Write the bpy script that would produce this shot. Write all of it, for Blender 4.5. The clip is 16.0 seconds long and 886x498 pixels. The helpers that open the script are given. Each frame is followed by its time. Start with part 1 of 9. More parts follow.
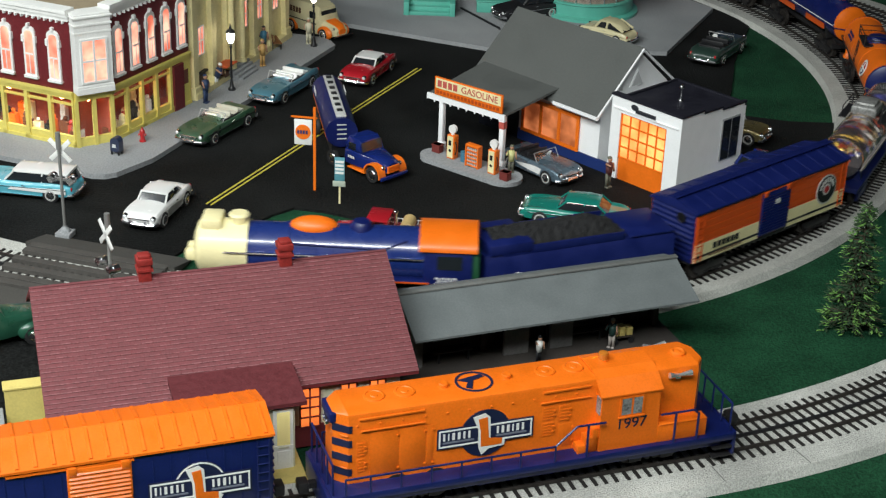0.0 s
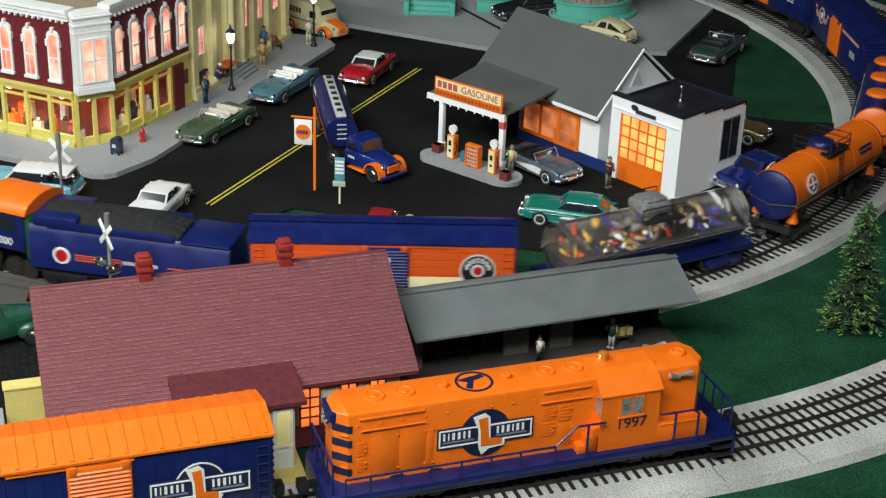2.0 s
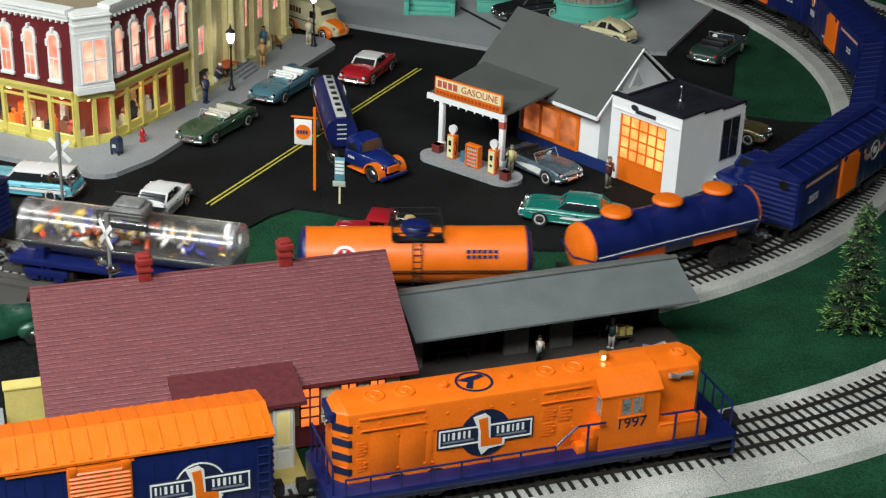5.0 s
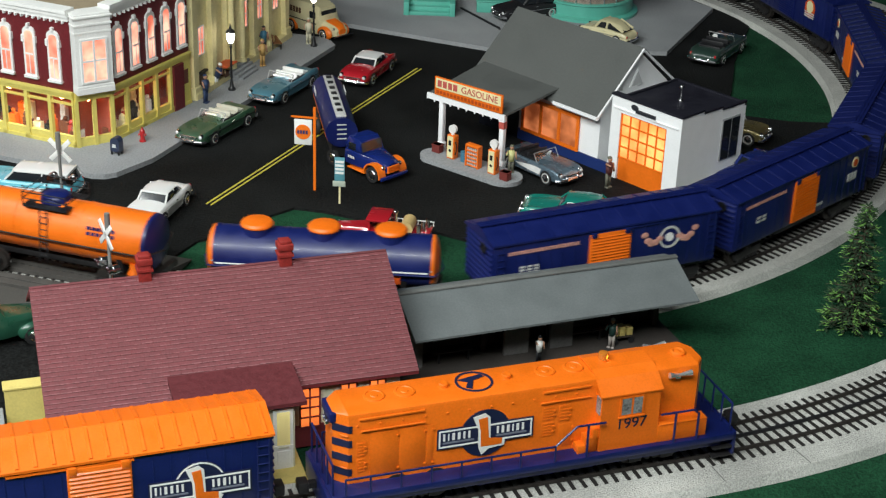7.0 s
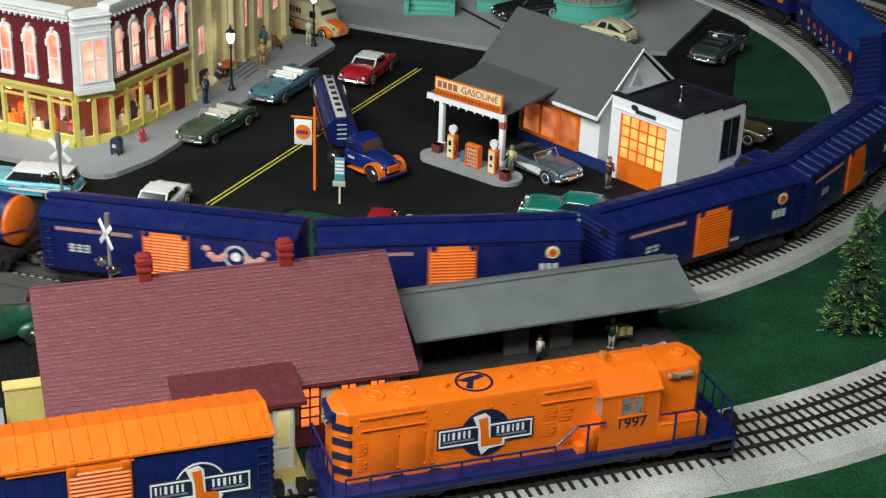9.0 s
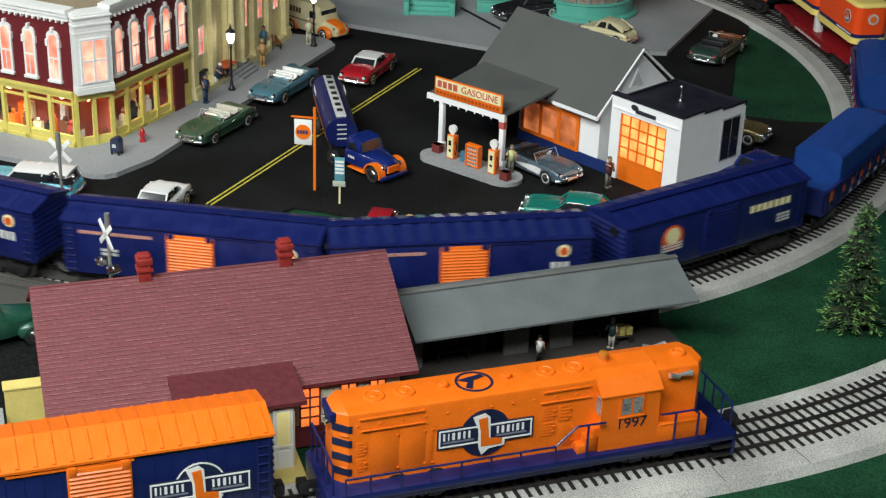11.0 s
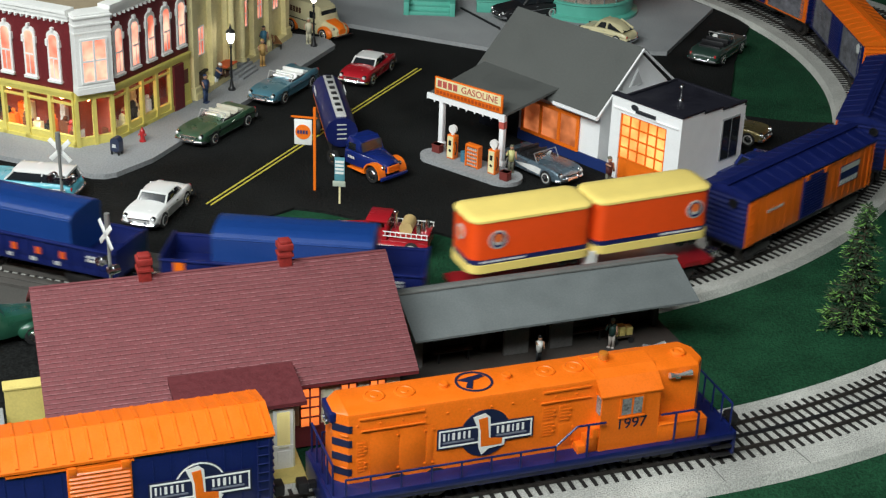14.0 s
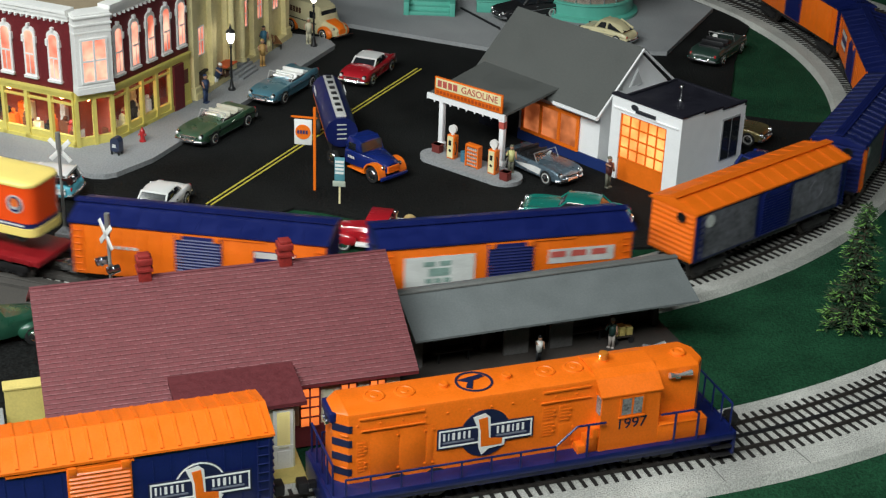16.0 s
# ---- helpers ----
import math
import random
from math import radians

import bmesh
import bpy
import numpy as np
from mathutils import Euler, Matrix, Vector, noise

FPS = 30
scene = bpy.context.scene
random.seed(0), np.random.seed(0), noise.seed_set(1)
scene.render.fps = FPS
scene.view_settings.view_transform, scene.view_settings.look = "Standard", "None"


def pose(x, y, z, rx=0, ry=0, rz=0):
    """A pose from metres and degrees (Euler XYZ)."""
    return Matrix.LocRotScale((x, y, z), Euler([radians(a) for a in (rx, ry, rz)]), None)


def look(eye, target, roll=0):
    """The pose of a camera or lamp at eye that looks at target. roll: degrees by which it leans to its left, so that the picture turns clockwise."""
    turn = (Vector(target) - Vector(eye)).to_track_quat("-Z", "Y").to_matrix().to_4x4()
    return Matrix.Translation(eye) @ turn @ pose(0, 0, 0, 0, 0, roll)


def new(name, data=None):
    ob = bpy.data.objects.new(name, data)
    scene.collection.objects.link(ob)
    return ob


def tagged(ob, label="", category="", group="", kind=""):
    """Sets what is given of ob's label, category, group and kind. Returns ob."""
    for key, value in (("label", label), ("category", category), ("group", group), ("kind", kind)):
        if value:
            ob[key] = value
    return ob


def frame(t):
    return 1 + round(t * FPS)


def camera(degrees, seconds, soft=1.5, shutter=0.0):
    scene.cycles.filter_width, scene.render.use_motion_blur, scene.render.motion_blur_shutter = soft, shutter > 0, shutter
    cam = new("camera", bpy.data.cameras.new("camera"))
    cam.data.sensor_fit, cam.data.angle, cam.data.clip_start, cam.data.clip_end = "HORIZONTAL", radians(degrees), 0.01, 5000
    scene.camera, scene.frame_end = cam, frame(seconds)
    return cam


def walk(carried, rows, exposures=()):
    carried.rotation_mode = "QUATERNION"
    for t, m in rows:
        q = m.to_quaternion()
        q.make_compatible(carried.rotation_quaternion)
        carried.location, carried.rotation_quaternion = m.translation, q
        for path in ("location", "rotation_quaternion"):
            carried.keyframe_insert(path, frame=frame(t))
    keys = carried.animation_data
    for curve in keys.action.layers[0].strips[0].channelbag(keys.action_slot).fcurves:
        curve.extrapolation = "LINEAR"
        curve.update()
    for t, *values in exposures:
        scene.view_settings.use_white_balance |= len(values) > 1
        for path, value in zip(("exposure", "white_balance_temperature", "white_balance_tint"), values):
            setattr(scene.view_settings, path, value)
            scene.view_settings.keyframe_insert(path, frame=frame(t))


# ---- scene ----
import itertools

# a still camera on a tripod before a model railway (scale about 1:48)
EYE = (0.0, 0.0, 0.689)
PITCH = radians(25.56)
cam = camera(31.75, 16.0, soft=1.3, shutter=0.5)
AIM = (0.0, math.cos(PITCH), EYE[2] - math.sin(PITCH))
CAM_POSE = look(EYE, AIM, 2.09)
walk(cam, [(0.0, CAM_POSE), (16.0, CAM_POSE)], exposures=[(0.0, -0.03), (14.5, -0.03), (16.0, -0.15)])

# ---- world and lights: a dim exhibition room with ceiling tubes ----
world = bpy.data.worlds.new("room_air")
scene.world = world
world.use_nodes = True
world.node_tree.nodes["Background"].inputs[0].default_value = (0.75, 0.85, 1.0, 1)
world.node_tree.nodes["Background"].inputs[1].default_value = 0.004


def area(name, eye, target, sx, sy, watts, colour):
    d = bpy.data.lights.new(name, "AREA")
    d.shape, d.size, d.size_y, d.energy, d.color = "RECTANGLE", sx, sy, watts, colour
    ob = new(name, d)
    ob.matrix_world = look(eye, target)
    return ob


# a bright row over the visitors' side, a weaker one over the layout
area("ceiling_tube_light", (-0.66, 0.05, 1.36), (-0.42, 1.20, 0.0), 1.9, 0.12, 55.0, (0.95, 1.0, 0.975))
area("ceiling_tube_light", (-1.05, 1.15, 1.40), (-0.70, 1.75, 0.0), 1.0, 0.10, 12.0, (0.95, 1.0, 0.975))

# ---- materials ----
MATS = {}


def mat(name, colour, rough=0.5, metal=0.0, var=0.12, scale=60.0, bump=0.0, coat=0.0, fine=600.0):
    """A painted or moulded surface with blotches, fine grain and slight relief."""
    if name in MATS:
        return MATS[name]
    m = bpy.data.materials.new(name)
    m.use_nodes = True
    nt = m.node_tree
    b = nt.nodes["Principled BSDF"]
    co = nt.nodes.new("ShaderNodeTexCoord")
    big = nt.nodes.new("ShaderNodeTexNoise")
    big.inputs["Scale"].default_value, big.inputs["Detail"].default_value = scale, 4
    small = nt.nodes.new("ShaderNodeTexNoise")
    small.inputs["Scale"].default_value, small.inputs["Detail"].default_value = fine, 2
    nt.links.new(co.outputs["Object"], big.inputs["Vector"])
    nt.links.new(co.outputs["Object"], small.inputs["Vector"])
    mix = nt.nodes.new("ShaderNodeMath")
    mix.operation = "ADD"
    nt.links.new(big.outputs["Fac"], mix.inputs[0])
    nt.links.new(small.outputs["Fac"], mix.inputs[1])
    ramp = nt.nodes.new("ShaderNodeMapRange")
    ramp.inputs["From Min"].default_value, ramp.inputs["From Max"].default_value = 0.6, 1.4
    ramp.inputs["To Min"].default_value, ramp.inputs["To Max"].default_value = 1 - var, 1 + var
    nt.links.new(mix.outputs[0], ramp.inputs["Value"])
    mul = nt.nodes.new("ShaderNodeVectorMath")
    mul.operation = "SCALE"
    mul.inputs[0].default_value = colour
    nt.links.new(ramp.outputs["Result"], mul.inputs["Scale"])
    nt.links.new(mul.outputs["Vector"], b.inputs["Base Color"])
    rr = nt.nodes.new("ShaderNodeMapRange")
    rr.inputs["From Min"].default_value, rr.inputs["From Max"].default_value = 0.3, 0.7
    rr.inputs["To Min"].default_value, rr.inputs["To Max"].default_value = max(0.03, rough * 0.85), min(1.0, rough * 1.15)
    nt.links.new(big.outputs["Fac"], rr.inputs["Value"])
    nt.links.new(rr.outputs["Result"], b.inputs["Roughness"])
    b.inputs["Metallic"].default_value = metal
    b.inputs["Coat Weight"].default_value = coat
    b.inputs["Coat Roughness"].default_value = 0.08
    if bump:
        bp = nt.nodes.new("ShaderNodeBump")
        bp.inputs["Strength"].default_value, bp.inputs["Distance"].default_value = bump, 0.001
        nt.links.new(small.outputs["Fac"], bp.inputs["Height"])
        nt.links.new(bp.outputs["Normal"], b.inputs["Normal"])
    MATS[name] = m
    return m


def speckled(name, dark, light, scale, lo=0.4, hi=0.6, rough=0.9, bump=0.5, big=7.0):
    """Ground stuff: two colours mixed by grain and by wide patches."""
    m = bpy.data.materials.new(name)
    m.use_nodes = True
    nt = m.node_tree
    b = nt.nodes["Principled BSDF"]
    co = nt.nodes.new("ShaderNodeTexCoord")
    n1 = nt.nodes.new("ShaderNodeTexNoise")
    n1.inputs["Scale"].default_value, n1.inputs["Detail"].default_value = scale, 5
    n2 = nt.nodes.new("ShaderNodeTexNoise")
    n2.inputs["Scale"].default_value, n2.inputs["Detail"].default_value = big, 5
    for n in (n1, n2):
        nt.links.new(co.outputs["Object"], n.inputs["Vector"])
    avg = nt.nodes.new("ShaderNodeMix")
    avg.data_type = "FLOAT"
    avg.inputs[0].default_value = 0.4
    nt.links.new(n1.outputs["Fac"], avg.inputs[2])
    nt.links.new(n2.outputs["Fac"], avg.inputs[3])
    ramp = nt.nodes.new("ShaderNodeValToRGB")
    ramp.color_ramp.elements[0].position, ramp.color_ramp.elements[1].position = lo, hi
    ramp.color_ramp.elements[0].color, ramp.color_ramp.elements[1].color = (*dark, 1), (*light, 1)
    nt.links.new(avg.outputs[0], ramp.inputs["Fac"])
    nt.links.new(ramp.outputs["Color"], b.inputs["Base Color"])
    b.inputs["Roughness"].default_value = rough
    b.inputs["Specular IOR Level"].default_value = 0.15
    bp = nt.nodes.new("ShaderNodeBump")
    bp.inputs["Strength"].default_value, bp.inputs["Distance"].default_value = bump, 0.002
    nt.links.new(n1.outputs["Fac"], bp.inputs["Height"])
    nt.links.new(bp.outputs["Normal"], b.inputs["Normal"])
    return m


def glow(name, colour, strength, patchy=0.0, scale=40.0, colour2=None):
    """A lit lamp or a lit pane; patchy panes show a lamp-lit room unevenly."""
    m = bpy.data.materials.new(name)
    m.use_nodes = True
    nt = m.node_tree
    b = nt.nodes["Principled BSDF"]
    b.inputs["Base Color"].default_value = (*[c * 0.3 for c in colour], 1)
    b.inputs["Roughness"].default_value = 0.2
    b.inputs["Emission Color"].default_value = (*colour, 1)
    b.inputs["Emission Strength"].default_value = strength
    if patchy:
        co = nt.nodes.new("ShaderNodeTexCoord")
        n = nt.nodes.new("ShaderNodeTexNoise")
        n.inputs["Scale"].default_value, n.inputs["Detail"].default_value = scale, 3
        nt.links.new(co.outputs["Object"], n.inputs["Vector"])
        r = nt.nodes.new("ShaderNodeMapRange")
        r.inputs["From Min"].default_value, r.inputs["From Max"].default_value = 0.35, 0.65
        r.inputs["To Min"].default_value, r.inputs["To Max"].default_value = strength * (1 - patchy), strength * (1 + patchy)
        nt.links.new(n.outputs["Fac"], r.inputs["Value"])
        nt.links.new(r.outputs["Result"], b.inputs["Emission Strength"])
        if colour2:
            cr = nt.nodes.new("ShaderNodeValToRGB")
            cr.color_ramp.elements[0].position, cr.color_ramp.elements[1].position = 0.4, 0.62
            cr.color_ramp.elements[0].color, cr.color_ramp.elements[1].color = (*colour2, 1), (*colour, 1)
            nt.links.new(n.outputs["Fac"], cr.inputs["Fac"])
            nt.links.new(cr.outputs["Color"], b.inputs["Emission Color"])
    MATS[name] = m
    return m


def glass(name, colour=(1, 1, 1), rough=0.02, coat=0.0):
    m = bpy.data.materials.new(name)
    m.use_nodes = True
    b = m.node_tree.nodes["Principled BSDF"]
    b.inputs["Base Color"].default_value = (*colour, 1)
    b.inputs["Roughness"].default_value = rough
    b.inputs["Transmission Weight"].default_value = 1.0
    b.inputs["IOR"].default_value = 1.35
    b.inputs["Coat Weight"].default_value, b.inputs["Coat Roughness"].default_value = coat, 0.16
    return m


NAVY = mat("navy_plastic", (0.0045, 0.0105, 0.088), 0.42, var=0.25, coat=0.05)
BLUE = mat("blue_plastic", (0.007, 0.042, 0.200), 0.42, var=0.12)
ORANGE = mat("orange_plastic", (0.80, 0.152, 0.006), 0.44, var=0.12, coat=0.03)
RUST = mat("brick_orange_paint", (0.62, 0.085, 0.010), 0.45, var=0.1)
CREAM = mat("cream_paint", (0.82, 0.74, 0.42), 0.4, var=0.08, coat=0.2)
YELLOW = mat("yellow_paint", (0.85, 0.62, 0.14), 0.4, var=0.08, coat=0.2)
REDP = mat("red_paint", (0.42, 0.012, 0.015), 0.3, var=0.12, coat=0.5)
SILVER = mat("silver_lettering", (0.62, 0.62, 0.6), 0.4, 0.2, var=0.2)
PINKISH = mat("faded_pink_lettering", (0.6, 0.3, 0.24), 0.5, var=0.3, scale=200)
WHITE = mat("white_paint", (0.78, 0.78, 0.76), 0.4, var=0.06)
BLACK = mat("black_plastic", (0.012, 0.012, 0.014), 0.45, var=0.3)
CHROME = mat("chrome", (0.8, 0.8, 0.82), 0.2, 1.0, var=0.05)
STEEL = mat("rail_steel", (0.055, 0.048, 0.044), 0.4, 0.6, var=0.3, scale=120)
RUBBER = mat("rubber", (0.015, 0.015, 0.016), 0.7, var=0.2)
COAL = mat("coal", (0.008, 0.008, 0.009), 0.85, var=0.6, scale=180, bump=1.0, fine=900)
ASPHALT = speckled("asphalt_sheet", (0.0017, 0.0019, 0.0019), (0.0128, 0.0138, 0.0136), 380, 0.40, 0.60, 0.85, 0.7, 9.0)
GRASS_M = speckled("grass_mat", (0.003, 0.025, 0.011), (0.013, 0.073, 0.033), 420, 0.36, 0.62, 0.95, 0.9, 16.0)
PAVE = speckled("pavement_grey", (0.21, 0.22, 0.23), (0.36, 0.37, 0.38), 500, 0.35, 0.65, 0.8, 0.2, 8.0)
BED = speckled("roadbed_grey", (0.34, 0.34, 0.32), (0.62, 0.62, 0.58), 700, 0.38, 0.62, 0.95, 0.9, 14.0)
TIE = mat("dark_tie", (0.014, 0.012, 0.011), 0.7, var=0.5, scale=90)
GLASS_CLEAR = glass("clear_plastic")
GLASS_DARK = mat("dark_window", (0.015, 0.018, 0.022), 0.08, var=0.2)

# ---- mesh helpers ----


def M0():
    return bmesh.new()


def box(bm, x0, y0, z0, x1, y1, z1, bevel=0.0, m=None):
    ret = bmesh.ops.create_cube(bm, size=1.0)
    vs = ret["verts"]
    sx, sy, sz = x1 - x0, y1 - y0, z1 - z0
    t = Matrix.Translation(((x0 + x1) / 2, (y0 + y1) / 2, (z0 + z1) / 2)) @ Matrix.Diagonal((sx, sy, sz, 1))
    bmesh.ops.transform(bm, matrix=(m @ t) if m else t, verts=vs)
    if bevel:
        es = list({e for v in vs for e in v.link_edges})
        bmesh.ops.bevel(bm, geom=es, offset=bevel, segments=2, affect="EDGES", profile=0.5)
    return bm


def cyl(bm, p0, p1, r0, r1=None, n=16, caps=True):
    r1 = r0 if r1 is None else r1
    p0, p1 = Vector(p0), Vector(p1)
    d = p1 - p0
    t = Matrix.Translation((p0 + p1) / 2) @ d.to_track_quat("Z", "Y").to_matrix().to_4x4()
    bmesh.ops.create_cone(bm, cap_ends=caps, segments=n, radius1=r0, radius2=r1, depth=d.length, matrix=t)
    return bm


def ball(bm, c, r, sx=1, sy=1, sz=1, n=12):
    bmesh.ops.create_uvsphere(bm, u_segments=n, v_segments=max(6, n * 2 // 3), radius=r,
                              matrix=Matrix.Translation(c) @ Matrix.Diagonal((sx, sy, sz, 1)))
    return bm


def prism(bm, outline, a0, a1, axis="x", m=None):
    """A closed 2D outline swept along an axis. x: outline is (y, z); y: (x, z); z: (x, y)."""
    def at(p, a):
        v = {"x": (a, p[0], p[1]), "y": (p[0], a, p[1]), "z": (p[0], p[1], a)}[axis]
        return (m @ Vector(v)) if m else Vector(v)
    lo = [bm.verts.new(at(p, a0)) for p in outline]
    hi = [bm.verts.new(at(p, a1)) for p in outline]
    n = len(outline)
    faces = [bm.faces.new(lo), bm.faces.new(list(reversed(hi)))]
    for i in range(n):
        faces.append(bm.faces.new((lo[i], hi[i], hi[(i + 1) % n], lo[(i + 1) % n])))
    bmesh.ops.recalc_face_normals(bm, faces=faces)
    return bm


def lathe(bm, profile, n=20, m=None):
    """Radius and height pairs turned about z."""
    rings = []
    for r, z in profile:
        ring = []
        for i in range(n):
            a = 2 * math.pi * i / n
            v = Vector((max(r, 1e-5) * math.cos(a), max(r, 1e-5) * math.sin(a), z))
            ring.append(bm.verts.new((m @ v) if m else v))
        rings.append(ring)
    faces = []
    for a, b in zip(rings, rings[1:]):
        for i in range(n):
            faces.append(bm.faces.new((a[i], a[(i + 1) % n], b[(i + 1) % n], b[i])))
    faces.append(bm.faces.new(list(reversed(rings[0]))))
    faces.append(bm.faces.new(rings[-1]))
    bmesh.ops.recalc_face_normals(bm, faces=faces)
    return bm


def mesh_of(name, bm, material, smooth=True):
    me = bpy.data.meshes.new(name)
    bm.to_mesh(me)
    bm.free()
    me.materials.append(material)
    if smooth:
        me.shade_smooth()
        me.set_sharp_from_angle(angle=radians(35))
    return me


def part(name, bm, material, parent, label="", m=None, smooth=True):
    ob = new(name, mesh_of(name, bm, material, smooth))
    ob.parent = parent
    if m is not None:
        ob.matrix_basis = m
    return tagged(ob, label) if label else ob


def again(name, ob, parent, m):
    """Another part on the same mesh."""
    o = new(name, ob.data)
    o.parent = parent
    o.matrix_basis = m
    return o


def repeat(name, bm, material, parent, poses, label=""):
    """Alike pieces: objects of their own on one mesh."""
    me = mesh_of(name, bm, material, False)
    for m in poses:
        o = new(name, me)
        o.parent = parent
        o.matrix_basis = m
        if label:
            o["label"] = label


def thing(name, m, label, category, group="", kind=""):
    ob = new(name)
    ob.empty_display_size = 0.01
    ob.matrix_basis = m
    return tagged(ob, label, category, group, kind)


def solid(name, bm, material, label, category="", group="", kind="", m=None, smooth=True):
    ob = new(name, mesh_of(name, bm, material, smooth))
    if m is not None:
        ob.matrix_basis = m
    return tagged(ob, label, category, group, kind)


def lettering(name, text, size, material, parent, m, label="", depth=0.0003):
    cu = bpy.data.curves.new(name, "FONT")
    cu.body, cu.size, cu.extrude, cu.align_x, cu.align_y = text, size, depth, "CENTER", "CENTER"
    tmp = new(name, cu)
    dg = bpy.context.evaluated_depsgraph_get()
    me = bpy.data.meshes.new_from_object(tmp.evaluated_get(dg))
    bpy.data.objects.remove(tmp)
    me.materials.clear()
    me.materials.append(material)
    ob = new(name, me)
    ob.parent = parent
    ob.matrix_basis = m
    return tagged(ob, label) if label else ob

# ---- the loop of track: an oval whose bend fills the view ----
CX, CY = -0.159, 1.990


def bend(phi):
    u = min(max((-70 - phi) / 28, 0), 1)
    return 0.714 - 0.027 * u * u * (3 - 2 * u)


def loop_points():
    """The centre line, run in the train's direction; distance 0 lies at 60 degrees of the bend."""
    pts = []
    for i in range(1011):
        phi = 90 - 0.2 * i
        r = bend(phi)
        pts.append((CX + r * math.cos(radians(phi)), CY + r * math.sin(radians(phi))))
    (ax, ay), (bx, by) = pts[-2], pts[-1]
    h = math.atan2(by - ay, bx - ax)
    run = 1.3
    ex, ey = bx + run * math.cos(h), by + run * math.sin(h)
    for i in range(1, 131):
        pts.append((bx + (ex - bx) * i / 130, by + (ey - by) * i / 130))
    # the turn at the far left, then the long straight behind the town
    top = CY + 0.714
    rad = (top - ey) / (1 - math.cos(h))
    cx, cy = ex + rad * math.sin(h), ey - rad * math.cos(h)
    steps = 160
    for i in range(1, steps + 1):
        g = h - h * i / steps
        pts.append((cx - rad * math.sin(g), cy + rad * math.cos(g)))
    lx = pts[-1][0]
    n = int((CX - lx) / 0.01)
    for i in range(1, n):
        pts.append((lx + (CX - lx) * i / n, top))
    return pts


LOOP = np.array(loop_points())
LOOP_S = np.concatenate([[0], np.cumsum(np.hypot(*np.diff(np.vstack([LOOP, LOOP[:1]]), axis=0).T))])
LOOP_LEN = LOOP_S[-1]
LOOP_X = np.append(LOOP[:, 0], LOOP[0, 0])
LOOP_Y = np.append(LOOP[:, 1], LOOP[0, 1])
S_ZERO = 0.714 * radians(30)


def on_loop(s):
    k = (s + S_ZERO) % LOOP_LEN
    return float(np.interp(k, LOOP_S, LOOP_X)), float(np.interp(k, LOOP_S, LOOP_Y))


def front_points():
    """The front line: straight past the depot, then a wide bend towards the back."""
    h = radians(19.6)
    ax, ay = 0.195, 1.071
    pts = [(ax + d * math.cos(h), ay + d * math.sin(h)) for d in np.arange(-2.2, 0.0, 0.02)]
    r = 0.86
    cx, cy = ax - r * math.sin(h), ay + r * math.cos(h)
    for i in range(0, 131):
        g = h + radians(i)
        pts.append((cx + r * math.sin(g), cy - r * math.cos(g)))
    return pts


FRONT = np.array(front_points())


def strip(name, pts, offsets, material, label, closed, category="", kind="structure"):
    """A band swept along a line; offsets: pairs of sideways distance and height."""
    pts = np.asarray(pts)
    if closed:
        tang = np.roll(pts, -1, 0) - np.roll(pts, 1, 0)
    else:
        tang = np.gradient(pts, axis=0)
    tang = tang / np.hypot(tang[:, 0], tang[:, 1])[:, None]
    nor = np.stack([-tang[:, 1], tang[:, 0]], 1)
    verts, faces, k, n = [], [], len(offsets), len(pts)
    for p, q in zip(pts, nor):
        for o, z in offsets:
            verts.append((p[0] + q[0] * o, p[1] + q[1] * o, z))
    for i in range(n if closed else n - 1):
        j = (i + 1) % n
        for c in range(k - 1):
            faces.append((i * k + c, j * k + c, j * k + c + 1, i * k + c + 1))
    me = bpy.data.meshes.new(name)
    me.from_pydata(verts, [], faces)
    me.materials.append(material)
    ob = new(name, me)
    bm = bmesh.new()
    bm.from_mesh(me)
    bmesh.ops.recalc_face_normals(bm, faces=bm.faces)
    if sum(f.normal.z for f in bm.faces) < 0:
        bmesh.ops.reverse_faces(bm, faces=bm.faces)
    bm.to_mesh(me)
    bm.free()
    return tagged(ob, label, category, "", kind)


def flat(name, outline, z0, z1, material, label, kind="structure"):
    bm = M0()
    prism(bm, outline, z0, z1, "z")
    return solid(name, bm, material, label, "", "", kind, smooth=False)


# ground: one sheet of grass mat on the table
flat("ground", [(-4.5, -1.5), (4.5, -1.5), (4.5, 5.0), (-4.5, 5.0)], -0.03, -0.003, GRASS_M, "dark green flocked grass mat on the layout table")


def arc(r, a0, a1, n=40, inner=0.0):
    return [(CX + (bend(a) - inner) * math.cos(radians(a)), CY + (bend(a) - inner) * math.sin(radians(a))) for a in np.linspace(a0, a1, n)]


# the town square of asphalt, with a bay of grass left along the front track
town = [(-0.62, 1.33), (-0.42, 1.30), (-0.345, 1.335), (-0.27, 1.40), (-0.251, 1.441), (-0.214, 1.462), (-0.184, 1.51), (-0.162, 1.531), (-0.131, 1.525), (-0.087, 1.508),
        (-0.027, 1.492), (0.03, 1.462), (0.10, 1.448), (0.16, 1.455), (0.22, 1.465)]
town += arc(0.66, -46, -12, 16, 0.05)
town += [(0.433, 1.851), (0.352, 1.873), (0.375, 1.96), (0.397, 2.079), (0.425, 2.18), (0.445, 2.25), (0.42, 2.33), (0.35, 2.5), (-0.62, 2.6), (-1.2, 2.3), (-1.2, 1.66)]
flat("road", town, -0.02, 0.0, ASPHALT, "matt black asphalt town square")
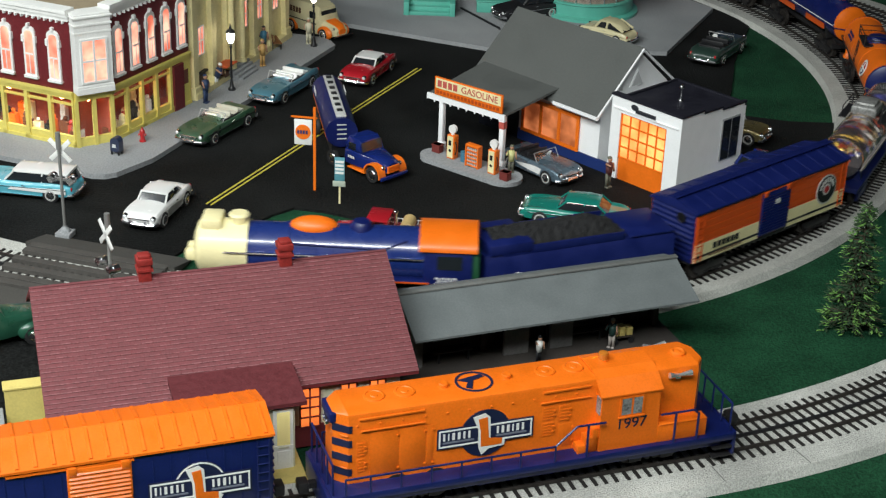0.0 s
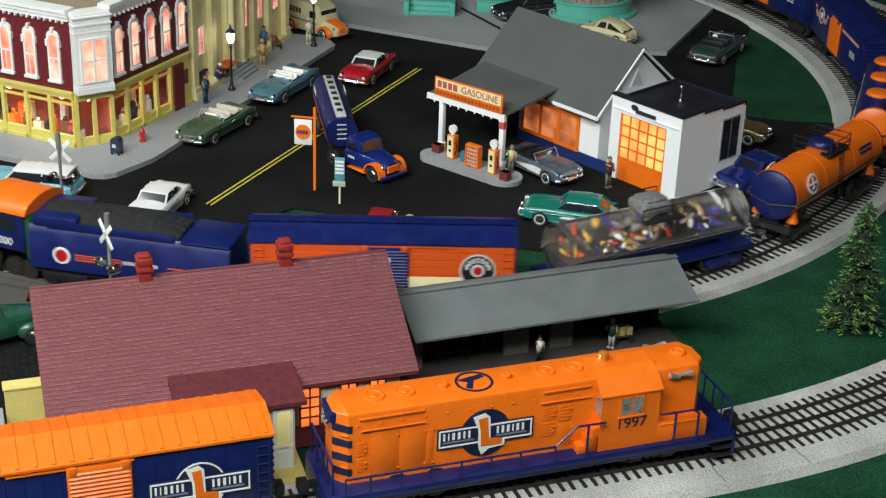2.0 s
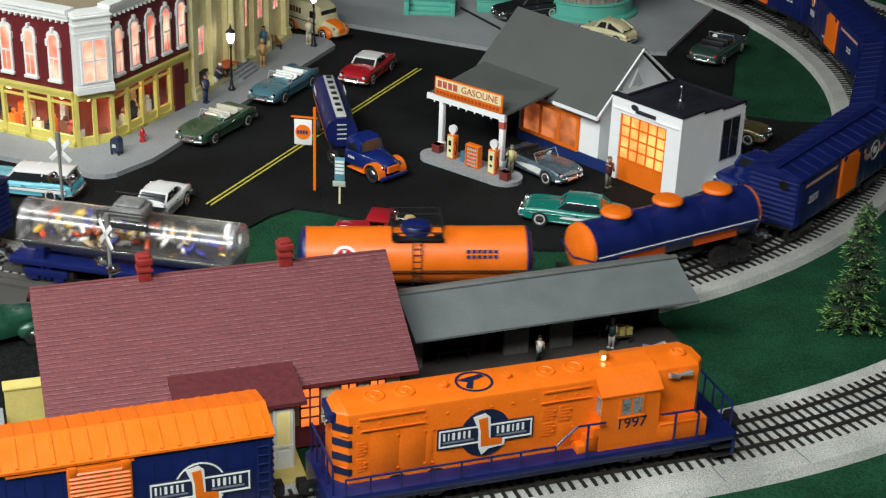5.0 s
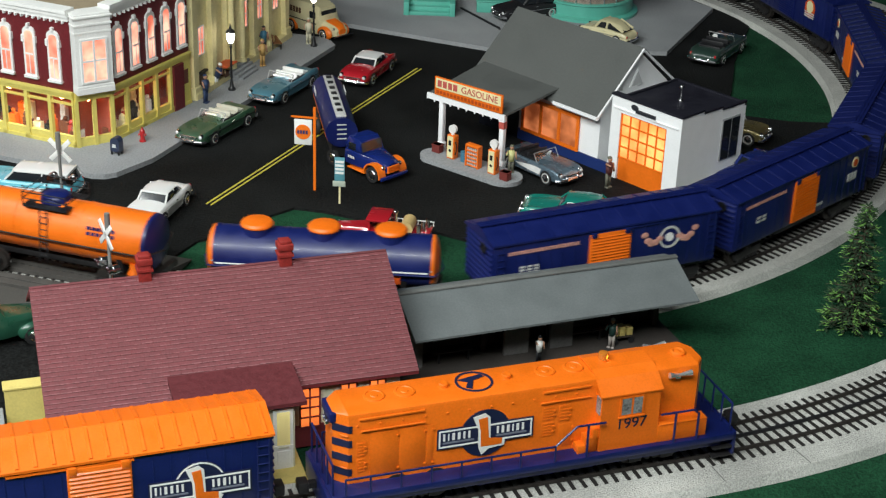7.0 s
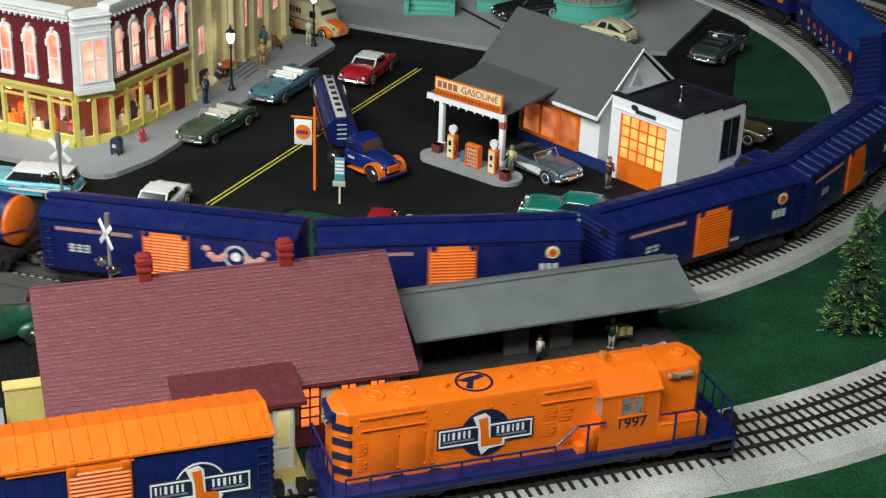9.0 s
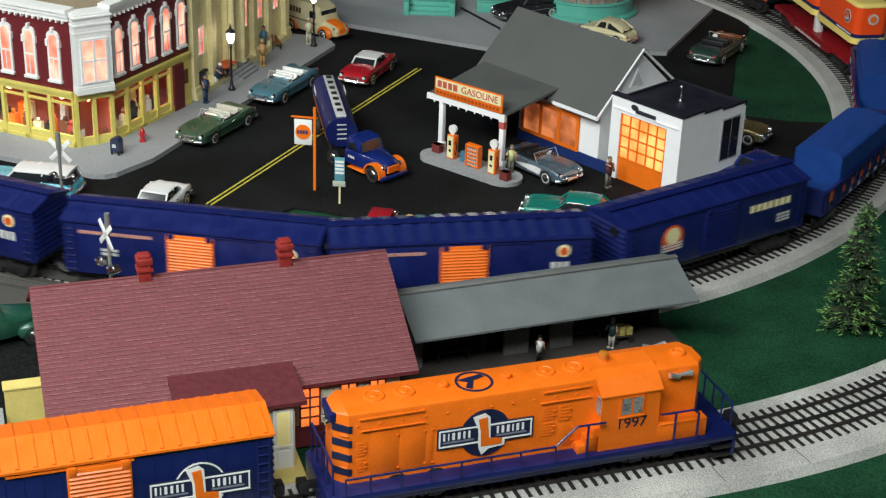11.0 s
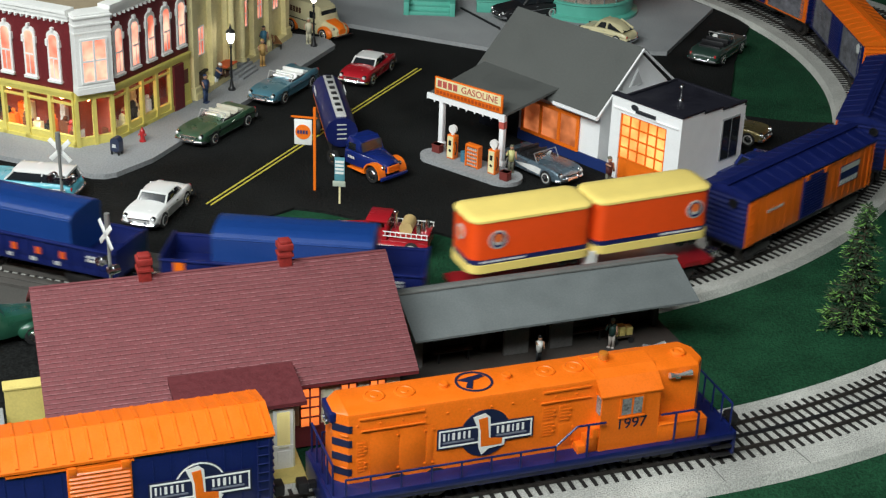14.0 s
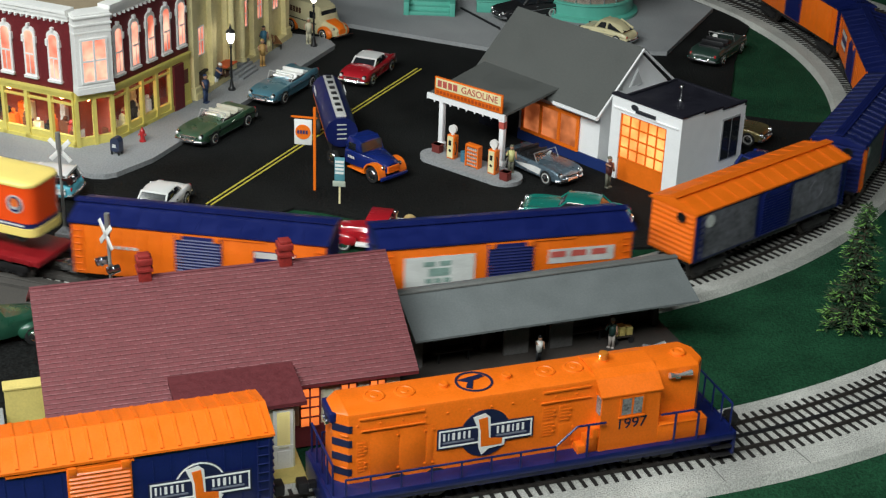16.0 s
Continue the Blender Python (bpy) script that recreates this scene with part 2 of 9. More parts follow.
flat("road_spur", [(-1.0, 0.9), (-0.34, 0.9), (-0.34, 1.12), (-0.28, 1.26), (-0.30, 1.30), (-0.345, 1.333), (-0.42, 1.298), (-0.62, 1.328), (-1.0, 1.40)], -0.02, -0.0012, ASPHALT, "black asphalt street beyond the level crossing")

ST = radians(66)          # heading of the main street
SX, SY = math.cos(ST), math.sin(ST)


def line_bar(name, p, q, w, z, material, label):
    d = (Vector(q) - Vector(p)).normalized()
    n = Vector((-d.y, d.x)) * w / 2
    a, b = Vector(p), Vector(q)
    return flat(name, [tuple(a - n), tuple(b - n), tuple(b + n), tuple(a + n)], z - 0.0008, z, material, label)


LINE_Y = mat("road_marking_yellow", (0.55, 0.46, 0.06), 0.7, var=0.35, scale=150)
line_bar("road_marking_1", (-0.2565, 1.531), (-0.0435, 2.003), 0.0022, 0.0006, LINE_Y, "yellow centre line on asphalt")
line_bar("road_marking_2", (-0.2510, 1.529), (-0.0380, 2.001), 0.0022, 0.0006, LINE_Y, "yellow centre line on asphalt")


def kerbed(name, outline, label):
    return flat(name, outline, -0.02, 0.006, PAVE, label)


kerbed("pavement_1", [(-1.1, 1.83), (-0.506, 1.632), (-0.392, 1.588), (-0.378, 1.588), (-0.366, 1.595), (-0.334, 1.640), (-0.160, 2.072), (-0.168, 2.092), (-0.182, 2.105), (-0.30, 2.14), (-1.1, 2.14)],
       "pale grey raised pavement at the street corner")
kerbed("pavement_2", [(-0.9, 2.24), (-0.162, 2.177), (0.051, 2.087), (0.304, 2.096), (0.40, 2.318), (0.30, 2.45), (-0.3, 2.55), (-0.9, 2.5)], "pale grey raised pavement behind the filling station")

# roadbeds, ties and rails
BED_LABEL = "pale grey ballast roadbed under three-rail track"
strip("roadbed_1", LOOP, [(-0.054, -0.003), (-0.050, 0.0046), (0.045, 0.0046), (0.049, -0.003)], BED, BED_LABEL, True)
strip("roadbed_2", FRONT, [(-0.058, -0.003), (-0.053, 0.0046), (0.044, 0.0046), (0.048, -0.003)], BED, BED_LABEL, False)
for pts, closed, tag in ((LOOP, True, "loop"), (FRONT, False, "front")):
    for off, mt in ((-0.0175, STEEL), (0.0, BLACK), (0.0175, STEEL)):
        strip("rail", pts, [(off - 0.0011, 0.0052), (off - 0.0008, 0.0082), (off + 0.0008, 0.0082), (off + 0.0011, 0.0052)], mt,
              "dark three-rail track rail", closed)


def ties(pts, closed, near, name):
    """Dark crossties; those in the stretch of plan are single parts, the rest is one mesh."""
    pts = np.asarray(pts)
    if closed:
        pts = np.vstack([pts, pts[:1]])
    s = np.concatenate([[0], np.cumsum(np.hypot(*np.diff(pts, axis=0).T))])
    unit = mesh_of("tie", box(M0(), -0.0015, -0.030, 0.0040, 0.0015, 0.030, 0.0056), TIE, False)
    rest = M0()
    root = thing(name, Matrix(), "row of dark crossties under the rails", "", "", "structure")
    count = 0
    for k in np.arange(0, s[-1], 0.0092):
        x, y = np.interp(k, s, pts[:, 0]), np.interp(k, s, pts[:, 1])
        x2, y2 = np.interp(min(k + 0.004, s[-1]), s, pts[:, 0]), np.interp(min(k + 0.004, s[-1]), s, pts[:, 1])
        m = Matrix.Translation((x, y, 0)) @ Matrix.Rotation(math.atan2(y2 - y, x2 - x) + random.uniform(-0.02, 0.02), 4, "Z")
        if near(x, y) and count < 300:
            o = new("tie", unit)
            o.parent = root
            o.matrix_basis = m
            count += 1
        elif -0.7 < x < 0.9:
            box(rest, -0.0015, -0.030, 0.0040, 0.0015, 0.030, 0.0056, 0, m)
    part("far_ties", rest, TIE, root, smooth=False)["kind"] = "stuff"


ties(LOOP, True, lambda x, y: x > -0.5 and y < 2.2, "crosstie_row")
ties(FRONT, False, lambda x, y: -0.3 < x < 0.6 and y < 1.6, "crosstie_row")

# butt joints between the front line's roadbed sections
for k in (111, 116, 123, 131, 139):
    (ax, ay), (bx, by) = FRONT[k], FRONT[k + 1]
    jm = Matrix.Translation((ax, ay, 0.0)) @ Matrix.Rotation(math.atan2(by - ay, bx - ax), 4, "Z")
    solid("roadbed_joint", box(M0(), -0.0004, -0.0525, 0.0040, 0.0004, -0.031, 0.0050, 0, jm), mat("joint_grey", (0.17, 0.17, 0.16), 0.9), "thin dark joint between roadbed sections", "", "", "structure", smooth=False)

# the room round the layout
ROOM = mat("room_wall_paint", (0.10, 0.10, 0.11), 0.9, var=0.1, scale=3)
for nm, b in (("floor", (-5, -2.5, -1.05, 5, 5.6, -1.0)), ("ceiling", (-5, -2.5, 1.75, 5, 5.6, 1.8)), ("wall_north", (-5, 5.5, -1.0, 5, 5.6, 1.75)),
              ("wall_south", (-5, -2.5, -1.0, 5, -2.4, 1.75)), ("wall_west", (-5, -2.4, -1.0, -4.9, 5.5, 1.75)), ("wall_east", (4.9, -2.4, -1.0, 5, 5.5, 1.75))):
    solid(nm, box(M0(), *b), ROOM, "plain dark surface of the exhibition room", "", "", "structure", smooth=False)

# ---- the train ----
TRAIN = "cars of the running train"
BROWNISH = mat("faded_brown_lettering", (0.20, 0.11, 0.06), 0.5)
GLOSSY = mat("navy_gloss_panel", (0.012, 0.02, 0.10), 0.16, var=0.1, coat=1.0)
FRAME_M = mat("underframe_black", (0.016, 0.015, 0.016), 0.5, 0.2, var=0.4)


def side(m_or_y, x, z, flip):
    """A pose on a car's side wall: lettering plane facing outwards."""
    if flip:
        return Matrix.Translation((x, m_or_y, z)) @ Matrix.Rotation(radians(180), 4, "Z") @ Matrix.Rotation(radians(90), 4, "X")
    return Matrix.Translation((x, -m_or_y, z)) @ Matrix.Rotation(radians(90), 4, "X")


def truck(parent, x, colour=None):
    """A four-wheel truck with side frames, bolster and wheels."""
    bm = M0()
    for y in (-0.0225, 0.0225):
        box(bm, x - 0.022, y - 0.0025, 0.017, x + 0.022, y + 0.0025, 0.024, 0.001)
        box(bm, x - 0.018, y - 0.002, 0.013, x - 0.008, y + 0.002, 0.018)
        box(bm, x + 0.008, y - 0.002, 0.013, x + 0.018, y + 0.002, 0.018)
        cyl(bm, (x - 0.003, y, 0.014), (x - 0.003, y, 0.027), 0.0025, n=8)
        cyl(bm, (x + 0.003, y, 0.014), (x + 0.003, y, 0.027), 0.0025, n=8)
    box(bm, x - 0.006, -0.022, 0.019, x + 0.006, 0.022, 0.029)
    t = part("truck", bm, colour or FRAME_M, parent)
    for wx in (x - 0.0145, x + 0.0145):
        wb = M0()
        for y in (-0.0175, 0.0175):
            cyl(wb, (wx, y - 0.002, 0.0205), (wx, y + 0.002, 0.0205), 0.0118, n=20)
            cyl(wb, (wx, y - 0.0028 * math.copysign(1, y), 0.0205), (wx, y - 0.0018 * math.copysign(1, y), 0.0205), 0.0128, n=20)
        cyl(wb, (wx, -0.0175, 0.0205), (wx, 0.0175, 0.0205), 0.002, n=8)
        part("wheelset", wb, STEEL, t)


def coupler(parent, x, d, material=None):
    bm = M0()
    box(bm, min(x, x + d * 0.014), -0.0025, 0.020, max(x, x + d * 0.014), 0.0025, 0.025, 0.0006)
    box(bm, x + d * 0.011 - 0.004, -0.0055, 0.018, x + d * 0.011 + 0.004, 0.0055, 0.027, 0.0015)
    part("coupler", bm, material or CHROME, parent, "dull metal knuckle coupler")


def bars(parent, material, x, z, w, h, flip, y, rows=1, gaps=0, name="lettering", label=""):
    """Unreadable writing as plain bars."""
    bm = M0()
    n = gaps + 1
    for r in range(rows):
        zz = z + h / 2 - h * (r + 0.5) / rows
        hh = h / rows * (0.62 if rows > 1 else 1.0) / 2
        for i in range(n):
            xa = -w / 2 + w * i / n
            xb = xa + w / n * (0.72 if n > 1 else 1.0)
            if flip:
                box(bm, x - xb, y, zz - hh, x - xa, y + 0.0005, zz + hh)
            else:
                box(bm, x + xa, -y - 0.0005, zz - hh, x + xb, -y, zz + hh)
    return part(name, bm, material, parent, label, smooth=False)


def disc(parent, material, x, z, r, flip, y, name="emblem", label="", lift=0.0006, n=28, r_in=0.0):
    bm = M0()
    s = 1 if flip else -1
    if r_in:
        rings = []
        for rr, yy in ((r_in, y), (r_in, y + lift), (r, y + lift), (r, y)):
            rings.append([bm.verts.new((x + rr * math.cos(2 * math.pi * i / n), s * yy, z + rr * math.sin(2 * math.pi * i / n))) for i in range(n)])
        for a, b in zip(rings, rings[1:]):
            for i in range(n):
                bm.faces.new((a[i], a[(i + 1) % n], b[(i + 1) % n], b[i]))
        bmesh.ops.recalc_face_normals(bm, faces=bm.faces)
    else:
        cyl(bm, (x, s * y, z), (x, s * (y + lift), z), r, n=n)
    return part(name, bm, material, parent, label)


HW = 0.0285               # half width of a boxcar's body
LB = 0.120                # half length


def boxcar(label, body_m, roof_m, door_m, end_m=None, ribbed_roof=False, planks=False, stripe=None, decor=None, at=None, board=True):
    """A forty-foot boxcar: body with ribbed ends, gabled roof with running board, sliding doors, ladders, trucks."""
    end_m = end_m or body_m
    car = thing("boxcar", at or Matrix(), label, "boxcar", TRAIN)
    b = M0()
    z0, z1 = 0.032, 0.0850
    box(b, -LB, -HW, z0, LB, HW, z1, 0.0008)
    body = part("body", b, body_m, car)
    if planks:
        repeat("plank", box(M0(), -LB + 0.001, -0.0005, 0, LB - 0.001, 0.0005, 0.0062), body_m, body,
               [Matrix.Translation((0, s * HW, z)) for s in (-1, 1) for z in np.arange(z0 + 0.014, z1 - 0.004, 0.0075)])
    else:
        repeat("rib", box(M0(), -0.0004, -0.0004, z0 + 0.002, 0.0004, 0.0004, z1 - 0.001), body_m, body,
               [Matrix.Translation((x, s * HW, 0)) for s in (-1, 1) for x in np.arange(-LB + 0.006, LB, 0.0125) if not -0.026 < x < 0.024])
    for d in (-1, 1):
        e = M0()
        box(e, d * LB - 0.0006, -HW + 0.0005, z0 + 0.0005, d * LB + 0.0006, HW - 0.0005, z1 - 0.0005)
        ew = part("end_wall", e, end_m, car)
        repeat("end_rib", prism(M0(), [(d * (LB + 0.0004), -0.0016), (d * (LB + 0.0024), 0), (d * (LB + 0.0004), 0.0016)], -HW + 0.002, HW - 0.002, "y"), end_m, ew,
               [Matrix.Translation((0, 0, z0 + 0.005 + k * 0.0054)) for k in range(9)])
        if d > 0:
            w = M0()
            lathe(w, [(0.0052, 0), (0.0052, 0.0008), (0.0042, 0.0008), (0.0042, 0)], 16, Matrix.Translation((d * (LB + 0.003), 0.012, 0.077)) @ Matrix.Rotation(radians(90), 4, "Y"))
            part("brake_wheel", w, BLACK, car)
    r = M0()
    prism(r, [(-HW - 0.0022, z1 - 0.0012), (-HW - 0.0022, z1 + 0.0006), (0, z1 + 0.0085), (HW + 0.0022, z1 + 0.0006), (HW + 0.0022, z1 - 0.0012)], -LB - 0.0022, LB + 0.0022, "x")
    roof = part("roof", r, roof_m, car, smooth=False)
    ang = math.atan2(0.0079, HW + 0.0022)
    hw, hz = (0.0042, 0.0010) if ribbed_roof else ((0.0007, 0.0004) if board else (0.0013, 0.0008))
    repeat("roof_rib", box(M0(), -hw, -0.0142, -hz, hw, 0.0142, hz), GLOSSY if ribbed_roof else roof_m, roof,
           [Matrix.Translation((x, s * (HW + 0.0022) / 2, z1 + 0.0047)) @ Matrix.Rotation(-s * ang, 4, "X")
            for x in np.arange(-LB + 0.004, LB, 0.0166 if ribbed_roof else (0.0195 if board else 0.0122)) for s in (-1, 1)])
    rb = M0() if board else None
    for y in () if not board else (-0.0034, 0.0, 0.0034):
        box(rb, -LB - 0.004, y - 0.0015, z1 + 0.0092, LB + 0.004, y + 0.0015, z1 + 0.0102)
    for x in () if not board else np.arange(-LB + 0.01, LB, 0.02):
        box(rb, x - 0.001, -0.0045, z1 + 0.0070, x + 0.001, 0.0045, z1 + 0.0093)
    if board:
        part("running_board", rb, roof_m, car)
    for s in (-1, 1):
        d = M0()
        dx0, dx1 = (-0.023, 0.021)
        y0, y1 = sorted((s * HW, s * (HW + 0.0022)))
        box(d, dx0, y0, z0 + 0.002, dx1, y1, z1 - 0.004, 0.0004)
        door = part("door", d, door_m, car)
        yy = s * (HW + 0.0022)
        repeat("slat", prism(M0(), [(yy, -0.0010), (yy + s * 0.0009, 0), (yy, 0.0010)], dx0 + 0.0015, dx1 - 0.0015, "x"), door_m, door,
               [Matrix.Translation((0, 0, z0 + 0.0045 + k * 0.0031)) for k in range(14)])
        h = M0()
        box(h, dx1 - 0.006, min(y0, y1) if s < 0 else y1, z0 + 0.018, dx1 - 0.004, max(y0, y1) if s > 0 else y0, z0 + 0.03)
        box(h, dx0 - 0.04, min(s * HW, s * (HW + 0.0016)), z1 - 0.0042, dx1 + 0.002, max(s * HW, s * (HW + 0.0016)), z1 - 0.0026)
        for hx in (dx0 + 0.004, dx1 - 0.004):
            box(h, hx - 0.003, min(s * (HW + 0.001), s * (HW + 0.0034)), z1 - 0.008, hx + 0.003, max(s * (HW + 0.001), s * (HW + 0.0034)), z1 - 0.0022, 0.0006)
        part("door_track", h, body_m if board else door_m, car)
        for x in (-LB + 0.0065, LB - 0.0065):
            l = M0()
            yy = s * (HW + 0.0016)
            for lx in (x - 0.0042, x + 0.0042):
                cyl(l, (lx, yy, z0 + 0.001), (lx, yy, z1 - 0.003), 0.0005, n=6)
            for k in range(7):
                z = z0 + 0.004 + k * 0.0068
                cyl(l, (x - 0.0042, yy, z), (x + 0.0042, yy, z), 0.00045, n=6)
            part("ladder", l, body_m, car)
    f = M0()
    box(f, -LB + 0.002, -HW + 0.004, z0 - 0.004, LB - 0.002, HW - 0.004, z0)
    box(f, -0.045, -HW + 0.0005, z0 - 0.004, 0.045, HW - 0.0005, z0, 0.0005)
    box(f, -0.02, -0.012, z0 - 0.013, 0.02, 0.012, z0 - 0.003, 0.001)
    cyl(f, (0.024, -0.004, z0 - 0.008), (0.042, -0.004, z0 - 0.008), 0.0045, n=12)
    part("underframe", f, FRAME_M, car)
    if stripe:
        for s in (-1, 1):
            y0, y1 = sorted((s * HW, s * (HW + 0.0007)))
            for xa, xb in ((-LB + 0.0012, -0.0235), (0.0215, LB - 0.0012)):
                part("painted_stripe", box(M0(), xa, y0, z0 + 0.0002, xb, y1, z0 + 0.0195), stripe, car, "cream lower stripe", smooth=False)
                y2, y3 = sorted((s * (HW + 0.0007), s * (HW + 0.0010)))
                part("pinstripe", box(M0(), xa, y2, z0 + 0.0045, xb, y3, z0 + 0.0068), BLACK, car, "thin dark line along the cream stripe", smooth=False)
    for x in (-0.086, 0.086):
        truck(car, x)
    for d in (-1, 1):
        coupler(car, d * LB, d, CHROME if board else FRAME_M)
    if decor:
        decor(car)
    return car


def deco_line(car):          # the orange and cream car behind the tender
    for flip in (False, True):
        d = 1 if flip else -1
        bars(car, BLACK, 0.072 * d, 0.0450, 0.040, 0.0062, flip, HW + 0.0011, 1, 5)
        bars(car, BROWNISH, 0.072 * d, 0.0360, 0.050, 0.0018, flip, HW + 0.0011, 1, 8)
        x = -0.086 * d
        disc(car, SILVER, x, 0.059, 0.0165, flip, HW + 0.0009, "emblem", "round grey and black emblem with a red centre")
        disc(car, BLACK, x, 0.059, 0.0148, flip, HW + 0.0012, "emblem_ring", r_in=0.0066)
        for k in range(7):
            a = radians(20 + 140 * k / 6)
            bars(car, SILVER, x + 0.0108 * math.cos(a), 0.059 + 0.0108 * math.sin(a), 0.0026, 0.0052, flip, HW + 0.0019, 1, 0, "emblem_letter")
        disc(car, SILVER, x, 0.059, 0.0062, flip, HW + 0.0012, "emblem_field")
        disc(car, REDP, x, 0.0590, 0.0040, flip, HW + 0.0015, "emblem_centre")
        s = 1 if flip else -1
        y0, y1 = sorted((s * (HW + 0.002), s * (HW + 0.0035)))
        part("door_window", box(M0(), -0.006, y0, 0.066, 0.001, y1, 0.071), SILVER, car, "small pale window in the door")


def deco_arms(car):
    for flip in (False, True):
        y = HW + 0.0004
        s = -1 if flip else 1
        bars(car, PINKISH, 0.068, 0.0745, 0.074, 0.0034, flip, y, 1, 22)
        bars(car, SILVER, 0.082, 0.056, 0.022, 0.009, flip, y, 3, 2)
        disc(car, SILVER, -0.067, 0.0645, 0.0115, flip, y, "emblem", "silver winged ring emblem", r_in=0.0092)
        disc(car, WHITE, -0.067, 0.0645, 0.0045, flip, y, "emblem_centre")
        for d in (-1, 1):
            w = M0()
            yy = (y + 0.0004) * (1 if flip else -1)
            for i in range(5):
                a = i / 4
                px_, pz = -0.067 + d * (0.011 + 0.017 * a), 0.0645 - 0.006 * math.sin(a * 2.6) + 0.009 * a * a
                ball(w, (px_, yy, pz), 0.0036 - 0.0006 * abs(2 * a - 1), 1.3, 0.12, 1)
            part("wing", w, PINKISH, car)


def deco_plain(car):
    for flip in (False, True):
        y = HW + 0.0004
        bars(car, PINKISH, 0.070, 0.0745, 0.070, 0.0032, flip, y, 1, 20)
        bars(car, SILVER, 0.075, 0.056, 0.018, 0.008, flip, y, 2, 1)
        disc(car, CREAM, -0.094, 0.0715, 0.0062, flip, y, "emblem", "small round cream emblem")
        disc(car, RUST, -0.094, 0.0710, 0.0042, flip, y + 0.0003, "emblem_centre")
        bars(car, SILVER, -0.092, 0.0560, 0.019, 0.0085, flip, y, 1, 2)
        bars(car, SILVER, -0.032, 0.041, 0.012, 0.003, flip, y)


def deco_round(car):
    for flip in (False, True):
        y = HW + 0.0004
        disc(car, RUST, 0.062, 0.062, 0.0135, flip, y, "emblem", "round orange and white emblem")
        disc(car, CREAM, 0.062, 0.0645, 0.0088, flip, y + 0.0003, "emblem_centre")
        bars(car, SILVER, 0.062, 0.053, 0.026, 0.009, flip, y + 0.0002, 3, 0)
        bars(car, CREAM, -0.070, 0.068, 0.058, 0.0075, flip, y, 1, 6)
        bars(car, SILVER, -0.090, 0.0505, 0.019, 0.0105, flip, y, 3, 2)


def deco_sign(car):
    for flip in (False, True):
        y = HW + 0.0004
        bars(car, NAVY, -0.072, 0.061, 0.038, 0.0225, flip, y, 1, 0, "sign", "silver and navy sign panel")
        bars(car, SILVER, -0.072, 0.0685, 0.0365, 0.0060, flip, y + 0.0003, 1, 0)
        bars(car, SILVER, -0.072, 0.0535, 0.0365, 0.0055, flip, y + 0.0003, 1, 5)
        if flip:
            bars(car, SILVER, 0.07, 0.062, 0.030, 0.0030, flip, y, 1, 3)


GREYGREEN = mat("poster_green", (0.22, 0.34, 0.30), 0.5, var=0.3, scale=150)
POSTER = mat("poster_white", (0.62, 0.64, 0.62), 0.5, var=0.2, scale=60)
DULLRED = mat("poster_red", (0.5, 0.10, 0.08), 0.5, var=0.3, scale=200)
SMOKY = mat("smoky_print", (0.13, 0.13, 0.15), 0.45, var=0.75, scale=45, fine=220)


def deco_poster(car):
    for flip in (False, True):
        y = HW + 0.0004
        bars(car, POSTER, 0.066, 0.0555, 0.066, 0.036, flip, y, 1, 0, "poster", "white printed poster panel")
        bars(car, GREYGREEN, 0.066, 0.066, 0.030, 0.005, flip, y + 0.0003, 1, 1)
        bars(car, GREYGREEN, 0.066, 0.0575, 0.020, 0.008, flip, y + 0.0003)
        bars(car, GREYGREEN, 0.066, 0.049, 0.026, 0.0045, flip, y + 0.0003, 1, 2)
        bars(car, SILVER, -0.070, 0.0635, 0.064, 0.0145, flip, y, 1, 0, "sign", "silver and red sign panel")
        bars(car, DULLRED, -0.070, 0.0655, 0.060, 0.0060, flip, y + 0.0003, 1, 2)


def deco_print(car):
    for flip in (False, True):
        y = HW + 0.0004
        bars(car, SMOKY, 0.070, 0.058, 0.084, 0.046, flip, y, 1, 0, "print", "smoky grey printed picture panel")
        bars(car, SMOKY, -0.070, 0.060, 0.080, 0.046, flip, y, 1, 0, "print", "smoky grey printed picture panel")
        disc(car, POSTER, 0.100, 0.073, 0.0065, flip, y + 0.0003, "emblem")
        disc(car, SMOKY, -0.070, 0.062, 0.013, flip, y + 0.0003, "emblem_ring", r_in=0.009)


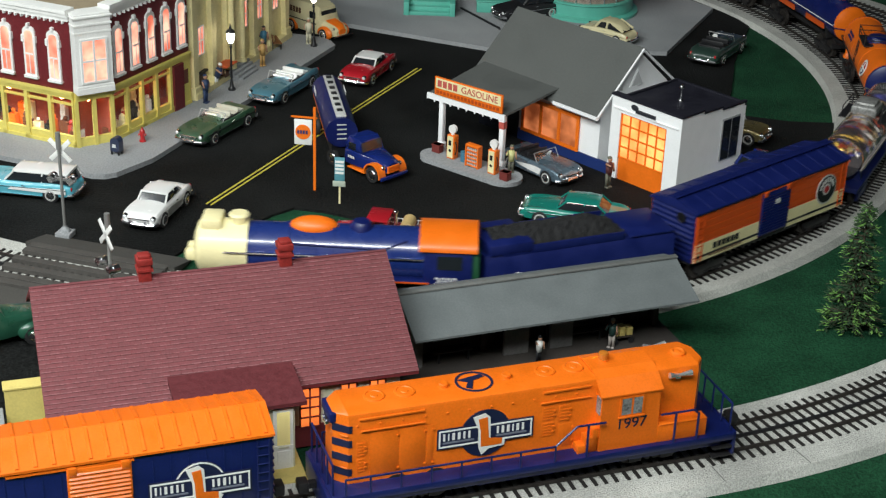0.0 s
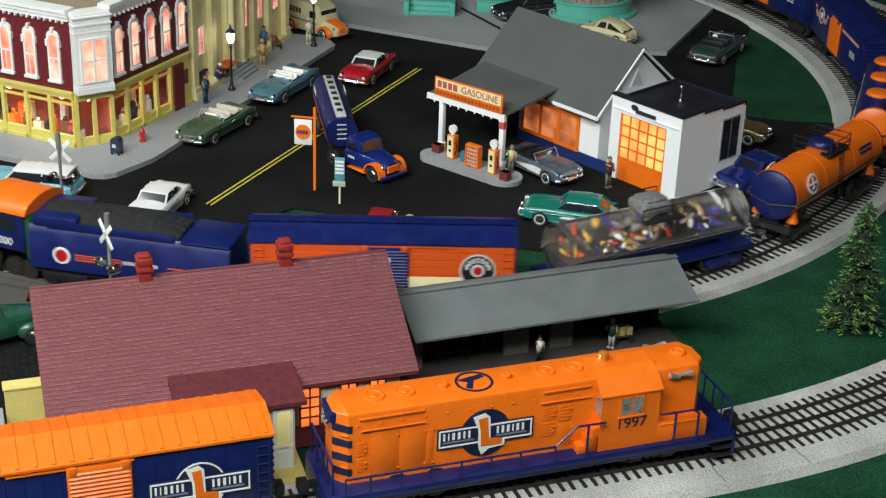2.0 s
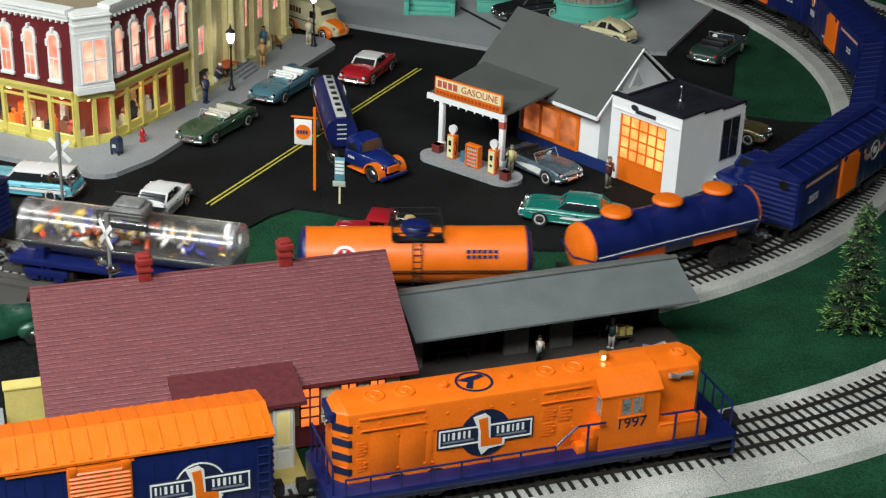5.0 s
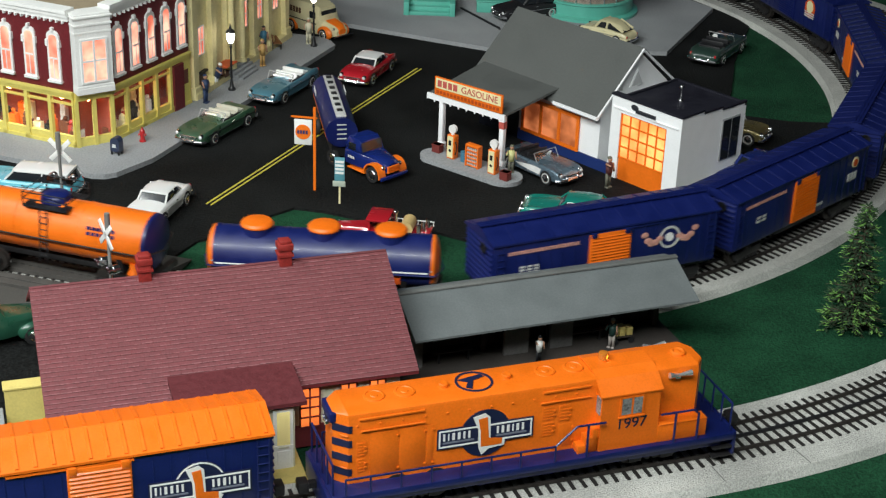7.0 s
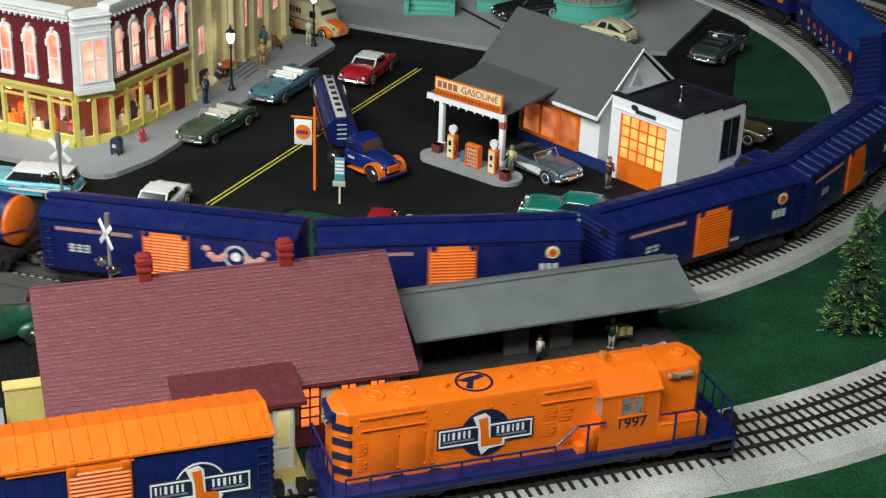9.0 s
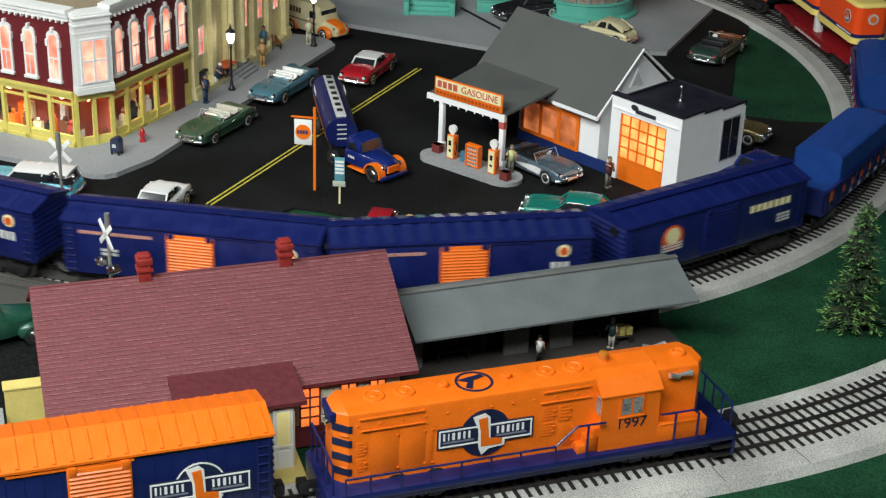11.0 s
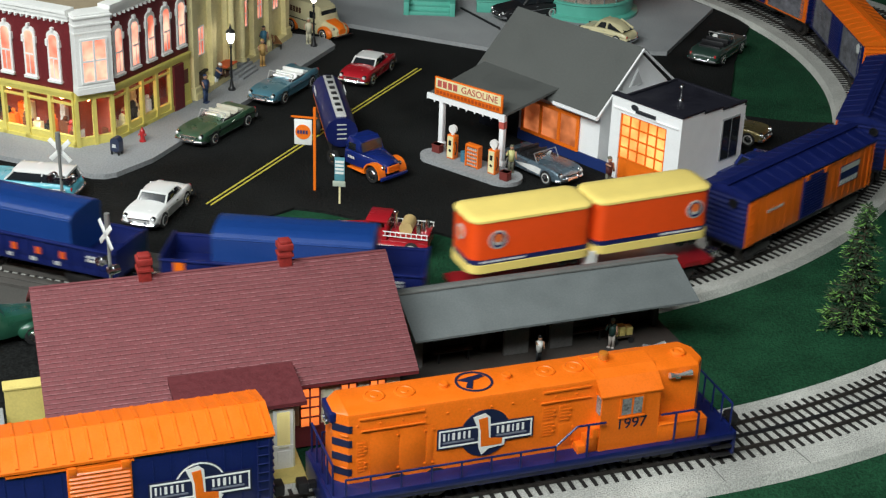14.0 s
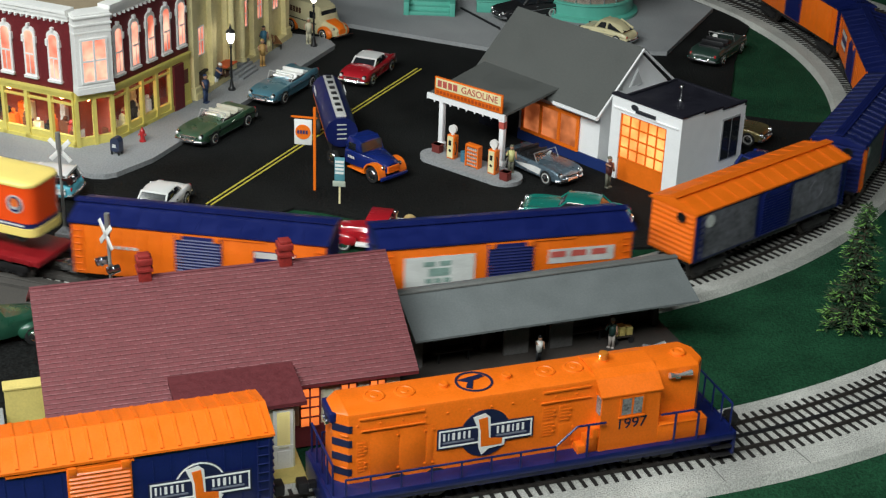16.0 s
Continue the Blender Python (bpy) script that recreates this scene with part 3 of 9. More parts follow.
def tank(label, shell_m, end_m, r, zc, half, domes, at=None):
    car = thing("tank_car", at or Matrix(), label, "tank car", TRAIN)
    b = M0()
    cyl(b, (-half, 0, zc), (half, 0, zc), r, n=40)
    shell_ = part("tank_shell", b, shell_m, car)
    for x in (-half * 0.98, -half * 0.33, half * 0.33, half * 0.98):
        part("tank_band", cyl(M0(), (x - 0.0012, 0, zc), (x + 0.0012, 0, zc), r + 0.0004, n=40), shell_m, shell_)
    for d in (-1, 1):
        e = M0()
        lathe(e, [(r + 0.0002, 0), (r - 0.0005, 0.003), (r * 0.8, 0.0055), (r * 0.45, 0.0075), (0.0, 0.008)], 32, Matrix.Translation((d * half, 0, zc)) @ Matrix.Rotation(radians(90 * d), 4, "Y"))
        part("tank_end", e, end_m, car)
    f = M0()
    box(f, -half - 0.008, -0.009, 0.026, half + 0.008, 0.009, 0.032, 0.0006)
    for x in (-half - 0.006, half + 0.006):
        box(f, x - 0.003, -0.027, 0.026, x + 0.003, 0.027, 0.032)
    for x in (-half * 0.75, half * 0.75):
        prism(f, [(-0.02, 0.032), (0.02, 0.032), (r * 0.85, zc - r * 0.5), (-r * 0.85, zc - r * 0.5)], x - 0.003, x + 0.003, "x")
    part("underframe", f, FRAME_M, car)
    for s in (-1, 1):
        h = M0()
        y, z = s * (r + 0.003), zc - 0.003
        cyl(h, (-half - 0.004, y, z), (half + 0.004, y, z), 0.0008, n=8)
        for d in (-1, 1):
            cyl(h, (d * (half + 0.004), y, z), (d * (half + 0.011), 0, z - 0.004), 0.0008, n=8)
        part("handrail", h, STEEL if shell_m is not NAVY else NAVY, car)
    for x in (-0.074, 0.074):
        truck(car, x)
    for d in (-1, 1):
        coupler(car, d * (half + 0.008), d)
    return car


def dome_tank(at=None):
    car = tank("orange tank car with navy dome and black platform", ORANGE, NAVY, 0.0265, 0.0605, 0.101, 1, at)
    z = 0.0605 + 0.0265
    b = M0()
    lathe(b, [(0.0150, -0.006), (0.0145, 0.002), (0.0125, 0.0050), (0.007, 0.0065), (0.0, 0.007)], 24, Matrix.Translation((0, 0, z)))
    part("dome", b, NAVY, car, "navy blue dome")
    p = M0()
    for x in (-0.0195, 0.0195):
        box(p, x - 0.004, -0.021, z - 0.003, x + 0.004, 0.021, z - 0.0015)
    for y in (-0.0175, 0.0175):
        box(p, -0.023, y - 0.004, z - 0.003, 0.023, y + 0.004, z - 0.0015)
    part("platform", p, BLACK, car, "black walkway round the dome")
    for x, y in itertools.product((-0.090, 0.090), (-0.020, 0.020)):
        part("saddle_foot", lathe(M0(), [(0.0062, 0), (0.0060, 0.003), (0.0042, 0.0055), (0.0036, 0.012)], 14, Matrix.Translation((x, y, 0.0322))), ORANGE, car, "orange saddle foot")
    for x, y in itertools.product((-0.023, 0.023), (-0.021, 0.021)):
        part("railing_post", cyl(M0(), (x, y, z - 0.002), (x, y, z + 0.012), 0.0007, n=6), BLACK, car)
    for zz in (z + 0.005, z + 0.0115):
        for q in (-1, 1):
            part("railing_bar", cyl(M0(), (-0.023, q * 0.021, zz), (0.023, q * 0.021, zz), 0.0006, n=6), BLACK, car)
            part("railing_bar", cyl(M0(), (q * 0.023, -0.021, zz), (q * 0.023, 0.021, zz), 0.0006, n=6), BLACK, car)
    for s in (-1, 1):
        l = M0()
        for x in (-0.004, 0.004):
            cyl(l, (x, s * 0.024, z - 0.003), (x, s * 0.0295, 0.034), 0.0006, n=6)
        for k in range(8):
            u = k / 8
            cyl(l, (-0.004, s * (0.024 + 0.0055 * u), z - 0.003 - 0.05 * u), (0.004, s * (0.024 + 0.0055 * u), z - 0.003 - 0.05 * u), 0.0005, n=6)
        part("ladder", l, BLACK, car)
        flip = s > 0
        mm = Matrix.Translation((0, 0, 0.0605)) @ Matrix.Rotation(radians(20) * (1 if flip else -1), 4, "X") @ Matrix.Translation((0, 0, -0.0605))
        o = disc(car, WHITE, 0.066, 0.0605, 0.0110, flip, 0.0268, "emblem", "white round emblem with navy and red quarters")
        o.matrix_basis = mm
        for nm, mt, a0, a1 in (("emblem_upper", REDP, 10, 170), ("emblem_lower", NAVY, 190, 350)):
            bm = M0()
            ya, yb = sorted((s * 0.0274, s * 0.0278))
            prism(bm, [(0.066 + 0.0082 * math.cos(a), 0.0605 + 0.0082 * math.sin(a)) for a in np.linspace(radians(a0), radians(a1), 12)], ya, yb, "y")
            part(nm, bm, mt, car).matrix_basis = mm
        bm = M0()
        ya, yb = sorted((s * 0.0278, s * 0.0282))
        prism(bm, [(0.0675, 0.0675), (0.0652, 0.0675), (0.0642, 0.0555), (0.0690, 0.0545), (0.0690, 0.0570), (0.0668, 0.0575)], ya, yb, "y")
        part("emblem_bar", bm, WHITE, car).matrix_basis = mm
        o = bars(car, NAVY, -0.060, 0.063, 0.030, 0.010, flip, 0.0268, 2, 5)
        o.matrix_basis = mm
    return car


def triple_tank(at=None):
    car = tank("navy tank car with three orange-capped domes", NAVY, ORANGE, 0.0245, 0.0580, 0.100, 3, at)
    z = 0.0580 + 0.0245
    for x in (-0.062, 0.0, 0.062):
        b = M0()
        lathe(b, [(0.0145, -0.006), (0.0140, 0.0035)], 28, Matrix.Translation((x, 0, z)))
        d = part("dome", b, NAVY, car)
        c = M0()
        lathe(c, [(0.0152, 0), (0.0152, 0.0016), (0.0135, 0.0036), (0.007, 0.0048), (0, 0.005)], 28, Matrix.Translation((x, 0, z + 0.0035)))
        part("dome_cap", c, ORANGE, d, "orange dome cap")
    for d in (-1, 1):
        part("end_band", cyl(M0(), (d * 0.1003, -0.0248, 0.0585), (d * 0.1003, 0.0248, 0.0585), 0.0008, n=8), SILVER, car, "pale strap across the tank end")
    for s in (-1, 1):
        bars(car, WHITE, 0, 0.0562, 0.196, 0.0012, s > 0, 0.0246)
        for x in (-0.045, 0.045):
            bars(car, RUST, x, 0.048, 0.055, 0.009, s > 0, 0.0235)
    return car


def candy_tank(at=None):
    car = thing("clear_tank_car", at or Matrix(), "clear plastic tank car with a few coloured sweets inside", "tank car", TRAIN)
    r, zc, half = 0.0245, 0.060, 0.106
    b = M0()
    cyl(b, (-half, 0, zc), (half, 0, zc), r, n=40)
    sh = part("tank_shell", b, glass("hazy_plastic", (0.80, 0.79, 0.76), 0.24, 1.0), car, "clear glossy plastic tank")
    sh.visible_shadow = False
    cols = [mat("sweet_" + n, c, 0.35, var=0.3) for n, c in (("white", (0.70, 0.68, 0.64)), ("red", (0.50, 0.07, 0.03)), ("tan", (0.46, 0.32, 0.18)), ("yellow", (0.60, 0.38, 0.06)), ("blue", (0.06, 0.06, 0.26)), ("grey", (0.20, 0.19, 0.19)), ("brown", (0.10, 0.07, 0.06)))]
    rnd = random.Random(5)
    for k, c in enumerate(cols):
        s = M0()
        for i in range(15):
            while True:
                x, y = rnd.gauss(rnd.choice((-0.055, 0.020, 0.045)), 0.024), rnd.uniform(-r, r)
                z = rnd.uniform(-r * 0.35, r * (0.28 - 4.0 * abs(abs(x) - 0.045)))
                if abs(x) < half - 0.008 and y * y + z * z < (r - 0.007) ** 2:
                    break
            turn = Matrix.Translation((x, y, zc + z)) @ Matrix.Rotation(rnd.uniform(0, 3.1), 4, "Z") @ Matrix.Rotation(rnd.uniform(-0.7, 0.7), 4, "Y")
            a = rnd.uniform(0.0018, 0.0036)
            box(s, -a * 1.3, -a * 0.7, -a * 0.5, a * 1.3, a * 0.7, a * 0.5, a * 0.35, turn)
            for q in (-1, 1):
                prism(s, [(q * a * 1.3, 0), (q * a * 2.1, a * 0.5), (q * a * 2.1, -a * 0.5)], -a * 0.08, a * 0.08, "y", turn)
        part("sweets", s, c, car)["kind"] = "stuff"
    tr = M0()
    prism(tr, [((r - 0.0025) * math.cos(a), zc + (r - 0.0025) * math.sin(a)) for a in np.linspace(math.pi + 0.32, 2 * math.pi - 0.32, 17)], -half + 0.004, half - 0.004, "x")
    part("trough", tr, mat("smoky_trough", (0.045, 0.042, 0.048), 0.4, var=0.4, coat=0.3), car, "dark smoky trough under the sweets")
    for s in (-1, 1):
        rim = M0()
        box(rim, -half, s * (r - 0.0002) - 0.0006, zc - 0.0085, half, s * (r - 0.0002) + 0.0006, zc - 0.0073)
        part("tank_rim", rim, mat("dull_rim", (0.25, 0.23, 0.22), 0.4), car)
    for d in (-1, 1):
        e = M0()
        cyl(e, (d * (half - 0.006), 0, zc), (d * half, 0, zc), r + 0.0003, n=40, caps=False)
        part("end_band", e, GLASS_CLEAR, car).visible_shadow = False
    t = M0()
    box(t, -0.017, -0.015, zc + r - 0.004, 0.017, 0.015, zc + r + 0.008, 0.004)
    box(t, -0.013, -0.011, zc + r + 0.008, 0.013, 0.011, zc + r + 0.0115, 0.002)
    part("motor_housing", t, mat("grey_metal", (0.30, 0.30, 0.29), 0.35, 0.4, var=0.5, scale=160), car, "grey metal housing on the tank")
    p = M0()
    for y in (-0.022, 0.022):
        box(p, -0.024, y - 0.004, zc + r - 0.006, 0.024, y + 0.004, zc + r - 0.0045)
        cyl(p, (-0.024, y, zc + r - 0.004), (-0.024, y, zc + r + 0.008), 0.0007, n=6)
        cyl(p, (0.024, y, zc + r - 0.004), (0.024, y, zc + r + 0.008), 0.0007, n=6)
        cyl(p, (-0.024, y, zc + r + 0.008), (0.024, y, zc + r + 0.008), 0.0007, n=6)
    part("platform", p, BLACK, car)
    f = M0()
    box(f, -half - 0.010, -0.026, 0.028, half + 0.010, 0.026, 0.0335, 0.0008)
    for x in (-half * 0.8, half * 0.8):
        prism(f, [(-0.022, 0.033), (0.022, 0.033), (r * 0.8, zc - r * 0.55), (-r * 0.8, zc - r * 0.55)], x - 0.003, x + 0.003, "x")
    part("frame", f, NAVY, car, "navy blue car frame")
    h = M0()
    for s in (-1, 1):
        cyl(h, (-half, s * (r + 0.002), zc - 0.006), (half, s * (r + 0.002), zc - 0.006), 0.0008, n=8)
    part("handrail", h, CHROME, car)
    for x in (-0.080, 0.080):
        truck(car, x, NAVY)
    for d in (-1, 1):
        coupler(car, d * (half + 0.010), d)
    return car


def load_car(at=None):
    car = thing("load_car", at or Matrix(), "navy gondola car with a ribbed blue rounded load", "freight car", TRAIN)
    b = M0()
    L = 0.122
    box(b, -L, -0.0285, 0.030, L, 0.0285, 0.038, 0.0006)
    for s in (-1, 1):
        y0, y1 = sorted((s * 0.0265, s * 0.0285))
        box(b, -L, y0, 0.036, L, y1, 0.056, 0.0004)
        for x in np.arange(-L + 0.006, L, 0.0145):
            box(b, x - 0.0012, min(s * 0.0285, s * 0.0298), 0.031, x + 0.0012, max(s * 0.0285, s * 0.0298), 0.055)
    for d in (-1, 1):
        x0, x1 = sorted((d * L, d * (L - 0.002)))
        box(b, x0, -0.0285, 0.036, x1, 0.0285, 0.060, 0.0004)
    part("gondola_body", b, NAVY, car)
    c = M0()
    out = [(-0.0258, 0.040), (-0.0258, 0.0775), (-0.0248, 0.0810), (-0.0215, 0.0835), (-0.012, 0.0858), (0.0, 0.0866),
           (0.012, 0.0858), (0.0215, 0.0835), (0.0248, 0.0810), (0.0258, 0.0775), (0.0258, 0.040)]
    prism(c, out, -0.074, 0.074, "x")
    cover = part("load_cover", c, BLUE, car, "ribbed bright blue load cover")
    repeat("cover_rib", prism(M0(), [(y * 1.022, 0.06 + (z - 0.06) * 1.02) for y, z in out], -0.0010, 0.0010, "x"), BLUE, cover,
           [Matrix.Translation((x, 0, 0)) for x in np.arange(-0.072, 0.073, 0.0040)])
    for s in (-1, 1):
        part("cover_edge", cyl(M0(), (-0.074, s * 0.0262, 0.0795), (0.074, s * 0.0262, 0.0795), 0.0006, n=6), BLUE, cover)
        for k in range(6):
            bars(car, RUST, -0.066 + 0.0265 * k, 0.0455, 0.0058, 0.0070, s > 0, 0.0300)
        for k in range(5):
            bars(car, SILVER, -0.060 + 0.026 * k, 0.0360, 0.0062, 0.0038, s > 0, 0.0300, 1, 1)
        bars(car, SILVER, -0.098, 0.0475, 0.011, 0.0075, s > 0, 0.0300, 2, 1)
        bars(car, ORANGE, 0.104, 0.0490, 0.010, 0.012, s > 0, 0.0300)
        part("top_sill", box(M0(), -L, min(s * 0.0262, s * 0.0305), 0.0550, L, max(s * 0.0262, s * 0.0305), 0.0572, 0.0005), NAVY, car)
    for x in (-0.086, 0.086):
        truck(car, x)
    for d in (-1, 1):
        coupler(car, d * L, d)
    return car


GAS_EMB = mat("emblem_orange", (0.75, 0.16, 0.03), 0.4)
FLATRED = mat("flatcar_red", (0.24, 0.008, 0.012), 0.4, var=0.2)


def trailer_flat(at=None):
    car = thing("flatcar", at or Matrix(), "dark red flatcar carrying two orange and cream trailers", "flatcar", TRAIN)
    b = M0()
    L = 0.131
    box(b, -L, -0.0285, 0.028, L, 0.0285, 0.0335, 0.0006)
    prism(b, [(-0.09, 0.020), (0.09, 0.020), (0.115, 0.028), (-0.115, 0.028)], -0.006, 0.006, "y")
    for s in (-1, 1):
        prism(b, [(-0.060, 0.0225), (0.060, 0.0225), (0.085, 0.029), (-0.085, 0.029)], s * 0.0285 - 0.001, s * 0.0285 + 0.001, "y")
        for x in np.arange(-L + 0.01, L, 0.022):
            box(b, x - 0.002, min(s * 0.0285, s * 0.0305), 0.029, x + 0.002, max(s * 0.0285, s * 0.0305), 0.0328)
    part("deck", b, FLATRED, car, "dark red flatcar deck")
    q = M0()
    box(q, -0.004, -0.022, 0.0335, 0.007, -0.012, 0.058, 0.001)
    box(q, -0.004, 0.012, 0.0335, 0.007, 0.022, 0.058, 0.001)
    part("hitch", q, WHITE, car, "white trailer hitch stand")
    for s in (-1, 1):
        bars(car, SILVER, 0.0, 0.0255, 0.09, 0.0028, s > 0, 0.0297, 1, 8)
    for x in (-0.092, 0.092):
        truck(car, x)
    for d in (-1, 1):
        coupler(car, d * L, d)
    return car


def trailer(end=-1, at=None):
    """A highway trailer with rounded ends: lower skirt, orange body, navy band, cream roof."""
    t = thing("truck_trailer", at or Matrix(), "orange truck trailer with cream roof riding on a flatcar", "trailer", "trailers on the flatcar")
    L, W = 0.0625, 0.0240

    def rounded(r, grow=0.0):
        pts = []
        for cx, cy, a0 in ((L - r, W - r, 0), (-L + r, W - r, 90), (-L + r, -W + r, 180), (L - r, -W + r, 270)):
            for k in range(6):
                a = radians(a0 + 18 * k)
                pts.append((cx + (r + grow) * math.cos(a), cy + (r + grow) * math.sin(a)))
        return pts
    pale = mat("pale_cream_paint", (0.90, 0.70, 0.20), 0.4, var=0.06, coat=0.1)
    for nm, z0, z1, mt, g in (("skirt", 0.0415, 0.0495, pale, 0.0014), ("navy_band", 0.0495, 0.0545, NAVY, 0), ("trailer_body", 0.0545, 0.0915, mat("trailer_orange", (0.86, 0.078, 0.008), 0.4, coat=0.1, var=0.06), 0)):
        b = M0()
        prism(b, rounded(0.011, g), z0, z1, "z")
        part(nm, b, mt, t)
    r = M0()
    lay = [(0.0010, 0.0915), (0.0010, 0.0938), (-0.0006, 0.0952), (-0.005, 0.0962), (-0.009, 0.0966)]
    prev = None
    for g, z in lay:
        ring = [r.verts.new((x, y, z)) for x, y in rounded(0.011, g)]
        if prev:
            for i in range(len(ring)):
                r.faces.new((prev[i], prev[(i + 1) % len(ring)], ring[(i + 1) % len(ring)], ring[i]))
        else:
            r.faces.new(list(reversed(ring)))
        prev = ring
    r.faces.new(prev)
    part("trailer_roof", r, pale, t, "cream yellow roof")
    nose = Matrix.Translation((L, 0, 0)) @ Matrix.Rotation(radians(-90), 4, "Z")
    for nm, mt, rr, lift in (("emblem", SILVER, 0.0074, 0.0002), ("emblem_centre", GAS_EMB, 0.0048, 0.0005)):
        disc(t, mt, 0, 0.0755, rr, True, lift, nm).matrix_basis = nose
    for s in (-1, 1):
        x = end * (0.044 if end < 0 else 0.036)
        disc(t, SILVER, x, 0.0735, 0.0092, s > 0, W, "emblem", "grey ring emblem with navy and orange centre")
        disc(t, NAVY, x, 0.0735, 0.0076, s > 0, W + 0.0003, "emblem_ring", r_in=0.0056)
        disc(t, GAS_EMB, x, 0.0752, 0.0046, s > 0, W + 0.0004, "emblem_centre")
        bars(t, SILVER, x, 0.0700, 0.0082, 0.0022, s > 0, W + 0.0009, 1, 2, "emblem_bars")
        bars(t, WHITE, end * 0.030, 0.0522, 0.046, 0.0017, s > 0, W, 1, 10)
    w = M0()
    for x, y in itertools.product((-0.046, -0.034), (-0.017, 0.017)):
        cyl(w, (x, y - 0.004, 0.0405), (x, y + 0.004, 0.0405), 0.0065, n=16)
    box(w, 0.030, -0.01, 0.0345, 0.034, 0.01, 0.0445)
    part("wheel_group", w, RUBBER, t)
    return t


def locomotive(at=None):
    e = thing("steam_locomotive", at or Matrix(), "navy steam locomotive with cream smokebox and orange dome", "locomotive", TRAIN)
    zc, r = 0.0620, 0.0245
    # front is at +x
    b = M0()
    cyl(b, (-0.070, 0, zc), (0.085, 0, zc), r, r * 0.97, n=40)
    boiler = part("boiler", b, mat("navy_gloss", (0.010, 0.025, 0.14), 0.28, var=0.12, coat=0.6), e, "glossy navy boiler")
    for x in (-0.065, -0.03, 0.01, 0.05):
        part("boiler_band", cyl(M0(), (x - 0.0012, 0, zc), (x + 0.0012, 0, zc), r + 0.0005, n=40), MATS["navy_gloss"], boiler)
    s = M0()
    cyl(s, (0.085, 0, zc), (0.126, 0, zc), r + 0.0008, n=40)
    lathe(s, [(r, 0), (r - 0.002, 0.004), (r * 0.6, 0.007), (0, 0.008)], 32, Matrix.Translation((0.126, 0, zc)) @ Matrix.Rotation(radians(90), 4, "Y"))
    box(s, 0.126, -0.012, zc - 0.012, 0.142, -0.002, zc - 0.001, 0.003)
    box(s, 0.126, 0.002, zc - 0.012, 0.142, 0.012, zc - 0.001, 0.003)
    box(s, 0.108, -0.014, zc + r - 0.006, 0.127, 0.014, zc + r + 0.006, 0.003)
    part("smokebox", s, CREAM, e, "cream smokebox with twin pumps")
    k = M0()
    lathe(k, [(0.008, -0.006), (0.0085, 0.004), (0.0095, 0.0065), (0.0075, 0.0085), (0.0, 0.0086)], 20, Matrix.Translation((0.094, 0, zc + r)))
    part("chimney", k, CREAM, e)
    d = M0()
    ball(d, (0.028, 0, zc + r - 0.002), 0.0125, 1.75, 0.95, 0.75, 24)
    part("sand_dome", d, ORANGE, e, "long orange sand dome")
    d2 = M0()
    lathe(d2, [(0.0105, -0.005), (0.010, 0.002), (0.0075, 0.0052), (0, 0.006)], 20, Matrix.Translation((-0.014, 0, zc + r)))
    part("steam_dome", d2, NAVY, e)
    h = M0()
    for q in (-1, 1):
        cyl(h, (-0.070, q * (r + 0.002), zc + 0.005), (0.105, q * (r + 0.002), zc + 0.005), 0.0008, n=8)
        for x in (-0.06, -0.02, 0.02, 0.06, 0.1):
            cyl(h, (x, q * (r - 0.002), zc + 0.005), (x, q * (r + 0.0025), zc + 0.005), 0.0008, n=6)
    part("handrail", h, CHROME, e, "bright handrail wire")
    pp = M0()
    for q in (-1, 1):
        for a0, a1 in (((0.06, 0.6), (0.02, 0.55)), ((0.02, 0.55), (-0.035, 0.5)), ((-0.035, 0.5), (-0.055, 0.85))):
            y0, z0 = q * (r + 0.001) * math.cos(a0[1]), zc + (r + 0.001) * math.sin(a0[1])
            y1, z1 = q * (r + 0.001) * math.cos(a1[1]), zc + (r + 0.001) * math.sin(a1[1])
            cyl(pp, (a0[0], y0, z0), (a1[0], y1, z1), 0.0009, n=8)
    part("pipe", pp, NAVY, e)
    rb = M0()
    for q in (-1, 1):
        box(rb, -0.075, min(q * 0.017, q * 0.030), 0.0455, 0.110, max(q * 0.017, q * 0.030), 0.0475, 0.0004)
    part("running_board", rb, NAVY, e)
    rd = M0()
    for q in (-1, 1):
        box(rd, -0.075, min(q * 0.030, q * 0.0306), 0.0457, 0.060, max(q * 0.030, q * 0.0306), 0.0472)
    part("red_lining", rd, RUST, e)
    c = M0()
    box(c, -0.113, -0.029, 0.040, -0.070, 0.029, 0.078, 0.001)
    cab = part("cab", c, NAVY, e)
    roof = M0()
    out = [(-0.031, 0.0775)] + [(0.031 * math.sin(a), 0.0785 + 0.0125 * math.cos(a)) for a in np.linspace(-1.5, 1.5, 14)] + [(0.031, 0.0775)]
    prism(roof, out, -0.117, -0.066, "x")
    part("cab_roof", roof, ORANGE, cab, "orange cab roof")
    for q in (-1, 1):
        w = M0()
        box(w, -0.104, min(q * 0.0285, q * 0.0294), 0.060, -0.082, max(q * 0.0285, q * 0.0294), 0.073)
        part("cab_window", w, GLASS_DARK, cab)
        lettering("running_number", "2000", 0.0105, WHITE, cab, side(0.0296, -0.090, 0.050, q > 0), "white cab number")
    tail = M0()
    box(tail, -0.119, -0.027, 0.034, -0.113, 0.027, 0.076, 0.0008)
    part("cab_curtain", tail, mat("dark_green_paint", (0.01, 0.07, 0.03), 0.5), cab, "dark green rear edge of the cab")
    f = M0()
    box(f, -0.115, -0.012, 0.022, 0.118, 0.012, 0.042)
    box(f, 0.100, -0.028, 0.022, 0.122, 0.028, 0.045, 0.002)
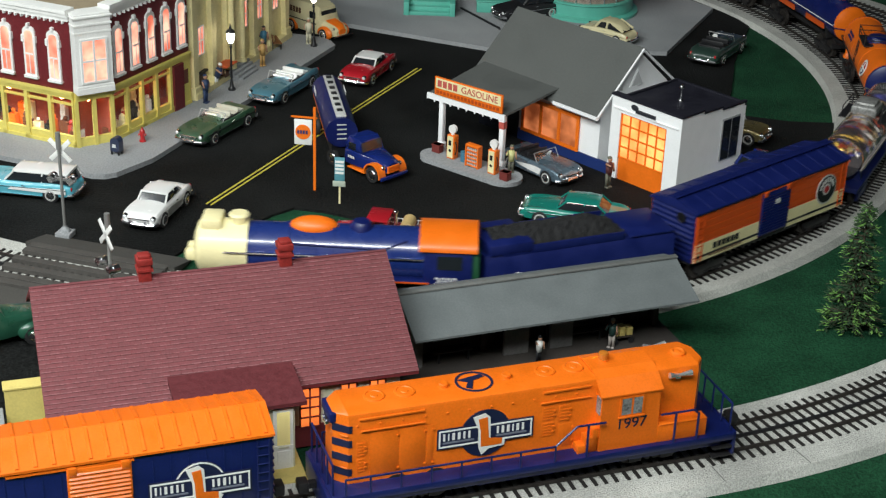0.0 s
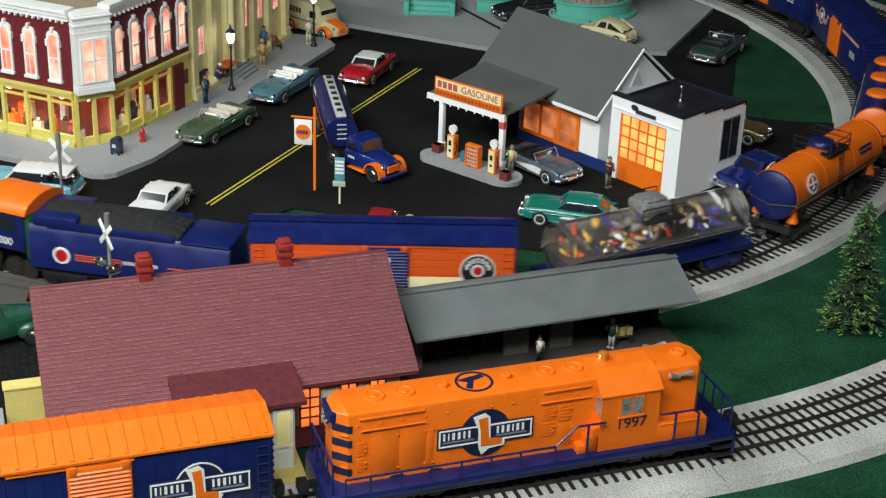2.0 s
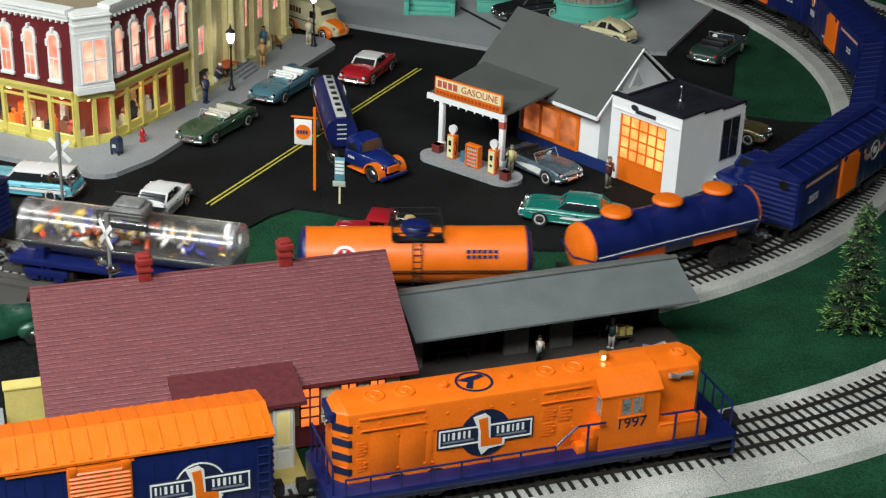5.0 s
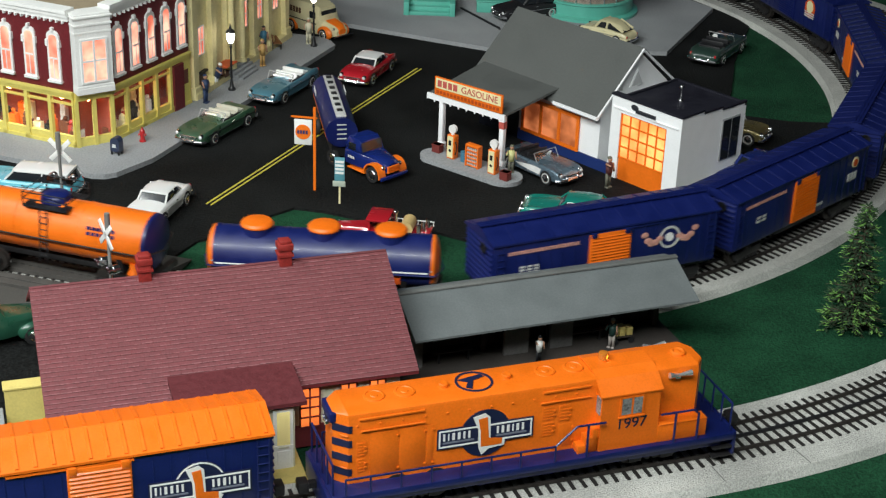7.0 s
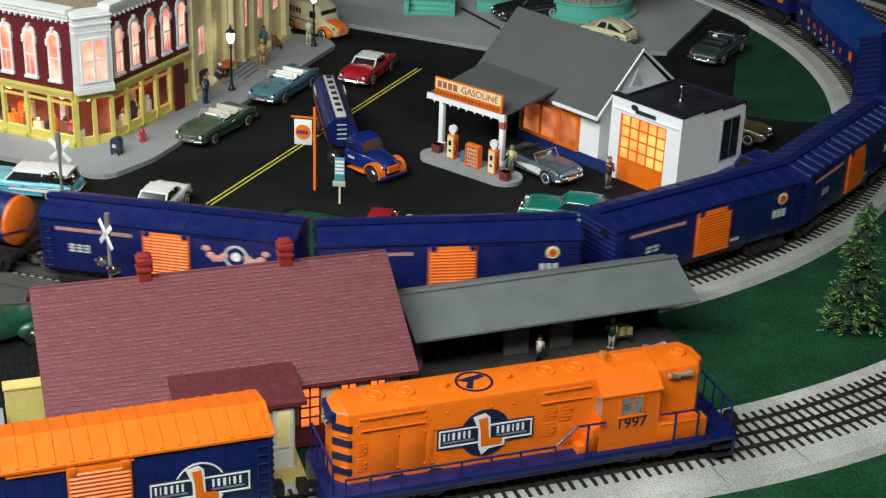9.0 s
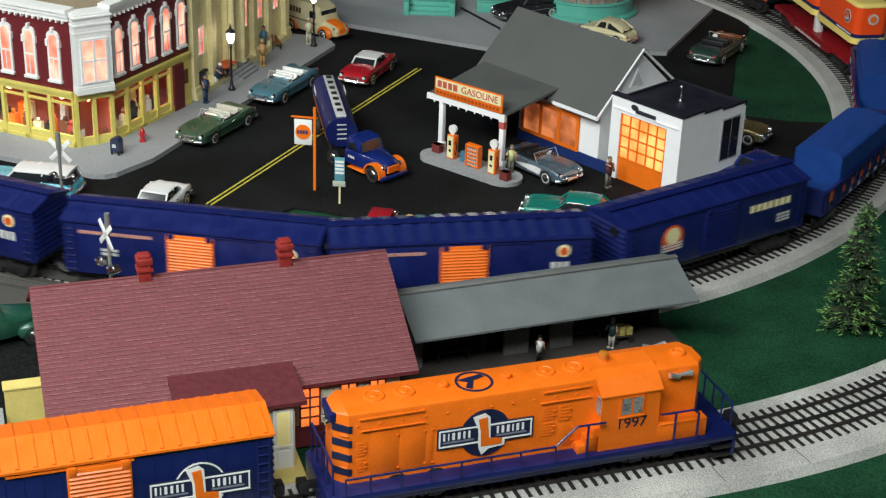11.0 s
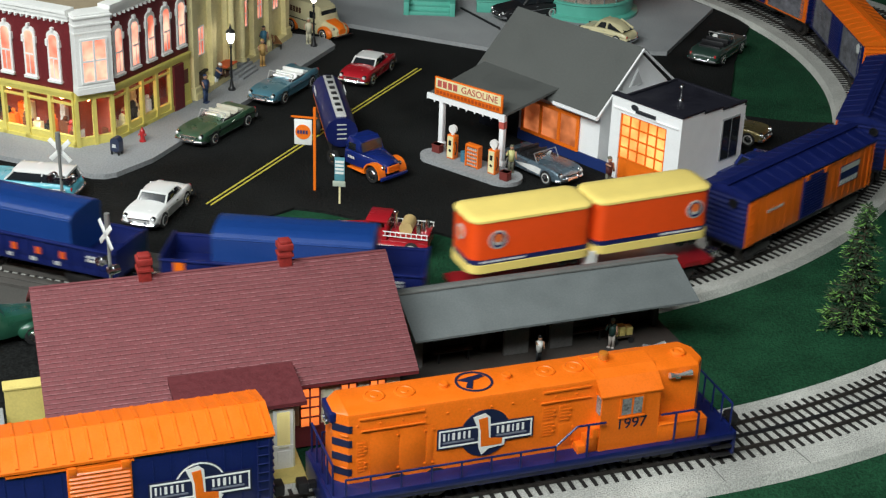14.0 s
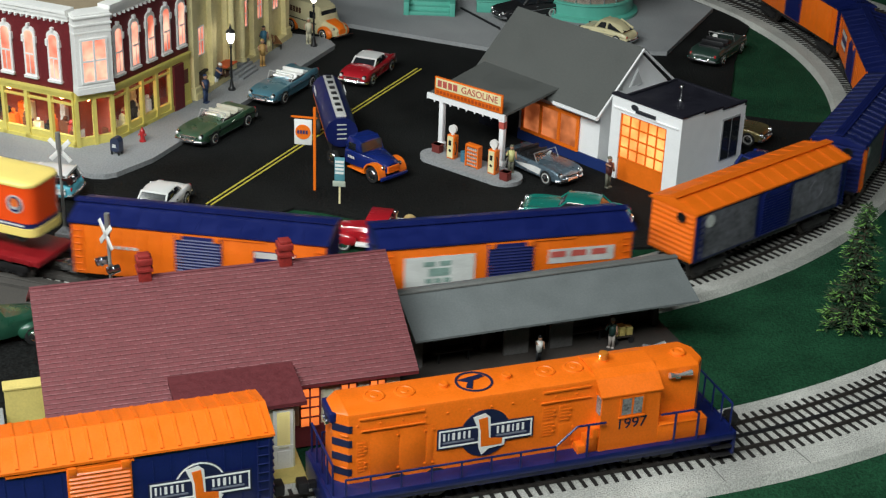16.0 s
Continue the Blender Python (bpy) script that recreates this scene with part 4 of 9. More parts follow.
    for q in (-1, 1):
        box(f, 0.072, q * 0.026 - 0.006, 0.020, 0.098, q * 0.026 + 0.006, 0.040, 0.003)
    prism(f, [(-0.026, 0.010), (0.026, 0.010), (0.022, 0.024), (-0.022, 0.024)], 0.118, 0.130, "x")
    part("frame", f, FRAME_M, e)
    drivers = []
    for x in (-0.062, -0.024, 0.014, 0.052):
        wb = M0()
        for q in (-1, 1):
            cyl(wb, (0, q * 0.0195 - 0.002, 0), (0, q * 0.0195 + 0.002, 0), 0.0175, n=28)
            box(wb, -0.006, q * 0.0215 - 0.001, -0.013, 0.006, q * 0.0215 + 0.001, -0.005)
            for i in range(6):
                a = math.pi * i / 3
                box(wb, -0.0012, q * 0.0218 - 0.0006, 0.002, 0.0012, q * 0.0218 + 0.0006, 0.015, 0, Matrix.Rotation(a, 4, "Y"))
        cyl(wb, (0, -0.0195, 0), (0, 0.0195, 0), 0.003, n=10)
        drivers.append((part("driving_wheel", wb, STEEL, e), x))
    rod = M0()
    for q in (-1, 1):
        box(rod, -0.066, q * 0.0235 - 0.0008, 0.0205, 0.056, q * 0.0235 + 0.0008, 0.0245, 0.0005)
        box(rod, 0.010, q * 0.0255 - 0.0008, 0.0225, 0.085, q * 0.0255 + 0.0008, 0.0265, 0.0005)
    part("side_rod", rod, CHROME, e, "bright side rods")
    wl = M0()
    for x in (0.088, 0.108, -0.092, -0.108):
        for q in (-1, 1):
            cyl(wl, (x, q * 0.0175 - 0.002, 0.0180), (x, q * 0.0175 + 0.002, 0.0180), 0.0095, n=20)
    part("truck_wheel_group", wl, STEEL, e)
    for o in e.children_recursive:
        if o not in [d_[0] for d_ in drivers] and o.matrix_basis == Matrix():
            o.data.transform(Matrix.Diagonal((1.04, 1.0, 1.03, 1)))
        elif o.matrix_basis != Matrix():
            o.location.x *= 1.04
    return e, [(d_[0], d_[1] * 1.04) for d_ in drivers]


def tender(at=None):
    t = thing("tender", at or Matrix(), "navy tender heaped with black coal", "tender", TRAIN)
    b = M0()
    L = 0.098
    prism(b, [(-0.0285, 0.030), (-0.0285, 0.066), (-0.024, 0.0725), (0.024, 0.0725), (0.0285, 0.066), (0.0285, 0.030)], -L, L, "x")
    part("tender_body", b, NAVY, t)
    part("bulkhead", box(M0(), 0.050, -0.027, 0.072, 0.094, 0.027, 0.083, 0.002), NAVY, t)
    for s in (-1, 1):
        part("coal_board", box(M0(), -0.045, s * 0.025 - 0.0012, 0.070, 0.08, s * 0.025 + 0.0012, 0.078, 0.0005), NAVY, t)
    part("rear_deck", box(M0(), -L, -0.0275, 0.071, -0.05, 0.0275, 0.0735, 0.001), NAVY, t)
    c = M0()
    nx, ny = 34, 12
    rnd = random.Random(3)
    grid = []
    for i in range(nx + 1):
        row = []
        for j in range(ny + 1):
            x, y = -0.048 + 0.135 * i / nx, -0.0236 + 0.0472 * j / ny
            up = 0.0135 * math.sin(math.pi * j / ny) ** 0.6 * min(1, 4 * i / nx + 0.2)
            row.append(c.verts.new((x, y, 0.073 + up + rnd.uniform(-0.0013, 0.0013))))
        grid.append(row)
    for i in range(nx):
        for j in range(ny):
            c.faces.new((grid[i][j], grid[i + 1][j], grid[i + 1][j + 1], grid[i][j + 1]))
    part("coal_load", c, COAL, t, "heap of black coal", smooth=False)
    for s in (-1, 1):
        for k in range(3):
            bars(t, RUST, 0.030, 0.0475 - 0.0025 * k, 0.045, 0.0011, s > 0, 0.0286)
        bars(t, RUST, -0.066, 0.0455, 0.055, 0.0014, s > 0, 0.0286)
        bars(t, SILVER, -0.012, 0.0455, 0.035, 0.0035, s > 0, 0.0286, 1, 8)
        disc(t, WHITE, 0.066, 0.0455, 0.0085, s > 0, 0.0286, "emblem")
        disc(t, REDP, 0.066, 0.0455, 0.0062, s > 0, 0.0290, "emblem_centre")
    f = M0()
    box(f, -L + 0.002, -0.024, 0.024, L - 0.002, 0.024, 0.030)
    part("underframe", f, FRAME_M, t)
    for x in (-0.066, 0.066):
        truck(t, x)
    coupler(t, -L, -1)
    return t


# each car's distance along the loop at the start, and the travel of the train with time
ENGINE, DRIVERS = locomotive()
CARS = [
    (ENGINE, 1.798, 0.075),
    (tender(), 1.582, 0.066),
    (boxcar("orange and cream planked boxcar with navy roof and door", RUST, NAVY, NAVY, end_m=NAVY, planks=True, stripe=CREAM, decor=deco_line), 1.350, 0.086),
    (candy_tank(), 1.080, 0.080),
    (dome_tank(), 0.811, 0.074),
    (triple_tank(), 0.550, 0.074),
    (boxcar("navy boxcar with orange door and winged emblem", NAVY, NAVY, ORANGE, decor=deco_arms), 0.287, 0.086),
    (boxcar("navy boxcar with orange door and small cream emblem", NAVY, NAVY, ORANGE, decor=deco_plain), 0.031, 0.086),
    (boxcar("navy boxcar with orange door and small cream emblem", NAVY, NAVY, ORANGE, decor=deco_plain), -0.236, 0.086),
    (boxcar("navy boxcar with ribbed glossy roof and orange door", NAVY, NAVY, ORANGE, ribbed_roof=True, decor=deco_plain), -0.480, 0.086),
    (boxcar("all-navy boxcar with round orange and white emblem", NAVY, NAVY, NAVY, decor=deco_round), -0.746, 0.086),
    (load_car(), -1.014, 0.086),
    (load_car(), -1.292, 0.086),
    (trailer_flat(), -1.570, 0.092),
    (boxcar("orange boxcar with navy roof and silver sign", ORANGE, NAVY, NAVY, end_m=NAVY, decor=deco_sign), -1.852, 0.086),
    (boxcar("orange boxcar with navy roof and white poster", ORANGE, NAVY, NAVY, end_m=NAVY, decor=deco_poster), -2.130, 0.086),
    (boxcar("navy boxcar with orange roof and grey picture prints", NAVY, ORANGE, NAVY, end_m=ORANGE, ribbed_roof=False, decor=deco_print), -2.431, 0.086),
    (boxcar("orange boxcar with ribbed navy roof and ends", ORANGE, NAVY, NAVY, end_m=NAVY, ribbed_roof=True, decor=deco_print), -2.700, 0.086),
    (boxcar("orange boxcar with navy roof and silver sign", ORANGE, NAVY, NAVY, end_m=NAVY, decor=deco_sign), -2.970, 0.086),
    (boxcar("orange boxcar with navy roof and navy door", ORANGE, NAVY, NAVY, end_m=NAVY, decor=deco_sign), -3.240, 0.086),
]
TRAILERS = [(trailer(1), 0.0655), (trailer(-1), -0.0625)]

TRAVEL_T = [0.0, 1.5, 2.5, 3.5, 6.5, 7.0, 9.0, 11.4, 12.5, 13.5, 14.6, 16.0]
TRAVEL_S = [0.0, 0.312, 0.509, 0.680, 1.1765, 1.268, 1.672, 2.291, 2.643, 2.966, 3.339, 3.781]
TRAVEL_V = [0.214, 0.202, 0.184, 0.164, 0.181, 0.186, 0.222, 0.306, 0.326, 0.335, 0.332, 0.305]


def travel(t):
    """How far the train has run at t seconds (smooth between the rows)."""
    for i in range(len(TRAVEL_T) - 1):
        if t <= TRAVEL_T[i + 1] + 1e-9:
            h = TRAVEL_T[i + 1] - TRAVEL_T[i]
            u = (t - TRAVEL_T[i]) / h
            return ((2 * u ** 3 - 3 * u * u + 1) * TRAVEL_S[i] + (u ** 3 - 2 * u * u + u) * h * TRAVEL_V[i]
                    + (3 * u * u - 2 * u ** 3) * TRAVEL_S[i + 1] + (u ** 3 - u * u) * h * TRAVEL_V[i + 1])
    return TRAVEL_S[-1]


def car_pose(s, base):
    (ax, ay), (bx, by) = on_loop(s + base), on_loop(s - base)
    return Matrix.Translation(((ax + bx) / 2, (ay + by) / 2, 0.0)) @ Matrix.Rotation(math.atan2(ay - by, ax - bx), 4, "Z")


def motions():
    times = [i * 0.2 for i in range(81)]
    for car, s0, base in CARS:
        walk(car, [(t, car_pose(s0 + travel(t), base)) for t in times])
    for tr, dx in TRAILERS:
        walk(tr, [(t, car_pose(-1.570 + travel(t), 0.092) @ Matrix.Translation((dx, 0, 0.014))) for t in times])
    spin = [i * 0.16 for i in range(101)]
    walk(BEACON, [(t, Matrix.Translation((0.0585, 0.0030, 0.0894)) @ Matrix.Rotation(radians(-117 + 360 * (t - 0.30) / 0.933), 4, "Z")) for t in spin])
    fine = [i / 15 for i in range(241)]
    for wheel, x in DRIVERS:
        walk(wheel, [(t, Matrix.Translation((x, 0, 0.0260)) @ Matrix.Rotation(travel(t) / 0.0175, 4, "Y")) for t in fine])

# ---- the depot with its platform canopy ----
SHINGLE_EDGE = mat("paler_shingle_edge", (0.25, 0.105, 0.112), 0.7, var=0.5, scale=200)
SHINGLE = mat("maroon_shingle", (0.158, 0.042, 0.048), 0.75, var=0.2, scale=120, bump=0.3)
MAROON = mat("maroon_paint", (0.16, 0.022, 0.026), 0.6, var=0.2, scale=120)
CHIM = mat("red_brick_paint", (0.26, 0.022, 0.018), 0.6, var=0.25, scale=300)
DEPOT_Y = mat("depot_yellow", (0.62, 0.50, 0.16), 0.6, var=0.12)
DEPOT_C = mat("depot_cream", (0.55, 0.52, 0.38), 0.6, var=0.12)
SLATE = mat("grey_roof_sheet", (0.125, 0.14, 0.143), 0.6, var=0.14, scale=40, bump=0.2)
SLATE_D = mat("grey_roof_edge", (0.13, 0.135, 0.13), 0.7, var=0.2)
PLATFORM = mat("platform_brown", (0.040, 0.034, 0.030), 0.8, var=0.3)
DARKWOOD = mat("dark_stained_wood", (0.03, 0.022, 0.018), 0.7, var=0.4)
LIT = glow("lit_orange_pane", (1.0, 0.22, 0.045), 1.1, 0.25, 60)

DEPOT = Matrix.Translation((-0.293, 0.994, 0)) @ Matrix.Rotation(radians(18.6), 4, "Z")
depot = thing("depot", DEPOT, "model railway depot with maroon shingle roof and cream walls", "station building")
RL, RB, ZE, ZR = 0.2925, 0.101, 0.060, 0.120     # roof length, half depth, eave and ridge heights
w = M0()
prism(w, [(0.006, 0.0), (0.006, 0.0585), (RB, 0.113), (2 * RB - 0.016, 0.064), (2 * RB - 0.016, 0.0)], 0.014, RL - 0.014, "x")
part("wall", w, DEPOT_C, depot, smooth=False)
ws = M0()
box(ws, 0.0135, 0.0050, 0.0, RL - 0.0135, 0.0060, 0.020)
box(ws, RL - 0.0140, 0.015, 0.0, RL - 0.0130, 2 * RB - 0.015, 0.026)
part("wainscot", ws, MAROON, depot, "dark maroon lower wall boarding", smooth=False)
for s in (0, 1):
    r = M0()
    y0, y1 = (0.0, RB) if s == 0 else (2 * RB, RB)
    prism(r, [(y0, ZE), (y1, ZR), (y1, ZR - 0.004), (y0, ZE - 0.003)], 0, RL, "x")
    part("roof_slope", r, MAROON, depot, smooth=False)
rc = M0()
box(rc, 0, RB - 0.0014, ZR - 0.0006, RL, RB + 0.0014, ZR + 0.0010, 0.0005)
part("ridge_cap", rc, SHINGLE, depot)


def shingle_rows(parent, x0, x1, y0, z0, y1, z1, rows, width, material):
    """Overlapping courses of shingles on a slope, each course tilted a little off the one below."""
    rnd = random.Random(11)
    bm, lip = M0(), M0()
    slope = math.atan2(z1 - z0, y1 - y0)
    length = math.hypot(y1 - y0, z1 - z0)
    step = length / rows
    for k in range(rows):
        d = k * step
        x = x0 - (width / 2 if k % 2 else 0)
        while x < x1:
            a, b = max(x + 0.0002, x0), min(x + width - 0.0002, x1)
            if b - a > 0.001:
                lift = rnd.uniform(0.0, 0.00035)
                m = Matrix.Translation(((a + b) / 2, y0 + math.cos(slope) * (d + step / 2), z0 + math.sin(slope) * (d + step / 2))) @ Matrix.Rotation(slope - 0.10, 4, "X")
                hw, hl = (b - a) / 2, step * 0.56
                vs = [bm.verts.new(m @ Vector(v)) for v in ((-hw, -hl, 0.0004 + lift), (hw, -hl, 0.0004 + lift), (hw, hl, 0.0004), (-hw, hl, 0.0004), (-hw, -hl, -0.0003), (hw, -hl, -0.0003))]
                bm.faces.new((vs[0], vs[1], vs[2], vs[3]))
                lip.faces.new([lip.verts.new(m @ Vector(v)) for v in ((-hw, -hl, -0.0003), (hw, -hl, -0.0003), (hw, -hl, 0.0004 + lift), (-hw, -hl, 0.0004 + lift))])
                # depth of the paler strip along the lower edge
                worn = rnd.uniform(0.0003, 0.0008)
                lip.faces.new([lip.verts.new(m @ Vector(v)) for v in ((-hw, -hl, 0.0005 + lift), (hw, -hl, 0.0005 + lift), (hw, -hl + worn, 0.0005 + lift), (-hw, -hl + worn, 0.0005 + lift))])
            x += width
    o = part("shingles", bm, material, parent, "courses of small maroon shingles", smooth=False)
    o["kind"] = "stuff"
    part("shingle_edges", lip, SHINGLE_EDGE, parent, "paler shingle edges", smooth=False)["kind"] = "stuff"


shingle_rows(depot, 0.0, RL, 0.0, ZE, RB, ZR, 30, 0.0088, SHINGLE)
shingle_rows(depot, 0.0, RL, 2 * RB, ZE, RB, ZR, 30, 0.0088, SHINGLE)
for x in (0.0905, 0.2055):
    c = M0()
    box(c, x - 0.0052, RB - 0.0052, ZR - 0.008, x + 0.0052, RB + 0.0052, ZR + 0.014, 0.0004)
    box(c, x - 0.0066, RB - 0.0066, ZR + 0.0065, x + 0.0066, RB + 0.0066, ZR + 0.0085)
    box(c, x - 0.0064, RB - 0.0064, ZR + 0.0120, x + 0.0064, RB + 0.0064, ZR + 0.0175, 0.0005)
    box(c, x - 0.0048, RB - 0.0048, ZR + 0.0175, x + 0.0048, RB + 0.0048, ZR + 0.0200, 0.0005)
    part("chimney", c, CHIM, depot, "red brick chimney")
# bay with its own roof, louvred side door
bay = M0()
box(bay, 0.102, -0.0290, 0.0, 0.184, 0.008, 0.064)
part("bay", bay, DEPOT_C, depot, smooth=False)
br = M0()
prism(br, [(-0.0345, 0.0668), (0.019, 0.0722), (0.019, 0.0690), (-0.0345, 0.0636)], 0.094, 0.1925, "x")
part("bay_roof", br, mat("dark_maroon_sheet", (0.10, 0.014, 0.018), 0.7, var=0.25, scale=200, bump=0.3), depot, "plain dark maroon bay roof", smooth=False)
lv = M0()
box(lv, 0.1667, -0.0305, 0.006, 0.1823, -0.0292, 0.0600, 0.0003)
louvred = part("louvred_door", lv, WHITE, depot, "white half-louvred door on the bay", smooth=False)
repeat("slat", prism(M0(), [(-0.0305, 0.0285), (-0.0320, 0.0285), (-0.0305, 0.0299)], 0.1695, 0.1797, "x"), mat("cream_slat", (0.78, 0.66, 0.26), 0.4), louvred,
       [Matrix.Translation((0, 0, k * 0.0021)) for k in range(14)])
part("door_rail", box(M0(), 0.1667, -0.0314, 0.0245, 0.1823, -0.0305, 0.0275, 0.0002), WHITE, louvred, smooth=False)
part("letter_slot", box(M0(), 0.1705, -0.0320, 0.0257, 0.1785, -0.0313, 0.0266), DEPOT_C, louvred, smooth=False)
part("door_panel", box(M0(), 0.1695, -0.0311, 0.0095, 0.1797, -0.0305, 0.0225, 0.0003), WHITE, louvred, smooth=False)


def lit_window(parent, x, y, z, w, h, cols, rows, frame_m, pane_m, m=Matrix(), t=0.0012):
    """A window in a wall facing -y: frame bars proud of glowing panes."""
    win = M0()
    bars_ = []
    for i in range(cols + 1):
        xx = x + w * i / cols
        if 0 < i < cols:
            bars_.append(box(M0(), xx - t / 2, y - 0.0015, z + t / 2, xx + t / 2, y + 0.0002, z + h - t / 2, 0, m))
            continue
        box(win, xx - t / 2, y - 0.0016, z, xx + t / 2, y + 0.0002, z + h, 0, m)
    for j in range(rows + 1):
        zz = z + h * j / rows
        if 0 < j < rows:
            bars_.append(box(M0(), x + t / 2, y - 0.0013, zz - t / 2, x + w - t / 2, y + 0.0002, zz + t / 2, 0, m))
            continue
        box(win, x - t / 2, y - 0.0014, zz - t / 2, x + w + t / 2, y + 0.0002, zz + t / 2, 0, m)
    fr = part("window", win, frame_m, parent, smooth=False)
    for b_ in bars_:
        part("glazing_bar", b_, frame_m, fr, smooth=False)
    for i in range(cols):
        for j in range(rows):
            p = M0()
            box(p, x + w * i / cols + t / 2, y - 0.0004, z + h * j / rows + t / 2, x + w * (i + 1) / cols - t / 2, y + 0.0001, z + h * (j + 1) / rows - t / 2, 0, m)
            part("pane", p, pane_m, fr, smooth=False)
    return fr


lit_window(depot, 0.1958, 0.0052, 0.0185, 0.0160, 0.0360, 2, 4, MAROON, LIT)
lit_window(depot, 0.2290, 0.0052, 0.024, 0.0130, 0.030, 2, 3, MAROON, LIT)
lit_window(depot, 0.2530, 0.0052, 0.024, 0.0130, 0.030, 2, 3, MAROON, LIT)
base = M0()
box(base, 0.100, -0.050, 0.0, 0.190, 0.004, 0.006, 0.001)
part("plinth", base, DEPOT_Y, depot, "yellow plinth", smooth=False)

wing = thing("freight_wing", DEPOT, "low yellow freight wing beside the depot", "shed")
b = M0()
box(b, -0.027, 0.084, 0.0, 0.012, 0.096, 0.040, 0.0005)
part("wall", b, DEPOT_Y, wing, smooth=False)
b = M0()
box(b, -0.028, 0.083, 0.040, 0.013, 0.097, 0.0420, 0.0005)
part("roof", b, DEPOT_Y, wing, smooth=False)
solid("loading_block", box(M0(), -0.060, 0.064, 0.0, -0.029, 0.09, 0.022, 0.001), PAVE, "low pale grey concrete loading block", "block", m=DEPOT)

CAN = Matrix.Translation((-0.020, 1.144, 0)) @ Matrix.Rotation(radians(20.7), 4, "Z")
canopy = thing("platform_canopy", CAN, "long grey-roofed open platform canopy on dark posts", "canopy")
r = M0()
prism(r, [(0.0, 0.0550), (0.050, 0.0750), (0.072, 0.0680), (0.072, 0.0655), (0.050, 0.0720), (0.0, 0.0530)], 0.0, 0.268, "x")
part("canopy_roof", r, SLATE, canopy, "flat grey sheet roof", smooth=False)
rr = M0()
box(rr, -0.001, 0.047, 0.0745, 0.269, 0.053, 0.0765, 0.0006)
part("ridge_strip", rr, SLATE_D, canopy)
for x in (0.018, 0.082, 0.146, 0.210, 0.252):
    p = M0()
    box(p, x - 0.002, 0.048, 0.006, x + 0.002, 0.052, 0.073)
    prism(p, [(0.020, 0.060), (0.048, 0.044), (0.048, 0.048), (0.022, 0.0635)], x - 0.001, x + 0.001, "x")
    part("post", p, DARKWOOD, canopy)
fl = M0()
box(fl, -0.02, 0.0, 0.0, 0.262, 0.078, 0.006)
part("platform_floor", fl, PLATFORM, canopy, "dark brown platform floor", smooth=False)
for x0, x1 in ((0.0, 0.020), (0.0965, 0.1200), (0.1410, 0.1630)):
    part("wall_panel", box(M0(), x0, 0.0360, 0.006, x1, 0.0400, 0.062, 0.0004), mat("platform_grey", (0.11, 0.107, 0.105), 0.8, var=0.25), canopy, "dull grey wall panel", smooth=False)
bk = M0()
box(bk, 0.0, 0.060, 0.006, 0.262, 0.062, 0.030)
for x in np.arange(0.0, 0.262, 0.012):
    box(bk, x, 0.0592, 0.006, x + 0.001, 0.060, 0.030)
part("back_boarding", bk, DARKWOOD, canopy, smooth=False)


def bench(m, wood, label="slatted wooden bench with iron legs"):
    o = thing("bench", m, label, "bench", "benches")
    for k in range(4):
        s = M0()
        box(s, -0.018, -0.006 + 0.003 * k, 0.0095, 0.018, -0.0036 + 0.003 * k, 0.0105)
        part("slat", s, wood, o)
    for k in range(3):
        s = M0()
        box(s, -0.018, 0.0062, 0.0125 + 0.0032 * k, 0.018, 0.0070, 0.0148 + 0.0032 * k)
        part("back_slat", s, wood, o)
    for x in (-0.014, 0.014):
        s = M0()
        box(s, x - 0.0008, -0.006, 0, x + 0.0008, -0.0045, 0.0095)
        box(s, x - 0.0008, 0.0055, 0, x + 0.0008, 0.007, 0.021)
        box(s, x - 0.0008, -0.006, 0.0085, x + 0.0008, 0.007, 0.0095)
        part("leg", s, BLACK, o)
    return o


BENCHWOOD = mat("bench_wood", (0.25, 0.10, 0.03), 0.6, var=0.3)
bench(CAN @ Matrix.Translation((0.050, 0.045, 0.006)), DARKWOOD)
bench(CAN @ Matrix.Translation((0.178, 0.045, 0.006)), DARKWOOD)

SKIN = mat("figure_flesh_paint", (0.45, 0.24, 0.15), 0.6)


